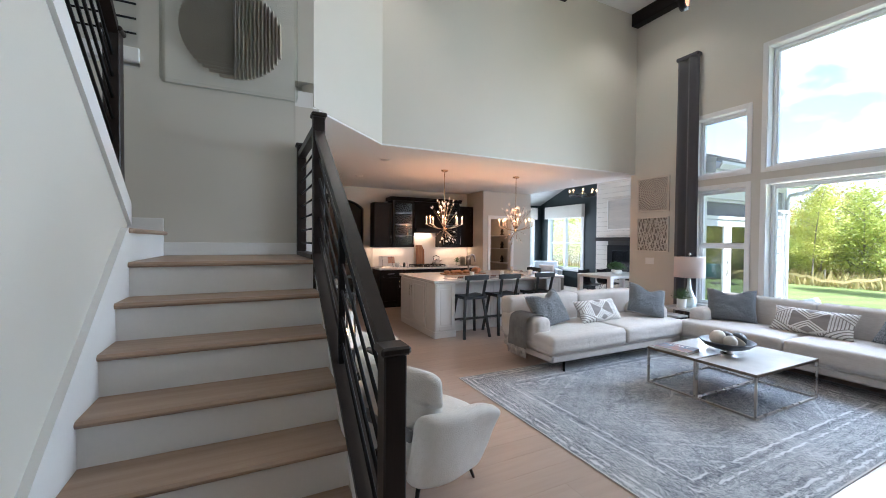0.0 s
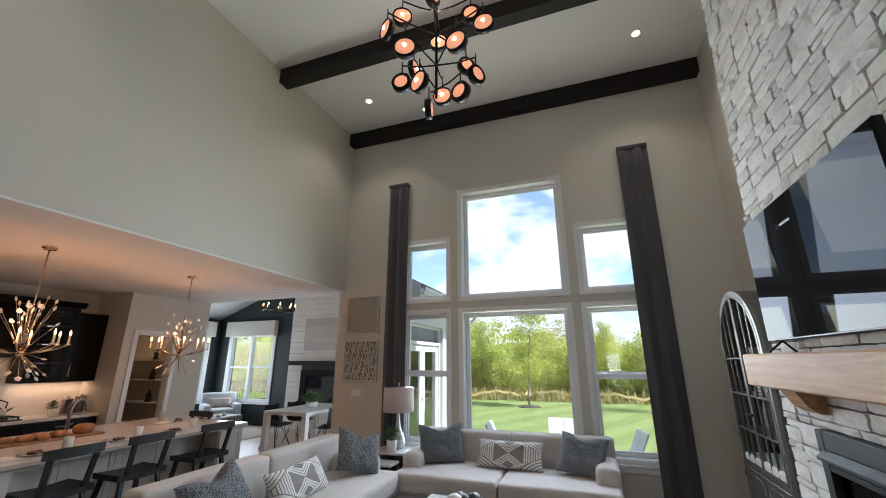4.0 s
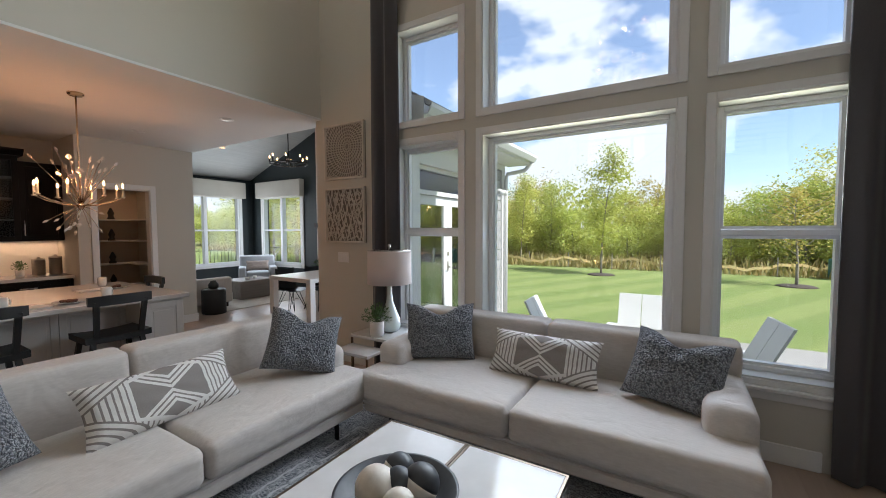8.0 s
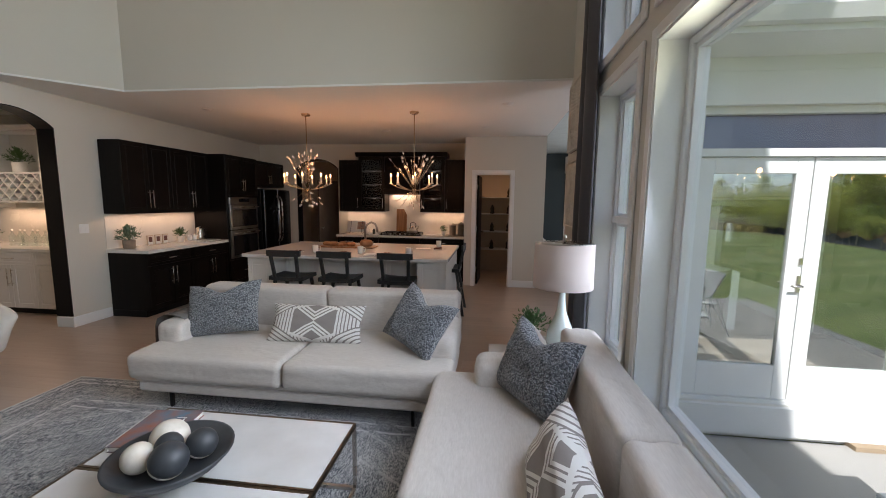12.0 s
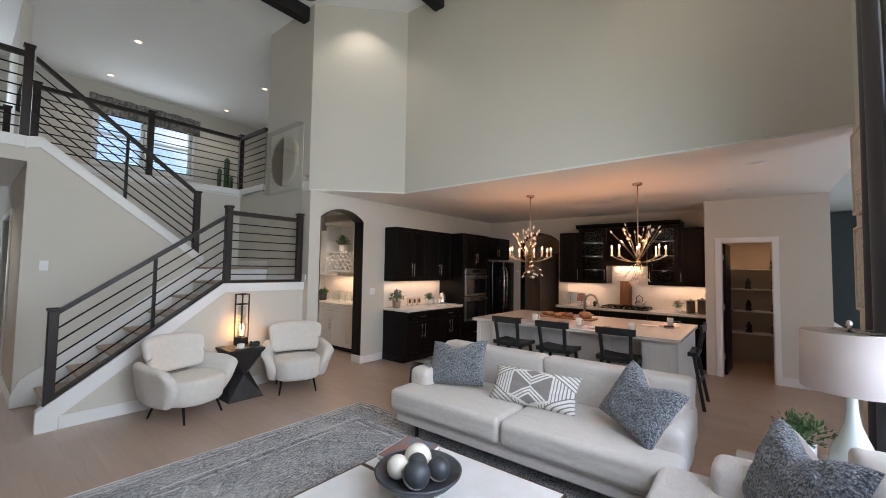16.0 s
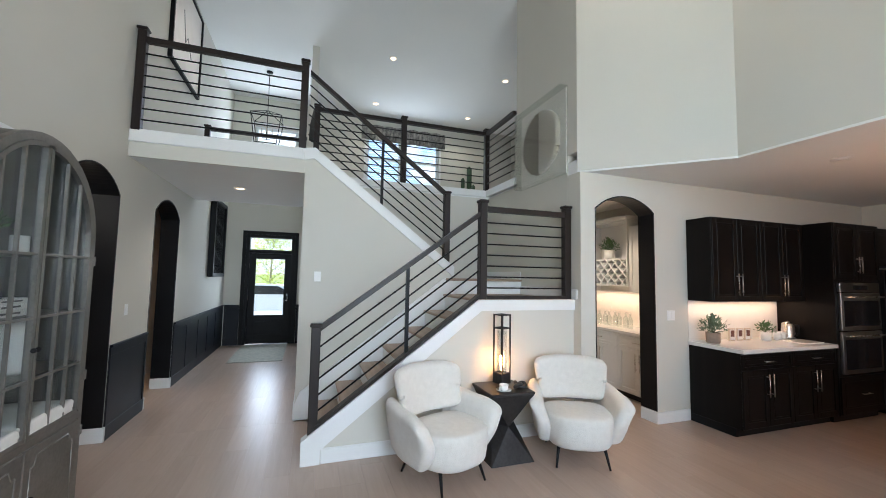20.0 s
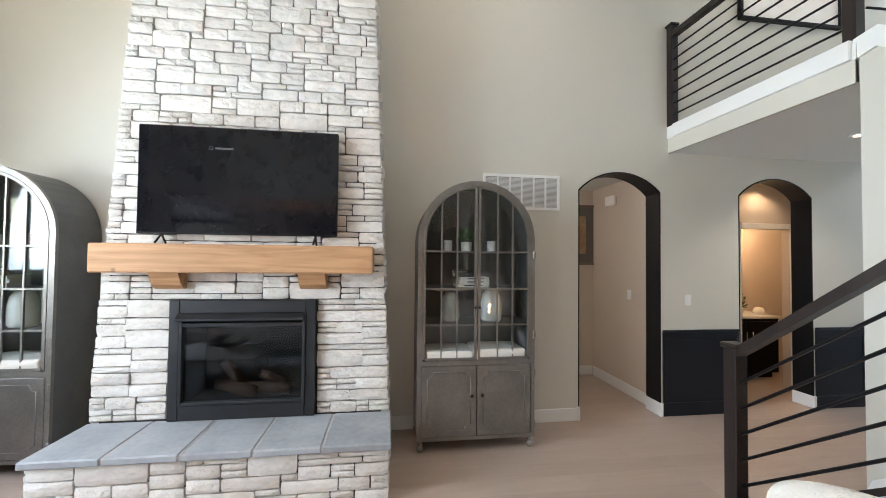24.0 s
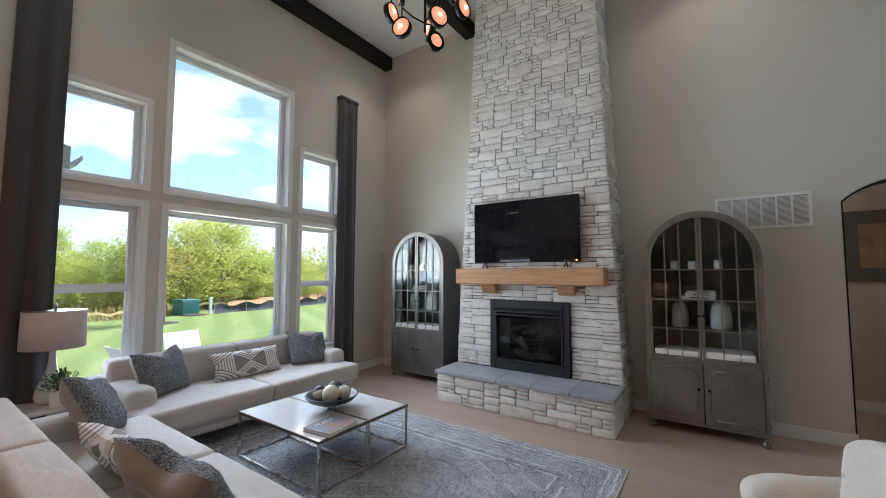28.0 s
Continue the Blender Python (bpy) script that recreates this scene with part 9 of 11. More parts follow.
# ---- foyer ----
fd = tagged(new("door_1"), "black front door with a tall glass light and transom", "door", "", "structure")
fd.location = (-5.90, 0.32, 0)
part("door_frame", Shape().box(-0.10, -0.52, 0, 0.115, -0.45, 2.52, 0.004).box(-0.10, 0.45, 0, 0.115, 0.52, 2.52, 0.004).box(-0.10, -0.45, 2.45, 0.115, 0.45, 2.52, 0.004).box(-0.10, -0.45, 2.09, 0.115, 0.45, 2.17, 0.004), BLACK, fd)
part("casing", Shape().box(0.10, -0.60, 0, 0.122, -0.52, 2.60, 0.003).box(0.10, 0.52, 0, 0.122, 0.60, 2.60, 0.003).box(0.10, -0.52, 2.52, 0.122, 0.52, 2.60, 0.003), BLACK, fd)
lf = part("door_leaf", Shape().box(0.0, -0.45, 0.01, 0.05, -0.31, 2.09, 0.003).box(0.0, 0.31, 0.01, 0.05, 0.45, 2.09, 0.003).box(0.0, -0.31, 1.96, 0.05, 0.31, 2.09, 0.003).box(0.0, -0.31, 0.01, 0.05, 0.31, 0.66, 0.003), BLACK, fd)
part("raised_panel", Shape().box(0.05, -0.28, 0.22, 0.066, 0.28, 0.52, 0.012), BLACK, lf)
for nm, z0, z1, hw in (("pane", 0.66, 1.96, 0.31), ("transom_pane", 2.17, 2.45, 0.45)):
    p_ = part(nm, Shape().box(0.02, -hw, z0, 0.026, hw, z1), PANE, fd)
    p_.visible_shadow = False
part("door_handle", Shape().box(0.05, 0.355, 0.98, 0.062, 0.405, 1.16, 0.004).tube([(0.06, 0.38, 1.02), (0.10, 0.38, 1.02), (0.10, 0.29, 1.02)], 0.009, 7), STEEL, lf)
for hz in (0.3, 1.0, 1.75):
    part("hinge", Shape().tube([(0.055, -0.455, hz), (0.055, -0.455, hz + 0.1)], 0.009, 7), NICKEL, fd)
mtt = thing("door_mat_rug", -4.75, 0.30, 0, 0, "pale patterned runner inside the front door", "rug")
part("weave", Shape().box(-0.88, -0.47, 0.001, 0.88, 0.47, 0.010, 0.003), surface("pale_sage_runner", (0.50, 0.49, 0.43), (0.34, 0.36, 0.33), 0.95, scale=14, fine=120, bump=0.4), mtt)


def wainscot(name, axis, at, side, u0, u1):
    """Dark panelling 0.9 m high on a wall face; side is the way it stands out."""
    t = tagged(new(name), "navy-black panelled wainscot with a cap rail", "", "", "structure")

    def B(ua, ub, z0, z1, d0, d1):
        a, b = at + side * d0, at + side * d1
        return (ua, a, z0, ub, b, z1) if axis == 'y' else (a, ua, z0, b, ub, z1)
    part("panel_sheet", Shape().box(*B(u0, u1, 0.0, 0.88, 0.001, 0.006)), NAVY, t)
    part("cap_rail", Shape().box(*B(u0, u1, 0.88, 0.905, 0.001, 0.030), 0.004), NAVY, t)
    part("base_rail", Shape().box(*B(u0, u1, 0.0, 0.14, 0.006, 0.018), 0.003), NAVY, t)
    part("top_rail", Shape().box(*B(u0, u1, 0.80, 0.88, 0.006, 0.016), 0.003), NAVY, t)
    n = max(1, round((u1 - u0) / 0.62))
    for k in range(n + 1):
        u = u0 + (u1 - u0) * k / n
        a, b = max(u0, u - 0.035), min(u1, u + 0.035)
        part("stile", Shape().box(*B(a, b, 0.14, 0.80, 0.006, 0.016), 0.003), NAVY, t)


wainscot("wainscot", 'y', -0.62, 1, -1.463, -0.557)
wainscot("wainscot", 'y', -0.62, 1, -5.8, -2.437)
wainscot("wainscot", 'x', -5.8, 1, -0.585, -0.285)
wainscot("wainscot", 'x', -5.8, 1, 0.925, 1.05)
wainscot("wainscot", 'y', 1.08, -1, -5.76, -3.65)
wd = thing("slatted_wall_decor", -4.70, -0.62, 1.54, 0, "tall black framed slatted wall panel", "wall art")
part("frame", Shape().box(-0.52, 0.002, 0, -0.45, 0.10, 1.5, 0.006).box(0.45, 0.002, 0, 0.52, 0.10, 1.5, 0.006).box(-0.45, 0.002, 0, 0.45, 0.10, 0.07, 0.006).box(-0.45, 0.002, 1.43, 0.45, 0.10, 1.5, 0.006), BLACK, wd)
part("mirror", Shape().box(-0.45, 0.002, 0.07, 0.45, 0.012, 1.43), surface("smoked_mirror", (0.30, 0.31, 0.32), (0.26, 0.27, 0.28), 0.08, 1.0, bump=0), wd)
for k in range(9):
    part("slat", Shape().box(-0.40 + k * 0.1 - 0.008, 0.03, 0.07, -0.40 + k * 0.1 + 0.008, 0.06, 1.43), BLACK, wd)
lt = thing("lantern_pendant", -4.40, 0.25, CEIL, 0, "open black metal lantern pendant in the foyer", "pendant light")
part("canopy", Shape().lathe([(0.001, -0.02), (0.06, -0.02), (0.065, 0)], n=16), BLACK, lt)
part("chain", Shape().tube([(0, 0, -0.02), (0, 0, -0.82)], 0.006, 6), BLACK, lt)
for a in ((-1, -1), (1, -1), (1, 1), (-1, 1)):
    part("frame_bar", Shape().tube([(0, 0, -0.82), (a[0] * 0.28, a[1] * 0.28, -0.98), (a[0] * 0.20, a[1] * 0.20, -1.55)], 0.009, 6), BLACK, lt)
for k, (w, z) in enumerate(((0.28, -0.98), (0.20, -1.55))):
    for sx in (-1, 1):
        part("frame_bar", Shape().tube([(sx * w, -w, z), (sx * w, w, z)], 0.009, 6), BLACK, lt)
        part("frame_bar", Shape().tube([(-w, sx * w, z), (w, sx * w, z)], 0.009, 6), BLACK, lt)
part("candle_cluster", Shape().tube([(0, 0, -0.85), (0, 0, -1.42)], 0.008, 6).tube([(-0.1, 0, -1.30), (-0.06, 0, -1.42), (0.06, 0, -1.42), (0.1, 0, -1.30)], 0.007, 6).tube([(0, -0.1, -1.30), (0, -0.06, -1.42), (0, 0.06, -1.42), (0, 0.1, -1.30)], 0.007, 6), BLACK, lt)
for a in ((-0.1, 0), (0.1, 0), (0, -0.1), (0, 0.1)):
    part("candle_sleeve", Shape().lathe([(0.011, -1.30), (0.011, -1.20), (0.001, -1.195)], a[0], a[1], 0, 8), CANDLE, lt)
up = thing("framed_canvas", -2.15, -0.62, 4.33, 0, "large pale line-drawing canvas in a black frame", "painting")
part("canvas", Shape().box(-0.63, 0.004, 0.03, 0.63, 0.025, 1.25), surface("ivory_canvas", (0.88, 0.83, 0.80), (0.82, 0.77, 0.73), 0.85, fine=260, bump=0.3), up)
part("frame", Shape().box(-0.66, 0.002, 0, -0.63, 0.05, 1.28).box(0.63, 0.002, 0, 0.66, 0.05, 1.28).box(-0.63, 0.002, 0, 0.63, 0.05, 0.03).box(-0.63, 0.002, 1.25, 0.63, 0.05, 1.28), BLACK, up)
part("drawn_line", Shape().tube([(-0.2, 0.026, 0.4), (0.0, 0.026, 0.62), (0.1, 0.026, 0.5), (0.22, 0.026, 0.9)], 0.006, 5), DARKSTONE, up)
sc = thing("wall_sconce", -3.095, 1.145, 3.95, 0, "slim black wall sconce at the end of the upper wall", "wall light")
part("shade", Shape().lathe([(0.02, 0.0), (0.07, 0.03), (0.06, 0.30), (0.03, 0.48), (0.001, 0.62)], 0.08, 0, 0, 14), BLACKGLAZE, sc)
part("bracket", Shape().box(-0.004, -0.03, 0.2, 0.04, 0.03, 0.3), BLACK, sc)

def blind_material():
    m, n, l, p = principled("white_translucent_blind")
    p.inputs["Base Color"].default_value, p.inputs["Roughness"].default_value = (0.82, 0.82, 0.80, 1), 0.6
    tr = n.new("ShaderNodeBsdfTranslucent")
    tr.inputs["Color"].default_value = (0.85, 0.85, 0.83, 1)
    ms = n.new("ShaderNodeMixShader")
    ms.inputs["Fac"].default_value = 0.6
    l.new(p.outputs[0], ms.inputs[1])
    l.new(tr.outputs[0], ms.inputs[2])
    l.new(ms.outputs[0], n["Material Output"].inputs["Surface"])
    return m


BLIND = blind_material()
# loft windows with a patterned valance, and a tall cactus
for nm, y0, y1, z0, z1 in (("window_9", 2.45, 3.36, 3.95, 5.35), ("window_10", 3.47, 4.40, 3.95, 5.35), ("window_11", -0.15, 0.80, 3.9, 5.1)):
    w_ = tagged(new(nm), "white double-hung upper window in the front wall", "window", "", "structure")
    w_.location = (-5.8, (y0 + y1) / 2, z0)
    a, h_ = (y1 - y0) / 2, z1 - z0
    part("window_frame", Shape().box(-0.15, -a, 0, -0.08, -a + 0.06, h_).box(-0.15, a - 0.06, 0, -0.08, a, h_).box(-0.15, -a + 0.06, h_ - 0.06, -0.08, a - 0.06, h_).box(-0.15, -a + 0.06, 0, -0.08, a - 0.06, 0.06).box(-0.15, -a + 0.06, h_ / 2 - 0.02, -0.08, a - 0.06, h_ / 2 + 0.02), VINYL, w_)
    part("casing", Shape().box(0.002, -a - 0.06, -0.06, 0.02, -a, h_ + 0.06).box(0.002, a, -0.06, 0.02, a + 0.05, h_ + 0.06).box(0.002, -a, h_, 0.02, a, h_ + 0.06).box(0.002, -a, -0.06, 0.035, a, 0), TRIM, w_)
    p_ = part("pane", Shape().box(-0.12, -a + 0.06, 0.06, -0.115, a - 0.06, h_ - 0.06), PANE, w_)
    p_.visible_shadow = False
    for k in range(int(h_ / 0.055) - 1):
        zb = 0.05 + k * 0.055
        part("blind_slat", Shape().add([(-0.048, -a + 0.02, zb + 0.028), (-0.048, a - 0.02, zb + 0.028), (-0.002, a - 0.02, zb), (-0.002, -a + 0.02, zb), (-0.047, -a + 0.02, zb + 0.030), (-0.047, a - 0.02, zb + 0.030), (-0.001, a - 0.02, zb + 0.002), (-0.001, -a + 0.02, zb + 0.002)], [(0, 1, 2, 3), (4, 7, 6, 5), (0, 4, 5, 1), (3, 2, 6, 7)]), BLIND, w_)
CHEV = surface("black_and_cream_print_cloth", (0.035, 0.035, 0.04), (0.42, 0.39, 0.35), 0.9, scale=11, fine=40, bump=0.2, stretch=(1, 1.6, 0.8))
lv = thing("window_valance", -5.72, 3.42, 5.08, 0, "black and cream patterned valance over the loft windows", "valance")
v, f = [], []
for i in range(49):
    u = i / 48
    x = 0.03 * math.sin(u * 44)
    for z in (0, 0.40):
        v += [(x, -1.12 + 2.24 * u, z + (0.02 * math.sin(u * 22) if z == 0 else 0)), (x + 0.012, -1.12 + 2.24 * u, z)]
for i in range(48):
    a = i * 4
    f += [(a, a + 4, a + 6, a + 2), (a + 1, a + 3, a + 7, a + 5), (a + 2, a + 6, a + 7, a + 3), (a, a + 1, a + 5, a + 4)]
part("cloth", Shape().add(v, f, True), CHEV, lv)
CACTUS = surface("dark_green_cactus_skin", (0.018, 0.045, 0.016), (0.035, 0.07, 0.025), 0.6, scale=14, fine=70, bump=0.4)
cac = thing("potted_cactus", -5.2, 5.05, SECOND, 0, "tall dark green potted cactus in the loft", "plant")
part("pot", Shape().lathe([(0.14, 0), (0.17, 0.3), (0.15, 0.3), (0.14, 0.25), (0.001, 0.25)], n=20), BLACKGLAZE, cac)
for px, py, h_, r_ in ((0, 0, 1.40, 0.065), (0.16, 0.05, 0.9, 0.05), (-0.02, -0.17, 1.1, 0.05)):
    if px or py:
        part("cactus_arm", Shape().tube([(0, 0, 0.45), (px, py, 0.55), (px, py, h_), (px, py, h_ + 0.05)], [r_ * 0.8, r_, r_, 0.01], 10), CACTUS, cac)
    else:
        part("cactus_trunk", Shape().tube([(0, 0, 0.22), (0, 0, h_), (0, 0, h_ + 0.06)], [r_, r_, 0.01], 12), CACTUS, cac)
bench = thing("loft_bench", -5.3, 3.4, SECOND, 0, "low grey upholstered bench under the loft windows", "bench")
part("seat", Shape().soft(0, 0, 0.40, 0.5, 1.5, 0.14, 8, 6), GREYBLUE, bench)
for sx in (-1, 1):
    for sy in (-1, 1):
        part("leg", Shape().tube([(sx * 0.18, sy * 0.65, 0.35), (sx * 0.2, sy * 0.68, 0)], 0.015, 6), BLACK, bench)

# hall picture, chime box, powder room vanity
hp = thing("sepia_picture", -0.26, -2.12, 1.60, 0, "sepia landscape picture in a wide grey mat", "picture")
part("mat", Shape().box(-0.37, 0.004, 0, 0.37, 0.02, 0.80), surface("charcoal_mat_board", (0.12, 0.11, 0.10), (0.15, 0.14, 0.125), 0.8), hp)
part("print", Shape().box(-0.22, 0.0205, 0.13, 0.22, 0.022, 0.67), surface("sepia_print", (0.42, 0.28, 0.16), (0.24, 0.14, 0.07), 0.5, scale=5, fine=18, bump=0), hp)
part("frame", Shape().box(-0.40, 0.002, -0.03, -0.37, 0.035, 0.83).box(0.37, 0.002, -0.03, 0.40, 0.035, 0.83).box(-0.37, 0.002, -0.03, 0.37, 0.035, 0).box(-0.37, 0.002, 0.80, 0.37, 0.035, 0.83), BRONZE, hp)
cm = thing("door_chime", -0.60, -1.62, 2.36, 0, "white door chime box high on the hall wall", "door chime")
part("case", Shape().box(0.002, -0.10, 0, 0.05, 0.10, 0.13, 0.01), TRIM, cm)
for x0, x1 in ((-0.585, 3.5),):
    structure("baseboard", Shape().box(x0, -2.119, 0, x1, -2.105, BB, 0.004), TRIM, "white baseboard in the hall")
structure("baseboard", Shape().box(-0.599, -2.10, 0, -0.585, -0.86, BB, 0.004), TRIM, "white baseboard in the hall")
structure("door_casing", Shape().box(-2.87, -1.199, 0, -2.80, -1.182, 2.13, 0.004).box(-2.09, -1.199, 0, -2.02, -1.182, 2.13, 0.004).box(-2.80, -1.199, 2.06, -2.09, -1.182, 2.13, 0.004), TRIM, "white casing of the powder room doorway")
vn = thing("bathroom_vanity", -2.66, -1.93, 0, 0, "dark vanity cabinet with a white top", "vanity")
part("body", Shape().box(-0.50, -0.26, 0.08, 0.50, 0.26, 0.84, 0.003), ESPRESSO, vn)
part("top", Shape().box(-0.52, -0.28, 0.84, 0.52, 0.28, 0.88, 0.004), QUARTZ, vn)
part("toe_kick", Shape().box(-0.46, -0.24, 0, 0.46, 0.20, 0.08), BLACK, vn)
for sx in (-1, 1):
    d_ = part("door", Shape().box(sx * 0.01, 0.26, 0.12, sx * 0.48, 0.28, 0.80, 0.003), ESPRESSO, vn)
    part("handle", Shape().tube([(sx * 0.05, 0.305, 0.50), (sx * 0.05, 0.305, 0.66)], 0.006, 6), NICKEL, d_)
potted(-2.72, -1.86, 0.88, 0.05, 0.09, 0.09, 0.20, "small orchid plant on the vanity", n=60, size=0.06, seed=71)
tp = thing("soap_dish", -3.05, -1.86, 0.88, 0, "white ceramic dish on the vanity", "dish")
part("dome", Shape().lathe([(0.07, 0), (0.08, 0.03), (0.05, 0.09), (0.001, 0.10)], n=18), CERAMIC, tp)
sc = thing("vanity_light", -2.86, -2.198, 1.96, 0, "brass wall sconce with a lit frosted shade", "wall light")
part("bracket", Shape().box(-0.04, 0.0, -0.05, 0.04, 0.02, 0.05, 0.003).box(-0.01, 0.02, -0.01, 0.01, 0.09, 0.01), BRONZE, sc)
part("shade", Shape().lathe([(0.035, -0.09), (0.045, 0.09), (0.001, 0.091)], 0, 0.10, 0, 14), glow("lit_frosted_shade", (1.0, 0.66, 0.36), 9.0), sc)
bulb(-2.86, -2.02, 2.10, 3.5, (1.0, 0.60, 0.28), 0.04)
bulb(-2.45, -1.70, 2.35, 2.5, (1.0, 0.62, 0.30), 0.06)
bulb(1.2, -1.5, 2.45, 4.6, (1.0, 0.85, 0.68), 0.15)

# ---- room off the foyer, seen through its opening ----
structure("ceiling_study", Shape().box(-5.8, 1.2, 2.72, -1.9, 3.6, 2.79), CEILING, "white ceiling of the room off the foyer")
structure("door_casing", Shape().box(-3.68, 1.058, 0, -3.60, 1.079, 2.38, 0.004).box(-2.20, 1.058, 0, -2.12, 1.079, 2.38, 0.004).box(-3.60, 1.058, 2.30, -2.20, 1.079, 2.38, 0.004), TRIM, "white casing of the foyer opening")
structure("baseboard", Shape().box(-2.12, 1.064, 0, -0.78, 1.079, BB, 0.004), TRIM, "white baseboard in the foyer")
structure("baseboard", Shape().box(-0.667, 1.10, 0, -0.652, 1.25, BB, 0.004), TRIM, "white baseboard at the stair foot")
structure("baseboard", Shape().box(-0.78, 1.063, 0, -0.652, 1.079, BB, 0.004), TRIM, "white baseboard at the stair foot")

# ---- outdoors ----
GZ = -0.36


def ground_material():
    m, n, l, p = principled("mown_lawn_and_meadow")
    co = n.new("ShaderNodeTexCoord")
    sep = n.new("ShaderNodeSeparateXYZ")
    l.new(co.outputs["Object"], sep.inputs["Vector"])

    def op(kind, a, b=None, c=None):
        k = n.new("ShaderNodeMath")
        k.operation = kind
        for i, v in enumerate((a, b, c)):
            if v is None:
                continue
            if isinstance(v, (int, float)):
                k.inputs[i].default_value = v
            else:
                l.new(v, k.inputs[i])
        return k.outputs[0]

    def nz(scale, detail=4):
        t = n.new("ShaderNodeTexNoise")
        t.inputs["Scale"].default_value, t.inputs["Detail"].default_value = scale, detail
        l.new(co.outputs["Object"], t.inputs["Vector"])
        return t.outputs["Fac"]

    def mix(f_, a, b):
        x = n.new("ShaderNodeMix")
        x.data_type = 'RGBA'
        x.clamp_factor = True
        for key, val in (("A", a), ("B", b)):
            if isinstance(val, tuple):
                x.inputs[key].default_value = (*val, 1)
            else:
                l.new(val, x.inputs[key])
        l.new(f_, x.inputs["Factor"])
        return x.outputs["Result"]
    u = op('ADD', op('MULTIPLY', sep.outputs["X"], 0.45), op('MULTIPLY', sep.outputs["Y"], 0.89))
    u = op('ADD', u, op('MULTIPLY', op('SUBTRACT', nz(0.35), 0.5), 0.8))
    stripe = op('SINE', op('MULTIPLY', u, 4.6))
    st = n.new("ShaderNodeMapRange")
    st.inputs["From Min"].default_value, st.inputs["From Max"].default_value = -0.35, 0.35
    l.new(stripe, st.inputs["Value"])
    lawn = mix(op('MULTIPLY', st.outputs["Result"], 0.75), (0.18, 0.235, 0.058), (0.27, 0.31, 0.095))
    lawn = mix(op('MULTIPLY', op('SUBTRACT', nz(34, 5), 0.33), 1.3), lawn, (0.125, 0.175, 0.035))
    lawn = mix(op('MULTIPLY', op('SUBTRACT', nz(1.3), 0.45), 1.2), lawn, (0.22, 0.235, 0.08))
    wild = mix(nz(0.9, 6), (0.16, 0.19, 0.05), (0.26, 0.215, 0.09))
    wild = mix(op('MULTIPLY', op('SUBTRACT', nz(9, 5), 0.4), 1.5), wild, (0.12, 0.17, 0.045))
    edge = op('ADD', sep.outputs["X"], op('MULTIPLY', op('SUBTRACT', nz(0.25), 0.5), 3.0))
    e2 = n.new("ShaderNodeMapRange")
    e2.inputs["From Min"].default_value, e2.inputs["From Max"].default_value = 23.2, 23.8
    l.new(edge, e2.inputs["Value"])
    l.new(mix(e2.outputs["Result"], lawn, wild), p.inputs["Base Color"])
    p.inputs["Roughness"].default_value = 0.95
    bp = n.new("ShaderNodeBump")
    bp.inputs["Strength"].default_value, bp.inputs["Distance"].default_value = 0.7, 0.03
    l.new(nz(70, 3), bp.inputs["Height"])
    l.new(bp.outputs["Normal"], p.inputs["Normal"])
    return m


gs = Shape()
v, f = [], []
coords = [-900, -400, -200, -120] + [-80 + 6 * i for i in range(31)] + [140, 220, 420, 900]
for y in coords:
    for x in coords:
        far = max(0, abs(x) - 30) + max(0, abs(y) - 40)
        zz = GZ + 0.10 * noise.noise(Vector((x * 0.05, y * 0.05, 0))) * (1 if far > 0 or x > 24 else 0.15)
        v.append((x, y, zz if not (-14 < x < 11 and -8 < y < 16) else GZ))
k = len(coords)
for j in range(k - 1):
    for i in range(k - 1):
        a = j * k + i
        f.append((a, a + 1, a + k + 1, a + k))
structure("ground", gs.add(v, f, True), ground_material(), "striped mown lawn running out to a meadow")
CONC = surface("pale_patio_concrete", (0.33, 0.315, 0.29), (0.28, 0.265, 0.24), 0.85, scale=1.5, fine=60, bump=0.25)
for x0, x1 in ((6.73, 8.85), (8.86, 11.0)):
    for y0, y1 in ((-0.8, 1.6), (1.61, 4.19)):
        structure("patio", Shape().box(x0, y0, -0.5, x1, y1, -0.30, 0.008), CONC, "pale concrete patio slab")

# outer face of the dining wing: lap siding, white door surround, eave and roof
SIDING = surface("warm_grey_lap_siding", (0.34, 0.335, 0.325), (0.30, 0.295, 0.285), 0.6, scale=2, fine=40, bump=0.15, stretch=(0.6, 6, 6), spread=0.15)
EXTW = surface("white_exterior_trim", (0.70, 0.70, 0.68), (0.65, 0.65, 0.63), 0.5, scale=2, fine=40, bump=0.05)
wall_w = bpy.data.objects["wall_wing_south"]


def lap(x0, x1, z0, z1, y=4.2):
    z = z0
    while z < z1 - 0.01:
        zt = min(z + 0.178, z1)
        s = Shape().prism([(y - 0.026, z), (y - 0.001, z), (y - 0.001, zt), (y - 0.008, zt)], 'x', x0, x1)
        part("siding_board", s, SIDING, wall_w)
        z += 0.178


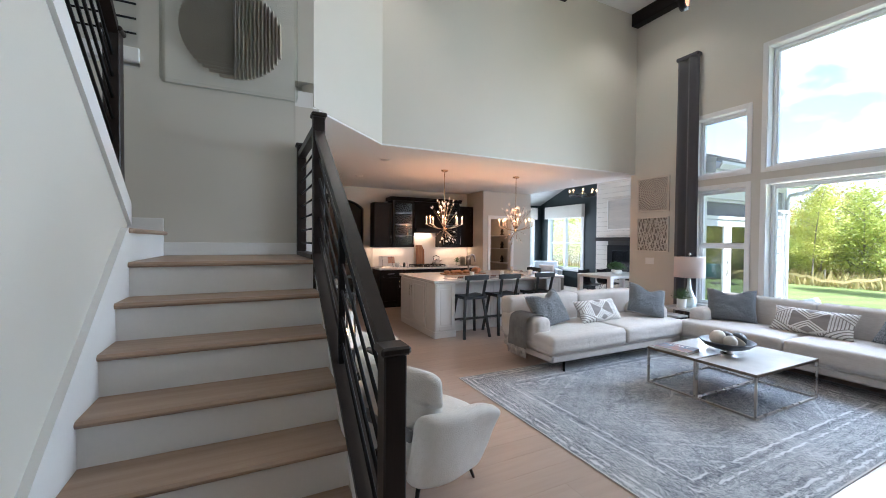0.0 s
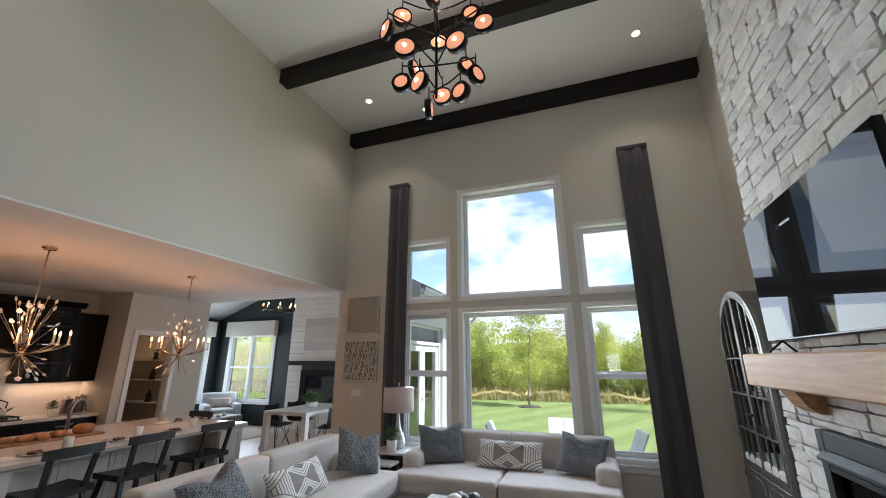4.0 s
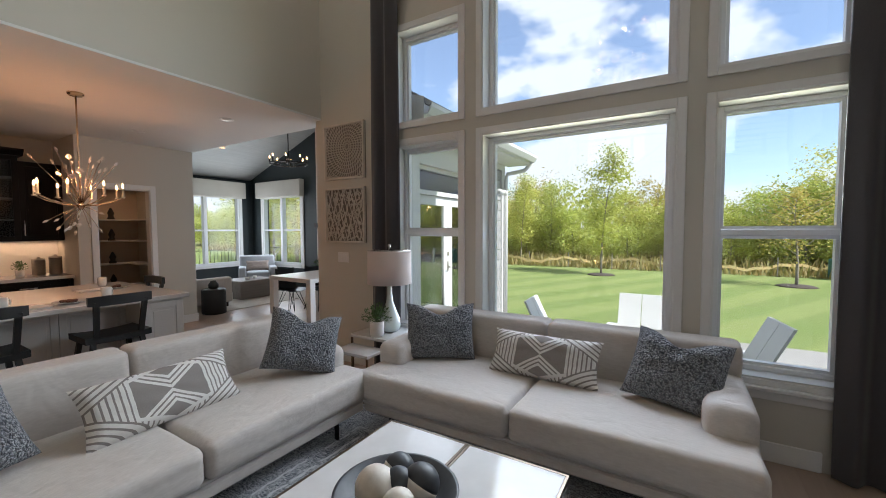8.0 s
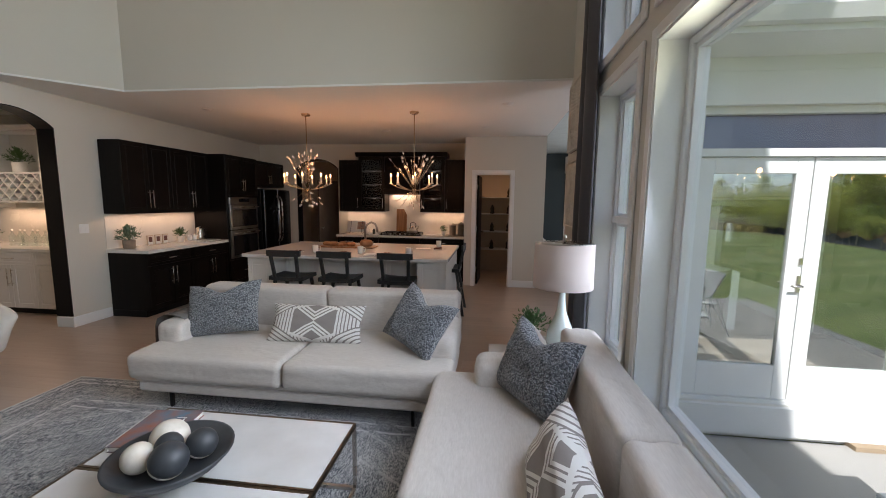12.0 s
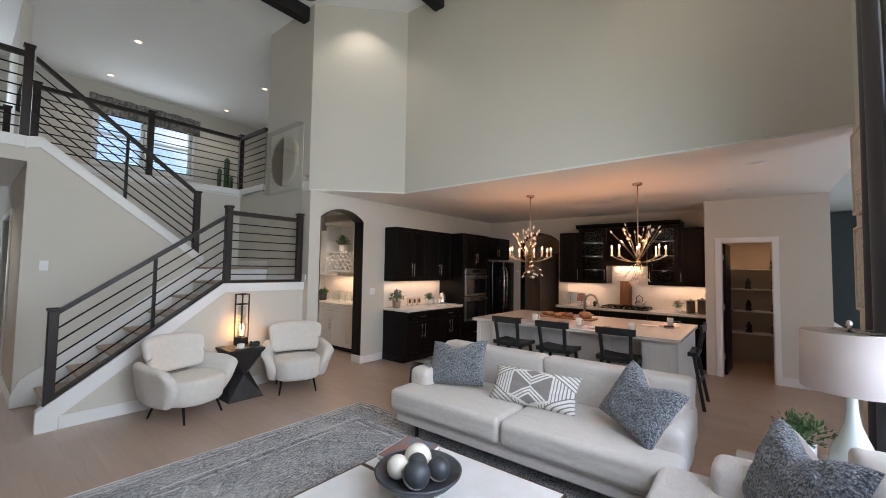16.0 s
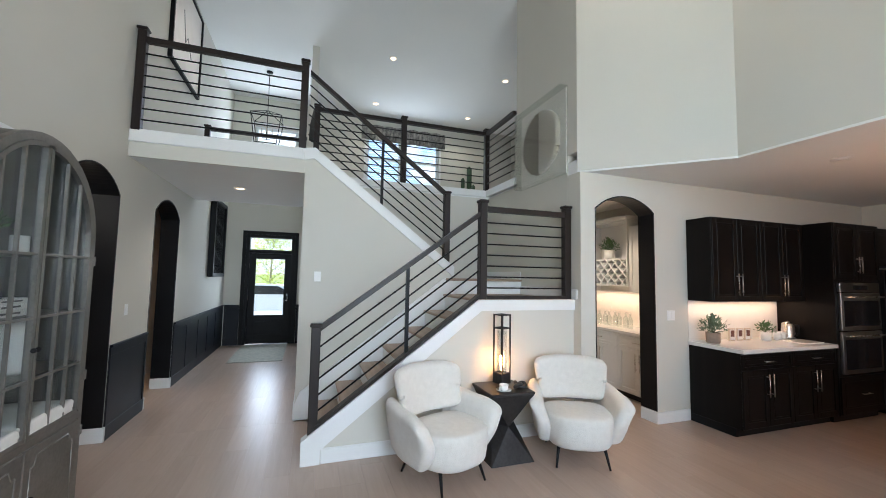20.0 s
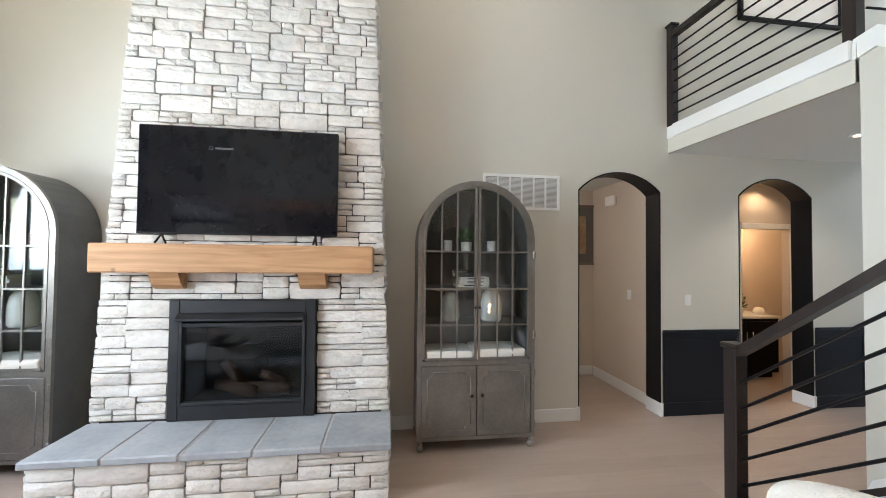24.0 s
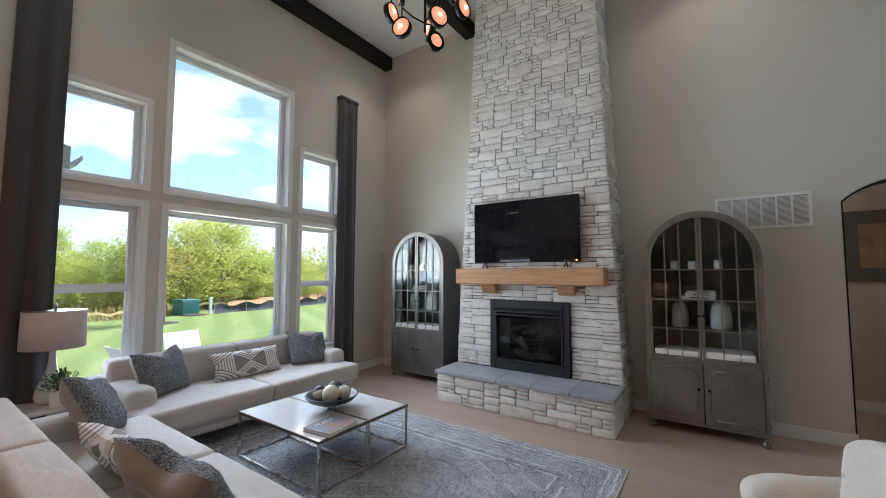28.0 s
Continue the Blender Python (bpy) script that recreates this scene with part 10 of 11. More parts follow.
lap(6.73, 7.16, -0.26, 2.60)
lap(9.24, 9.98, -0.26, 2.60)
stone_ledge = Shape().box(8.62, 4.10, -0.34, 10.10, 4.199, -0.262)
structure("trim", stone_ledge, surface("tan_ledge_stone", (0.36, 0.27, 0.17), (0.26, 0.19, 0.12), 0.9, scale=9, bump=0.5), "tan stone ledge at the wall foot")
tw_ = Shape().box(7.16, 4.165, -0.262, 7.32, 4.199, 2.36).box(9.08, 4.165, -0.262, 9.24, 4.199, 2.36).box(7.16, 4.165, 2.36, 9.24, 4.199, 2.60)
tw_.box(7.32, 4.165, -0.262, 9.08, 4.199, -0.02).box(9.98, 4.155, -0.30, 10.12, 4.199, 2.60).box(6.73, 4.160, 2.60, 10.12, 4.199, 2.90)
structure("door_surround", tw_, EXTW, "white painted door surround and frieze")
fdx = thing("french_door", 8.20, 4.24, 0, 0, "pair of white french doors with a transom window", "door")
part("jamb", Shape().box(-0.88, 0, -0.02, -0.83, 0.14, 2.36).box(0.83, 0, -0.02, 0.88, 0.14, 2.36).box(-0.83, 0, 2.31, 0.83, 0.14, 2.36).box(-0.83, 0, 1.99, 0.83, 0.14, 2.05).box(-0.83, 0, -0.02, 0.83, 0.14, 0.01), EXTW, fdx)
for sx in (-1, 1):
    a, b = sorted((sx * 0.004, sx * 0.828))
    d_ = part("door_leaf", Shape().box(a, 0.03, 0.012, a + 0.115, 0.075, 1.985, 0.003).box(b - 0.115, 0.03, 0.012, b, 0.075, 1.985, 0.003).box(a + 0.115, 0.03, 1.86, b - 0.115, 0.075, 1.985, 0.003).box(a + 0.115, 0.03, 0.012, b - 0.115, 0.075, 0.30, 0.003), EXTW, fdx)
    p_ = part("glass_light", Shape().box(a + 0.115, 0.05, 0.30, b - 0.115, 0.056, 1.86), glass("door_glass", (0.80, 0.86, 0.84), gloss=0.45), d_)
    p_.visible_shadow = False
part("lever_handle", Shape().box(-0.035, 0.015, 0.92, -0.005, 0.03, 1.06, 0.004).tube([(-0.02, 0.02, 0.98), (-0.02, -0.03, 0.98), (-0.10, -0.03, 0.98)], 0.009, 7).box(-0.035, 0.015, 1.14, -0.005, 0.03, 1.20, 0.004), NICKEL, fdx)
part("transom_glass", Shape().box(-0.83, 0.06, 2.05, 0.83, 0.066, 2.31), surface("dim_transom_glass", (0.15, 0.15, 0.21), (0.18, 0.18, 0.25), 0.08, bump=0), fdx)
eave = Shape().box(6.73, 3.75, 2.70, 10.28, 4.16, 2.74)
structure("soffit", eave, EXTW, "white vented soffit under the eave")
structure("fascia", Shape().box(6.73, 3.72, 2.70, 10.28, 3.749, 2.86), EXTW, "white fascia board")
structure("trim", Shape().prism([(3.70, 2.70), (4.20, 2.70), (4.20, 3.085), (3.70, 2.925)], 'x', 6.728, 6.742), EXTW, "white board closing the end of the eave")
gt = thing("rain_gutter", 6.73, 3.72, 2.74, 0, "white rain gutter with a downspout at the corner", "gutter")
part("trough", Shape().prism([(0.0, 0.0), (-0.07, 0.0), (-0.115, 0.07), (-0.115, 0.115), (-0.105, 0.115), (-0.065, 0.012), (0.0, 0.012)], 'x', 0.0, 3.56), EXTW, gt)
part("downspout", Shape().tube([(3.50, -0.05, 0.0), (3.48, 0.10, -0.14), (3.36, 0.38, -0.20), (3.34, 0.40, -0.30), (3.34, 0.40, -3.0)], 0.038, 8), EXTW, gt)
SHINGLE = surface("weathered_roof_shingle", (0.19, 0.175, 0.16), (0.28, 0.26, 0.24), 0.95, scale=7, fine=60, bump=0.8, dist=0.01)
rf = Shape().prism([(3.70, 2.86), (8.0, 4.55), (12.2, 2.86), (12.2, 2.92), (8.0, 4.63), (3.70, 2.92)], 'x', EAST + 0.23, 10.36)
structure("roof_wing", rf, SHINGLE, "weathered brown shingle roof of the wing")
for kk in range(14):
    u = (kk + 0.5) / 14.5
    structure("shingle_course", Shape().prism([(3.70 + 4.3 * u, 2.925 + 1.71 * u), (3.70 + 4.3 * u + 0.04, 2.925 + 1.71 * u + 0.016), (3.70 + 4.3 * u + 0.04, 2.945 + 1.71 * u + 0.016), (3.70 + 4.3 * u, 2.945 + 1.71 * u)], 'x', EAST + 0.24, 10.36), SHINGLE, "course of weathered brown shingles")
fl = thing("flood_light", 9.66, 4.17, 2.22, 0, "white twin flood light on the outer wall", "wall light")
part("base_plate", Shape().box(-0.06, -0.03, -0.06, 0.06, 0.0, 0.06, 0.01), EXTW, fl)
for sx in (-1, 1):
    part("lamp_head", Shape().tube([(sx * 0.03, -0.03, 0), (sx * 0.08, -0.12, -0.04), (sx * 0.11, -0.20, -0.07)], [0.02, 0.045, 0.05], 10), EXTW, fl)
# part of the main house outside the window wall
structure("house_outer_wall", Shape().box(EAST + 0.221, -6.0, -0.5, EAST + 0.24, 0.35, 6.0), SIDING, "grey lap siding of the main house")
structure("roof_main", Shape().prism([(-7.2, 6.0), (EAST + 0.7, 5.95), (EAST + 0.7, 6.1), (0.0, 8.2), (-7.2, 6.1)], 'y', -6.0, 11.0), SHINGLE, "brown shingle roof of the main house")


def adirondack(x, y, rz):
    """Sits towards local +y."""
    t = thing("adirondack_chair", x, y, -0.30, rz, "white slatted adirondack chair on the patio", "chair", "patio chairs")
    for u in (-0.136, 0.136):
        part("back_slat", Shape().prism([(-0.22, 0.30), (-0.20, 0.30), (-0.52, 0.97), (-0.545, 0.97)], 'x', u - 0.132, u + 0.132), EXTW, t)
    for k in range(5):
        yy = -0.18 + k * 0.11
        part("seat_slat", Shape().box(-0.27, yy, 0.29 + k * 0.02, 0.27, yy + 0.095, 0.312 + k * 0.02, 0.004), EXTW, t)
    for sx in (-1, 1):
        part("arm", Shape().box(sx * 0.25, -0.42, 0.56, sx * 0.40, 0.42, 0.585, 0.008), EXTW, t)
        part("leg", Shape().box(sx * 0.27, 0.30, 0, sx * 0.30, 0.40, 0.56, 0.004), EXTW, t)
        part("leg", Shape().prism([(-0.62, 0.0), (-0.50, 0.0), (-0.10, 0.28), (0.34, 0.38), (0.34, 0.30), (-0.10, 0.20)], 'x', sx * 0.275 - 0.013, sx * 0.275 + 0.013), EXTW, t)
    part("back_brace", Shape().box(-0.30, -0.42, 0.50, 0.30, -0.385, 0.56), EXTW, t)


for x, y, rz in ((8.40, 1.76, 90), (7.74, 1.08, 10), (7.98, 2.40, 183)):
    adirondack(x, y, rz)

# ---- trees ----
def leaf_material(name, a, b):
    m, n, l, p = principled(name)
    geo = n.new("ShaderNodeNewGeometry")
    info = n.new("ShaderNodeObjectInfo")
    ad = n.new("ShaderNodeMath")
    ad.operation = 'MULTIPLY_ADD'
    l.new(info.outputs["Random"], ad.inputs[0])
    ad.inputs[1].default_value = 0.5
    mu = n.new("ShaderNodeMath")
    mu.operation = 'MULTIPLY'
    mu.inputs[1].default_value = 0.6
    l.new(geo.outputs["Random Per Island"], mu.inputs[0])
    l.new(mu.outputs[0], ad.inputs[2])
    mx = n.new("ShaderNodeMix")
    mx.data_type = 'RGBA'
    mx.clamp_factor = True
    mx.inputs["A"].default_value, mx.inputs["B"].default_value = (*a, 1), (*b, 1)
    l.new(ad.outputs[0], mx.inputs["Factor"])
    l.new(mx.outputs["Result"], p.inputs["Base Color"])
    p.inputs["Roughness"].default_value = 0.6
    tr = n.new("ShaderNodeBsdfTranslucent")
    l.new(mx.outputs["Result"], tr.inputs["Color"])
    ms = n.new("ShaderNodeMixShader")
    ms.inputs["Fac"].default_value = 0.5
    l.new(p.outputs[0], ms.inputs[1])
    l.new(tr.outputs[0], ms.inputs[2])
    l.new(ms.outputs[0], n["Material Output"].inputs["Surface"])
    return m


LEAFY = leaf_material("young_tree_leaves", (0.31, 0.39, 0.075), (0.66, 0.63, 0.17))
LEAFD = leaf_material("dark_hedge_leaves", (0.30, 0.40, 0.075), (0.62, 0.60, 0.15))
LEAFA = leaf_material("turning_autumn_leaves", (0.36, 0.36, 0.08), (0.62, 0.42, 0.13))
BARK = surface("grey_brown_bark", (0.30, 0.26, 0.215), (0.19, 0.16, 0.13), 0.95, scale=9, fine=40, bump=0.8)


def make_tree(name, label, h, r, seed, n=1500, leaf=0.13, trunk=0.06, low=0.25, mat=LEAFY, slim=1.0, lean=0.0):
    rnd = random.Random(seed)
    t = thing(name, 0, 0, 0, 0, label, "tree", "garden trees")
    pts, rad = [], []
    for i in range(8):
        q = i / 7
        pts.append((0.10 * math.sin(q * 4 + seed) * q, 0.10 * math.cos(q * 3 + seed) * q - lean * q ** 3, -0.1 + q * h * 0.95))
        rad.append(trunk * (1 - 0.88 * q))
    part("trunk", Shape().tube(pts, rad, 8), BARK, t)
    limbs, ends = Shape(), []
    for i in range(20):
        q = low + (0.93 - low) * i / 19
        a = i * 2.399 + rnd.uniform(-0.4, 0.4)
        L = r * (math.sin(math.pi * min(1, (q - low) / (1 - low) * 0.80 + 0.20)) ** 0.8) * rnd.uniform(0.65, 1.15) * slim
        b = Vector(pts[min(7, int(q * 7))])
        b.z = q * h * 0.95
        e = b + Vector((math.cos(a) * L, math.sin(a) * L, L * rnd.uniform(0.35, 0.9)))
        mid = b.lerp(e, 0.5) + Vector((0, 0, 0.05 * L))
        limbs.tube([b, mid, e], [trunk * 0.35 * (1 - 0.5 * q), trunk * 0.2, 0.006], 5)
        ends.append((b, mid, e, L))
    part("limbs", limbs, BARK, t)
    cr = Shape()
    clumps = []
    for b, mid, e, L in ends:
        for w in (0.45, 0.7, 0.92, 1.08):
            clumps.append((b.lerp(e, w) + Vector((rnd.gauss(0, 1), rnd.gauss(0, 1), rnd.gauss(0, 1))) * 0.16 * r, 0.20 * r + 0.12 * L))
    clumps.append((Vector(pts[-1]) + Vector((0, 0, 0.1)), 0.22 * r))
    for i in range(n):
        c, s_ = clumps[rnd.randrange(len(clumps))]
        p_ = c + Vector((rnd.gauss(0, 0.55), rnd.gauss(0, 0.55), rnd.gauss(0, 0.5))) * s_
        d = Vector((rnd.uniform(-1, 1), rnd.uniform(-1, 1), rnd.uniform(-0.8, 0.4))).normalized()
        sd = d.cross(Vector((rnd.uniform(-1, 1), rnd.uniform(-1, 1), 1))).normalized()
        L = leaf * rnd.uniform(0.6, 1.3)
        cr.add([p_, p_ + d * L * 0.5 + sd * L * 0.36, p_ + d * L, p_ + d * L * 0.5 - sd * L * 0.36], [(0, 1, 2, 3)])
    part("crown", cr, mat, t)
    return t


def plant_tree(src, x, y, rz, s=1.0):
    return copy_thing(src, pose(x, y, GZ, 0, 0, rz) @ Matrix.Diagonal((s, s, s, 1)))


T1 = make_tree("young_tree", "young slender green tree in the back garden", 5.3, 1.25, 1, 5200, 0.105, 0.045, 0.24, slim=0.58, lean=0.5)
T2 = make_tree("young_tree", "young bushy green tree at the wood edge", 4.4, 1.7, 2, 5200, 0.125, 0.08, 0.10)
T3 = make_tree("young_tree", "rounded green tree at the wood edge", 5.2, 2.2, 3, 5600, 0.145, 0.10, 0.10)
T4 = make_tree("garden_tree", "small garden tree with turning yellow leaves", 3.2, 1.1, 4, 1600, 0.09, 0.05, 0.30, LEAFA)
T5 = make_tree("hedge_tree", "dark green bushy tree at the wood edge", 3.4, 1.9, 5, 4600, 0.14, 0.08, 0.04, LEAFD)
T6 = make_tree("autumn_tree", "rounded tree with yellow and rusty leaves beyond the meadow", 4.8, 2.1, 6, 4800, 0.14, 0.09, 0.10, LEAFA)
T6.matrix_basis = pose(30.0, 17.5, GZ)
T1.matrix_basis = pose(20.3, 4.05, GZ)
T4.matrix_basis = pose(19.9, -1.95, GZ)
T2.matrix_basis = pose(27, 8, GZ)
T3.matrix_basis = pose(29, -9, GZ)
T5.matrix_basis = pose(27.5, 1, GZ)
rt = random.Random(77)
for i in range(74):
    y = -46 + i * 1.36 + rt.uniform(-0.7, 0.7)
    x = 26.0 + rt.uniform(0, 5) + (2.0 if y < -12 else 0)
    src = (T2, T3, T2, T5, T1, T5)[rt.randrange(6)]
    s = rt.uniform(0.62, 0.95)
    if -16 < y < -3:
        s *= 1.18
    plant_tree(src, x, y, rt.uniform(0, 360), s)
for x, y, s, src in ((26.0, -5.2, 0.95, T3), (27.0, -7.6, 1.05, T3), (25.8, -3.4, 0.8, T2), (24.5, 9.0, 0.95, T1), (25.2, 0.5, 0.8, T1), (16.5, 20.0, 1.0, T2), (19.0, 24.0, 1.1, T3), (16.0, 16.5, 0.9, T4), (18.0, 20.0, 1.1, T3), (17.0, 12.5, 0.8, T2), (19.0, 13.5, 1.0, T3), (21.0, 17.0, 1.0, T4), (22.0, 12.0, 0.9, T2)):
    plant_tree(src, x, y, rt.uniform(0, 360), s)
for i in range(58):
    y = -30 + i * 1.15 + rt.uniform(-0.5, 0.5)
    plant_tree((T5, T2, T5)[i % 3], 25.4 + rt.uniform(0, 2.6), y, rt.uniform(0, 360), rt.uniform(0.40, 0.62))
for x, y, s in ((31.5, 14.6, 1.05), (32.5, 20.5, 1.1), (29.0, 21.5, 0.9), (33.5, 11.5, 1.1), (30.5, 24.5, 1.0), (31.0, 2.5, 0.95)):
    plant_tree(T6, x, y, rt.uniform(0, 360), s)
# far woods and meadow weeds, beyond counting
fw = Shape()
for i in range(30000):
    x = 33 + rt.random() ** 1.3 * 34
    y = rt.uniform(-75, 75)
    z = GZ + rt.random() * (3.5 + 0.9 * math.sin(y * 0.21) + 0.6 * math.sin(y * 0.77 + 1) + 0.03 * (x - 33))
    a, L = rt.uniform(0, 6.28), rt.uniform(0.22, 0.60)
    d = Vector((math.cos(a) * 0.6, math.sin(a), rt.uniform(-0.4, 0.6))) * L
    sd = Vector((rt.uniform(-0.4, 0.4), rt.uniform(-0.5, 0.5), 1)).normalized() * L * 0.42
    p_ = Vector((x, y, z))
    fw.add([p_, p_ + d * 0.5 + sd, p_ + d, p_ + d * 0.5 - sd], [(0, 1, 2, 3)])
solid("far_woods", fw, LEAFY, "green young woodland beyond the meadow", "trees", kind="stuff")
WEED = leaf_material("meadow_weeds_leaf", (0.16, 0.22, 0.05), (0.46, 0.36, 0.15))
mw = Shape()
for i in range(15000):
    x = 23.0 + rt.random() ** 1.4 * 9
    y = rt.uniform(-34, 40)
    if -23 < y < -4.0 and x < 26.5:
        continue
    a, h_ = rt.uniform(0, 6.28), rt.uniform(0.15, 0.75)
    p_ = Vector((x, y, GZ - 0.02))
    lean = Vector((math.cos(a), math.sin(a), 0)) * 0.18 * h_
    sd = Vector((-math.sin(a), math.cos(a), 0)) * 0.035
    mw.add([p_ - sd, p_ + sd, p_ + lean + sd * 1.6 + Vector((0, 0, h_ * 0.6)), p_ + lean * 2 + Vector((0, 0, h_))], [(0, 1, 2, 3)])
solid("meadow_weeds", mw, WEED, "tall tan and green meadow weeds at the lawn edge", "grass", kind="stuff")
MULCH = surface("dark_mulch", (0.05, 0.038, 0.03), (0.09, 0.07, 0.055), 0.95, scale=12, fine=60, bump=0.8)
for x, y in ((20.3, 4.05), (19.9, -1.95), (22.3, -4.1)):
    mb = thing("mulch_bed", x, y, GZ, 0, "round dark mulch bed under a garden tree", "mulch bed", "mulch beds")
    part("mulch", Shape().lathe([(0.55, 0.0), (0.45, 0.04), (0.1, 0.07), (0.001, 0.07)], n=20), MULCH, mb)
ub = thing("utility_box", 22.95, -4.0, GZ, 15, "green metal utility box at the lawn edge", "utility box")
part("case", Shape().box(-0.35, -0.45, 0, 0.35, 0.45, 0.75, 0.02), surface("utility_green_paint", (0.035, 0.13, 0.11), (0.05, 0.15, 0.13), 0.5), ub)
for k_ in range(5):
    part("louvre", Shape().box(-0.37, -0.38, 0.15 + k_ * 0.11, -0.35, 0.38, 0.19 + k_ * 0.11), surface("utility_green_paint", (0, 0, 0)), ub)
sg = thing("sign_post", 24.1, 11.0, GZ, 0, "small white sign on a grey post at the meadow edge", "sign")
part("post", Shape().box(-0.03, -0.03, 0, 0.03, 0.03, 1.0), BARK, sg)
part("sign_plate", Shape().box(-0.045, -0.16, 0.72, -0.031, 0.16, 1.12, 0.004), EXTW, sg)
po = thing("white_marker_post", 22.0, -4.7, GZ, 0, "short white marker post in the lawn", "post")
part("post", Shape().box(-0.06, -0.06, 0, 0.06, 0.06, 0.85, 0.01), EXTW, po)
SILT = surface("black_silt_fabric", (0.025, 0.025, 0.028), (0.05, 0.05, 0.055), 0.7, scale=4, fine=60, bump=0.3)
ORANGE = surface("bare_orange_soil", (0.42, 0.24, 0.12), (0.30, 0.18, 0.10), 0.95, scale=3, fine=20, bump=0.6)
sfn = thing("silt_fence", 22.0, -4.9, GZ, 0, "sagging black silt fence on short stakes", "fence")
v, f = [], []
for i in range(61):
    y = -0.3 * i
    x = 0.055 * i + 0.12 * math.sin(i * 0.5)
    top = 0.42 + 0.10 * math.sin(i * 1.3)
    v += [(x, y, 0), (x + 0.10, y, top * 0.5), (x + 0.02, y, top)]
for i in range(60):
    for q in range(2):
        f.append((i * 3 + q, i * 3 + 3 + q, i * 3 + 4 + q, i * 3 + 1 + q))
part("fabric", Shape().add(v, f, True), SILT, sfn)
for i in range(0, 61, 6):
    part("stake", Shape().box(0.055 * i + 0.12 * math.sin(i * 0.5) - 0.02, -0.3 * i - 0.02, 0, 0.055 * i + 0.12 * math.sin(i * 0.5) + 0.02, -0.3 * i + 0.02, 0.62), BARK, sfn)
bank = thing("soil_bank", 23.6, -13.2, GZ, 0, "low bank of bare orange soil behind the fence", "soil bank")
v, f = [], []
for j in range(7):
    for i in range(25):
        u, w = i / 24, j / 6
        v.append((2.5 * w + 3.2 * u, 7 - 16 * u, 0.62 * math.sin(math.pi * w) * (0.5 + 0.5 * math.sin(math.pi * u)) + 0.08 * math.sin(i * 2.1 + j) - 0.05))
for j in range(6):
    for i in range(24):
        a = j * 25 + i
        f.append((a, a + 1, a + 26, a + 25))
part("soil", Shape().add(v, f, True), ORANGE, bank)
mesh_f = thing("orange_mesh_fence", 23.0, -1, GZ, 0, "faded orange safety netting along the meadow edge", "fence")
v, f = [], []
for i in range(81):
    y = -5 + 0.25 * i
    top = 0.42 + 0.10 * math.sin(i * 0.55) + 0.04 * math.sin(i * 2.1)
    v += [(0.4 * math.sin(i * 0.2), y, top - 0.11), (0.4 * math.sin(i * 0.2) + 0.03, y, top)]
for i in range(80):
    f.append((i * 2, i * 2 + 2, i * 2 + 3, i * 2 + 1))
part("netting", Shape().add(v, f, True), surface("faded_orange_netting", (0.50, 0.33, 0.14), (0.36, 0.33, 0.14), 0.9), mesh_f)
for i in range(0, 81, 8):
    part("stake", Shape().box(-0.02, -5 + 0.25 * i - 0.02, 0, 0.02, -5 + 0.25 * i + 0.02, 0.75), BARK, mesh_f)

# iron fence north of the sunroom, neighbour's house, and the street side
fn = thing("iron_fence", 6.0, 17.5, GZ, 0, "black iron picket fence behind the sunroom", "fence")
for z in (0.15, 1.05):
    part("rail", Shape().box(0, -0.012, z, 16, 0.012, z + 0.03), BLACK, fn)
for i in range(110):
    part("picket", Shape().box(i * 0.146 - 0.007, -0.007, 0, i * 0.146 + 0.007, 0.007, 1.15), BLACK, fn)
nh = thing("neighbour_house", 7.0, 18.4, GZ, 0, "pale sided neighbouring house with white windows", "house")
PALESIDE = surface("pale_taupe_siding", (0.52, 0.47, 0.42), (0.47, 0.42, 0.375), 0.6, scale=1, fine=30, stretch=(0.5, 6, 9))
part("wall", Shape().box(-5, 0, 0, 4.2, 8, 5.6), PALESIDE, nh)
for k_ in range(31):
    part("siding_board", Shape().prism([(-0.03, k_ * 0.18), (0.0, k_ * 0.18), (0.0, k_ * 0.18 + 0.18), (-0.008, k_ * 0.18 + 0.18)], 'x', -5, 4.2), PALESIDE, nh)
part("roof", Shape().prism([(-0.5, 5.5), (8.5, 5.5), (4.0, 8.4)], 'x', -5.4, 4.6), SHINGLE, nh)
for wx, wz in ((2.95, 2.25), (-1.6, 3.4), (-0.3, 0.9), (-3.0, 0.9)):
    wf = part("window", Shape().box(wx - 0.55, -0.05, wz, wx + 0.55, -0.031, wz + 1.2), EXTW, nh)
    for sx in (-0.27, 0.27):
        part("pane", Shape().box(wx + sx - 0.22, -0.058, wz + 0.08, wx + sx + 0.22, -0.051, wz + 1.12), BLACKGLASS, wf)

ROAD = surface("pale_asphalt", (0.30, 0.30, 0.30), (0.24, 0.24, 0.24), 0.9, scale=2, fine=90, bump=0.4)
structure("driveway", Shape().box(-24, -6, -0.40, -9.5, 6, GZ + 0.05), ROAD, "pale asphalt street in front of the house")
structure("porch", Shape().box(-9.5, -2.5, -0.5, -6.0, 3.0, -0.06), CONC, "concrete front porch and path")
pt = thing("porch_bracket", -7.6, 0.0, 2.35, 0, "warm cedar timber brace of the porch roof", "porch brace")
part("brace", Shape().prism([(-0.9, 0.0), (-0.75, 0.0), (-0.1, 0.65), (-0.25, 0.65)], 'x', -0.07, 0.07), CEDAR, pt)
part("beam", Shape().box(-0.09, -1.6, 0.62, 0.09, 1.9, 0.85), CEDAR, pt)
structure("porch_roof", Shape().box(-8.4, -2.6, 3.2, -6.0, 3.2, 3.3), EXTW, "white ceiling of the front porch")
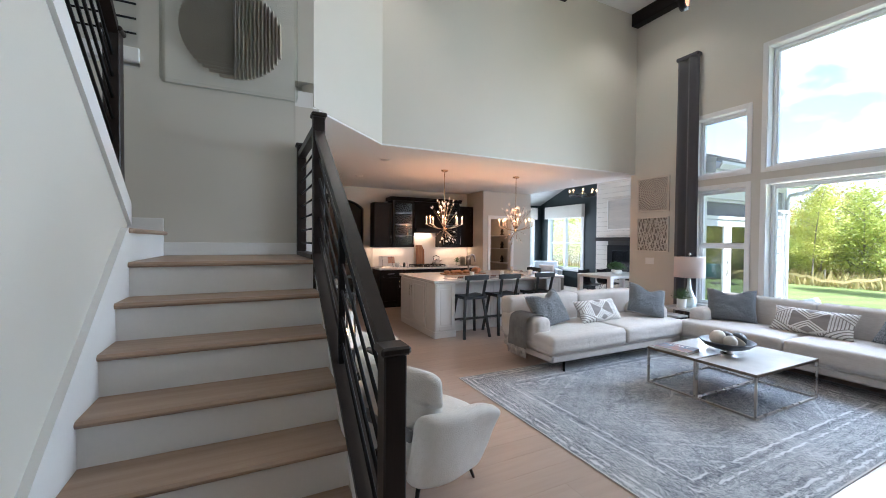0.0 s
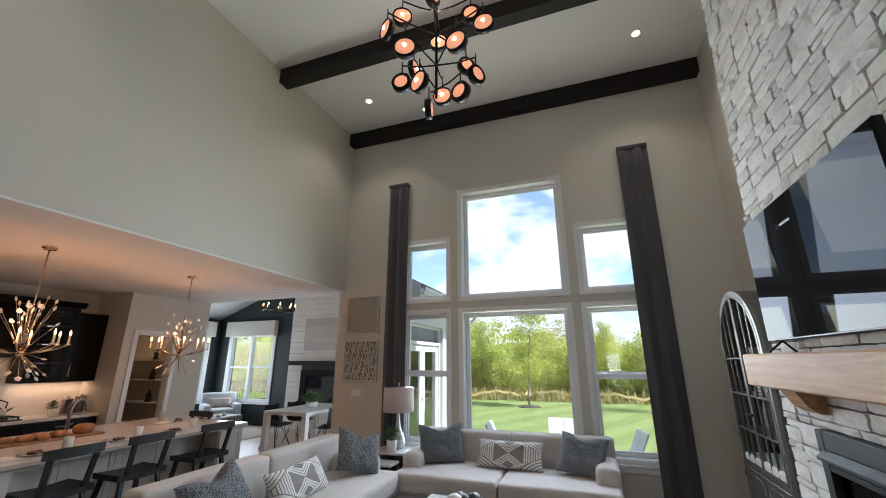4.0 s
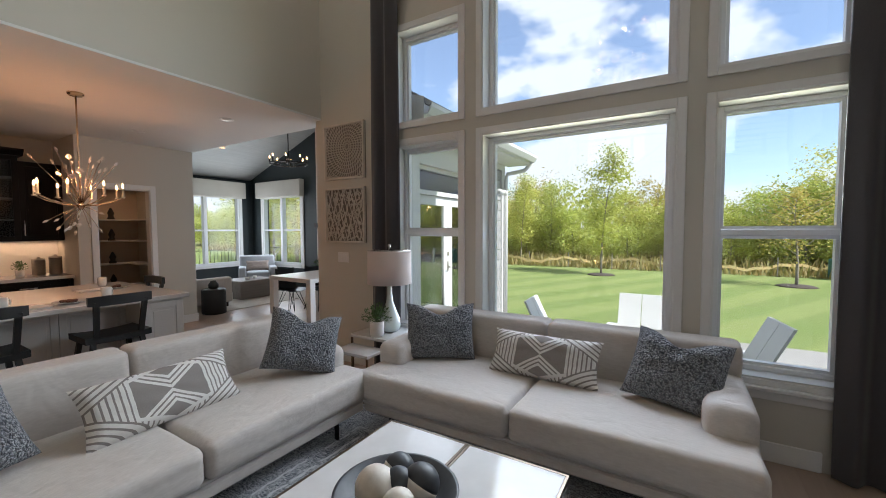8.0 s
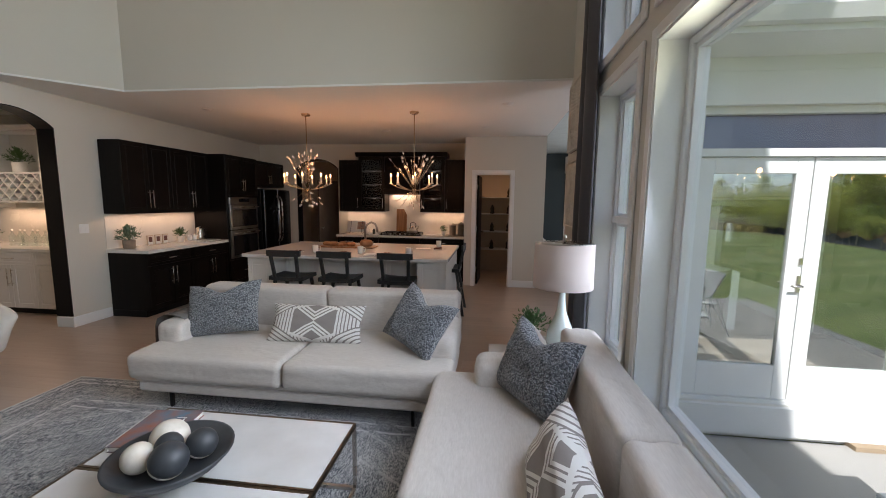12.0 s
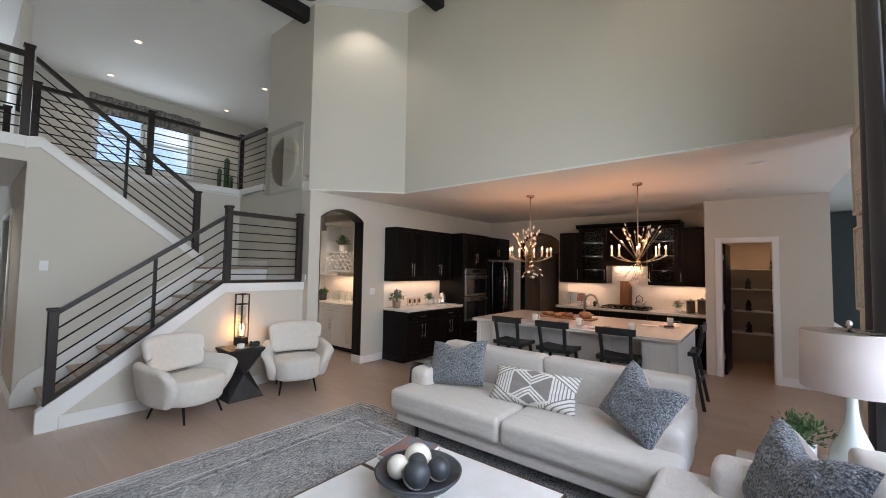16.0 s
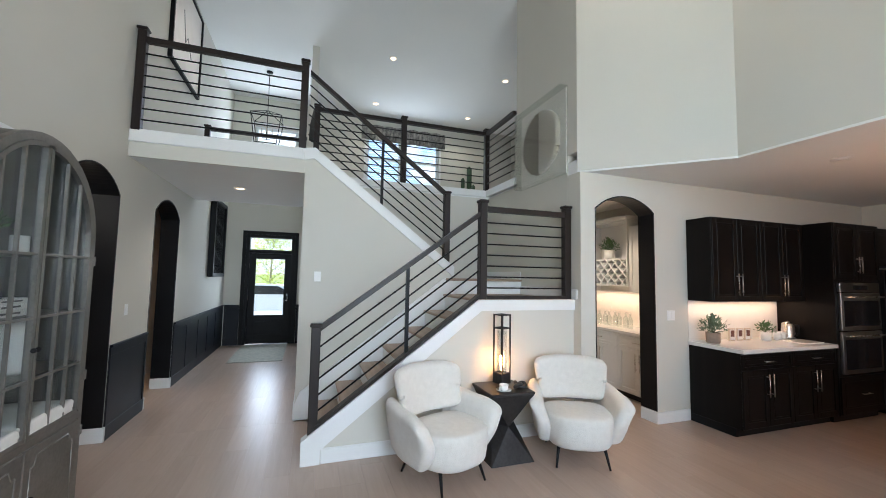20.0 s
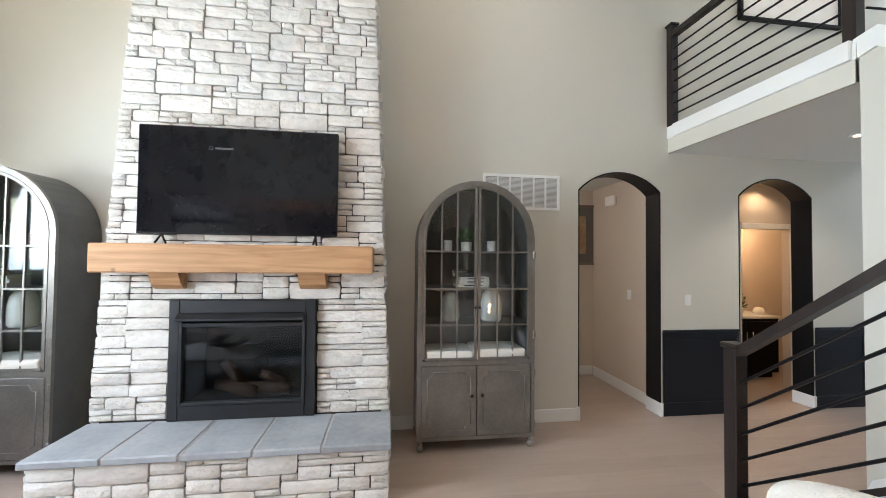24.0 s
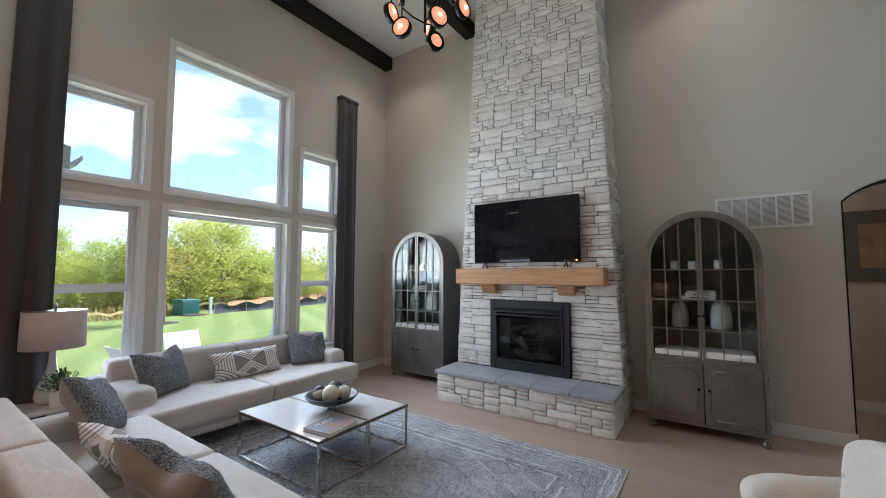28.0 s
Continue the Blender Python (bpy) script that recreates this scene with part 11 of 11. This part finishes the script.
CARP = surface("white_car_paint", (0.80, 0.80, 0.80), (0.78, 0.78, 0.78), 0.18, bump=0, coat=0.8)
car = thing("parked_car", -15.0, -0.55, GZ + 0.05, 0, "white car parked on the street", "car")
prof = [(-2.2, 0.35), (2.2, 0.35), (2.25, 0.70), (2.1, 0.92), (1.3, 1.02), (0.55, 1.45), (-0.9, 1.48), (-1.75, 1.10), (-2.2, 0.98)]
part("body", Shape().prism([(y, z) for y, z in prof], 'x', -0.85, 0.85), CARP, car)
part("side_window", Shape().prism([(-1.45, 1.05), (1.15, 1.04), (0.50, 1.39), (-0.85, 1.42)], 'x', 0.851, 0.862), BLACKGLASS, car)
part("windscreen", Shape().add([(-0.72, 1.36, 1.05), (0.72, 1.36, 1.05), (0.66, 0.62, 1.45), (-0.66, 0.62, 1.45)], [(0, 1, 2, 3)]), BLACKGLASS, car)
for wy in (-1.35, 1.35):
    for wx in (-0.80, 0.80):
        wh = part("wheel", Shape().lathe([(0.20, -0.11), (0.32, -0.10), (0.33, 0.0), (0.32, 0.10), (0.20, 0.11)], n=24).turned(pose(wx, wy, 0.33, 0, 90, 0)), BLACK, car, "black tyre")
        part("rim", Shape().lathe([(0.001, 0.10), (0.06, 0.105), (0.21, 0.09), (0.21, -0.09), (0.001, -0.09)], n=20).turned(pose(wx, wy, 0.33, 0, 90 if wx > 0 else -90, 0)), NICKEL, wh, "silver rim")
for wy in (-2.1, 2.1):
    part("lamp", Shape().box(0.50, wy - 0.08, 0.75, 0.86, wy + 0.08, 0.90, 0.02), CERAMIC if wy > 0 else ORANGE, car)
for x, y, s, src in ((-30, 3.0, 1.0, T3), (-34, -2.0, 1.2, T3), (-32, 6.5, 1.1, T2), (-38, 10, 1.3, T3), (-36, -8, 1.2, T2), (-26, 1.6, 0.5, T5)):
    plant_tree(src, x, y, rt.uniform(0, 360), s)

# ---- rug ----
def rug_material():
    m, n, l, p = principled("faded_persian_rug")
    co = n.new("ShaderNodeTexCoord")
    sep = n.new("ShaderNodeSeparateXYZ")
    l.new(co.outputs["Object"], sep.inputs["Vector"])

    def op(kind, a, b=None, c=None):
        k = n.new("ShaderNodeMath")
        k.operation = kind
        for i, v in enumerate((a, b, c)):
            if v is None:
                continue
            if isinstance(v, (int, float)):
                k.inputs[i].default_value = v
            else:
                l.new(v, k.inputs[i])
        return k.outputs[0]

    def noise_of(scale, detail, stretch=(1, 1, 1), rough=0.5):
        mp = n.new("ShaderNodeMapping")
        mp.inputs["Scale"].default_value = stretch
        l.new(co.outputs["Object"], mp.inputs["Vector"])
        t = n.new("ShaderNodeTexNoise")
        t.inputs["Scale"].default_value, t.inputs["Detail"].default_value, t.inputs["Roughness"].default_value = scale, detail, rough
        l.new(mp.outputs["Vector"], t.inputs["Vector"])
        return t.outputs["Fac"]
    ax, ay = op('ABSOLUTE', sep.outputs["X"]), op('ABSOLUTE', sep.outputs["Y"])
    # distance in from the rug's edge
    din = op('MINIMUM', op('SUBTRACT', 1.85, ax), op('SUBTRACT', 1.375, ay))
    wob = op('MULTIPLY', op('SUBTRACT', noise_of(14, 3), 0.5), 0.05)
    din = op('ADD', din, wob)
    border = op('LESS_THAN', din, 0.42)
    guard = op('GREATER_THAN', op('SINE', op('MULTIPLY', din, 96.0)), 0.15)
    # small motifs repeated along a mirrored grid
    vo = n.new("ShaderNodeTexVoronoi")
    vo.inputs["Scale"].default_value, vo.inputs["Randomness"].default_value = 24.0, 0.6
    vec = n.new("ShaderNodeCombineXYZ")
    l.new(ax, vec.inputs["X"])
    l.new(ay, vec.inputs["Y"])
    l.new(vec.outputs["Vector"], vo.inputs["Vector"])
    rings = op('GREATER_THAN', op('SINE', op('MULTIPLY', vo.outputs["Distance"], 44.0)), 0.05)
    lat = op('ADD', op('MULTIPLY', ax, 0.62), ay)
    lat2 = op('SUBTRACT', op('MULTIPLY', ax, 0.62), ay)
    diamonds = op('LESS_THAN', op('MINIMUM', op('ABSOLUTE', op('SUBTRACT', op('FRACT', op('MULTIPLY', lat, 1.55)), 0.5)), op('ABSOLUTE', op('SUBTRACT', op('FRACT', op('MULTIPLY', lat2, 1.55)), 0.5))), 0.06)
    med = op('LESS_THAN', op('ABSOLUTE', op('SUBTRACT', op('FRACT', op('MULTIPLY', op('ADD', op('MULTIPLY', ax, 0.8), ay), 5.2)), 0.5)), 0.12)
    field = op('MAXIMUM', op('MULTIPLY', rings, 0.75), op('MAXIMUM', op('MULTIPLY', diamonds, 0.22), op('MULTIPLY', med, 0.22)))
    pat = op('ADD', op('MULTIPLY', op('MULTIPLY', op('ADD', op('MULTIPLY', guard, 0.35), 0.5), rings), border), op('MULTIPLY', field, op('SUBTRACT', 1.0, border)))
    lines = op('LESS_THAN', op('ABSOLUTE', op('SUBTRACT', din, 0.42)), 0.018)
    lines2 = op('LESS_THAN', op('ABSOLUTE', op('SUBTRACT', din, 0.13)), 0.012)
    pat = op('MAXIMUM', pat, op('MULTIPLY', op('MAXIMUM', lines, lines2), 0.4))
    # wear: short streaks along the weft, and large faded patches
    streak = noise_of(50, 4, (2.2, 0.5, 1), 0.72)
    patch = noise_of(1.6, 3)
    keep = n.new("ShaderNodeMapRange")
    keep.inputs["From Min"].default_value, keep.inputs["From Max"].default_value = 0.42, 0.54
    l.new(op('ADD', op('MULTIPLY', streak, 0.72), op('ADD', op('MULTIPLY', patch, 0.14), 0.08)), keep.inputs["Value"])
    ink = op('MULTIPLY', pat, keep.outputs["Result"])

    def ranged(v, lo, hi, t0, t1):
        k = n.new("ShaderNodeMapRange")
        for slot, val in (("From Min", lo), ("From Max", hi), ("To Min", t0), ("To Max", t1)):
            k.inputs[slot].default_value = val
        l.new(v, k.inputs["Value"])
        return k.outputs["Result"]
    # dense dark yarn in patches, broken into short streaks across the rug
    dense = ranged(noise_of(2.6, 3), 0.36, 0.60, 0.58, 1.0)
    yarn = ranged(noise_of(72, 5, (2.0, 0.55, 1), 0.85), 0.455, 0.60, 0.0, 0.95)
    specks = ranged(noise_of(95, 3, (1.2, 0.8, 1), 0.8), 0.52, 0.62, 0.0, 0.5)
    ink = op('ADD', op('MULTIPLY', ink, 0.85), op('MULTIPLY', op('ADD', yarn, specks), dense))
    # pale drawn lines: stepped lozenges of the field and the frames of the border
    step = op('MULTIPLY', op('ROUND', op('MULTIPLY', op('ADD', op('MULTIPLY', ax, 0.62), ay), 40.0)), 0.025)
    loz = op('ABSOLUTE', op('SUBTRACT', op('FRACT', op('MULTIPLY', step, 1.45)), 0.5))
    pale = op('MULTIPLY', op('MULTIPLY', op('LESS_THAN', op('ABSOLUTE', op('SUBTRACT', loz, 0.32)), 0.013), op('SUBTRACT', 1.0, border)), 0.45)
    for at_ in (0.045, 0.105, 0.36, 0.455):
        pale = op('MAXIMUM', pale, op('MULTIPLY', op('LESS_THAN', op('ABSOLUTE', op('SUBTRACT', din, at_)), 0.008), 0.85))
    pale = op('MULTIPLY', pale, op('GREATER_THAN', noise_of(9, 3), 0.45))
    ink = op('MULTIPLY', ink, op('SUBTRACT', 1.0, pale))
    ground = n.new("ShaderNodeMix")
    ground.data_type = 'RGBA'
    ground.inputs["A"].default_value, ground.inputs["B"].default_value = (0.72, 0.72, 0.72, 1), (0.58, 0.60, 0.63, 1)
    l.new(patch, ground.inputs["Factor"])
    mx = n.new("ShaderNodeMix")
    mx.data_type = 'RGBA'
    mx.clamp_factor = True
    mx.inputs["B"].default_value = (0.045, 0.055, 0.075, 1)
    l.new(ground.outputs["Result"], mx.inputs["A"])
    l.new(ink, mx.inputs["Factor"])
    l.new(mx.outputs["Result"], p.inputs["Base Color"])
    p.inputs["Roughness"].default_value = 0.95
    bp = n.new("ShaderNodeBump")
    bp.inputs["Strength"].default_value, bp.inputs["Distance"].default_value = 0.5, 0.003
    l.new(noise_of(240, 2), bp.inputs["Height"])
    l.new(bp.outputs["Normal"], p.inputs["Normal"])
    return m


rg = thing("area_rug", 3.95, 2.43, 0, 0, "faded grey and blue Persian style area rug on the oak floor", "rug")
rs_ = Shape()
NX, NY = 60, 44
v, f = [], []
for j in range(NY + 1):
    for i in range(NX + 1):
        x, y = -1.85 + 3.70 * i / NX, -1.375 + 2.75 * j / NY
        edge = i in (0, NX) or j in (0, NY)
        v.append((x + 0.004 * math.sin(y * 5), y + 0.004 * math.sin(x * 4), 0.004 if edge else 0.0105 + 0.0012 * noise.noise(Vector((x * 1.7, y * 1.7, 0)))))
for j in range(NY):
    for i in range(NX):
        a = j * (NX + 1) + i
        f.append((a, a + 1, a + NX + 2, a + NX + 1))
part("woven_face", rs_.add(v, f, True), rug_material(), rg)
bd = Shape().box(-1.856, -1.382, 0.0005, 1.856, -1.372, 0.008).box(-1.856, 1.372, 0.0005, 1.856, 1.382, 0.008).box(-1.858, -1.372, 0.0005, -1.848, 1.372, 0.008).box(1.848, -1.372, 0.0005, 1.858, 1.372, 0.008)
part("binding", bd, surface("grey_rug_binding", (0.60, 0.59, 0.58), rough=0.95, fine=300), rg, "pale woven edge binding")

# ---- stones of the fireplace ----
for k, m in STONE_PIECES:
    o = new("stone", ROCK_MESHES[k])
    o.parent = fp
    o.matrix_basis = m
tagged(part("upper_stone_field", FAR_STONES, surface("whitewashed_limestone_field", (0.80, 0.785, 0.76), (0.52, 0.50, 0.475), 0.85, scale=5, fine=22, bump=0.8, dist=0.012, spread=0.35, island=True), fp), kind="stuff")

# ---- oak planks ----
def plank_oak(joined):
    m, n, l, p = principled("pale_oak_planks_joined" if joined else "pale_oak_planks")
    co = n.new("ShaderNodeTexCoord")
    if joined:
        rnd_out = n.new("ShaderNodeNewGeometry").outputs["Random Per Island"]
    else:
        rnd_out = n.new("ShaderNodeObjectInfo").outputs["Random"]
    sh = n.new("ShaderNodeVectorMath")
    sh.operation = 'MULTIPLY_ADD'
    cmb = n.new("ShaderNodeCombineXYZ")
    for k in ("X", "Y", "Z"):
        l.new(rnd_out, cmb.inputs[k])
    l.new(cmb.outputs["Vector"], sh.inputs[0])
    sh.inputs[1].default_value = (37.0, 53.0, 11.0)
    l.new(co.outputs["Object"], sh.inputs[2])
    mp = n.new("ShaderNodeMapping")
    mp.inputs["Scale"].default_value = (1.1, 14.0, 14.0)
    l.new(sh.outputs["Vector"], mp.inputs["Vector"])
    nz = n.new("ShaderNodeTexNoise")
    nz.inputs["Scale"].default_value, nz.inputs["Detail"].default_value, nz.inputs["Distortion"].default_value = 2.0, 6, 0.8
    l.new(mp.outputs["Vector"], nz.inputs["Vector"])
    mx = n.new("ShaderNodeMix")
    mx.data_type = 'RGBA'
    mx.inputs["A"].default_value, mx.inputs["B"].default_value = (0.455, 0.355, 0.29, 1), (0.375, 0.288, 0.23, 1)
    ad = n.new("ShaderNodeMath")
    ad.operation = 'MULTIPLY_ADD'
    ad.inputs[1].default_value = 0.55
    l.new(rnd_out, ad.inputs[0])
    sb = n.new("ShaderNodeMath")
    sb.operation = 'SUBTRACT'
    l.new(nz.outputs["Fac"], sb.inputs[0])
    sb.inputs[1].default_value = 0.25
    l.new(sb.outputs[0], ad.inputs[2])
    l.new(ad.outputs[0], mx.inputs["Factor"])
    mx.clamp_factor = True
    l.new(mx.outputs["Result"], p.inputs["Base Color"])
    rr = n.new("ShaderNodeMapRange")
    rr.inputs["To Min"].default_value, rr.inputs["To Max"].default_value = 0.24, 0.40
    l.new(nz.outputs["Fac"], rr.inputs["Value"])
    l.new(rr.outputs["Result"], p.inputs["Roughness"])
    bp = n.new("ShaderNodeBump")
    bp.inputs["Strength"].default_value, bp.inputs["Distance"].default_value = 0.12, 0.0012
    l.new(nz.outputs["Fac"], bp.inputs["Height"])
    l.new(bp.outputs["Normal"], p.inputs["Normal"])
    return m


PLANK, PLANKS = plank_oak(False), plank_oak(True)
PW = 0.19
floor_ob = bpy.data.objects["floor"]
plank_meshes = {}
rest = Shape()
rp = random.Random(12)
made = 0


def lay(x0, x1, y0, y1, single):
    """Planks along x, in rows of one width."""
    global made
    rows = int(math.ceil((y1 - y0) / PW))
    for r in range(rows):
        ya = y0 + r * PW
        yb = min(y1, ya + PW)
        x = x0
        L = rp.choice((0.6, 0.9, 1.2, 1.5))
        while x < x1 - 0.01:
            xe = min(x1, x + L)
            if x1 - xe < 0.3:
                xe = x1
            w, d = xe - x - 0.0006, yb - ya - 0.0006
            if single and made < 300:
                made += 1
                key = (round(w, 3), round(d, 3))
                if key not in plank_meshes:
                    plank_meshes[key] = Shape().box(-w / 2, -d / 2, -0.018, w / 2, d / 2, 0, 0.0005).mesh("plank", PLANK)
                o = new("plank", plank_meshes[key])
                o.parent = floor_ob
                o.location = ((x + xe) / 2, (ya + yb) / 2, 0)
            else:
                rest.box(x + 0.0003, ya + 0.0003, -0.018, xe - 0.0003, yb - 0.0003, 0, 0.0005)
            x = xe
            L = rp.choice((1.2, 1.5, 1.8, 2.1))


lay(-0.6, 6.5, -0.62, 4.13, True)
lay(-5.8, -0.6, -0.62, 1.08, True)
lay(0.38, 6.5, 4.13, 9.3, False)
lay(6.5, 6.72, 5.09, 9.3, False)
lay(6.72, 10.2, 4.42, 11.7, False)
lay(-4.0, 3.5, -3.5, -0.62, False)
lay(-1.9, 0.38, 4.10, 5.95, False)
lay(-5.8, -0.8, 1.08, 3.6, False)
lay(5.34, 6.58, 9.3, 10.1, False)
lay(1.45, 2.40, 9.3, 9.6, False)
o = part("plank_field", rest, PLANKS, floor_ob)
tagged(o, "pale oak planks of the far rooms", kind="stuff")
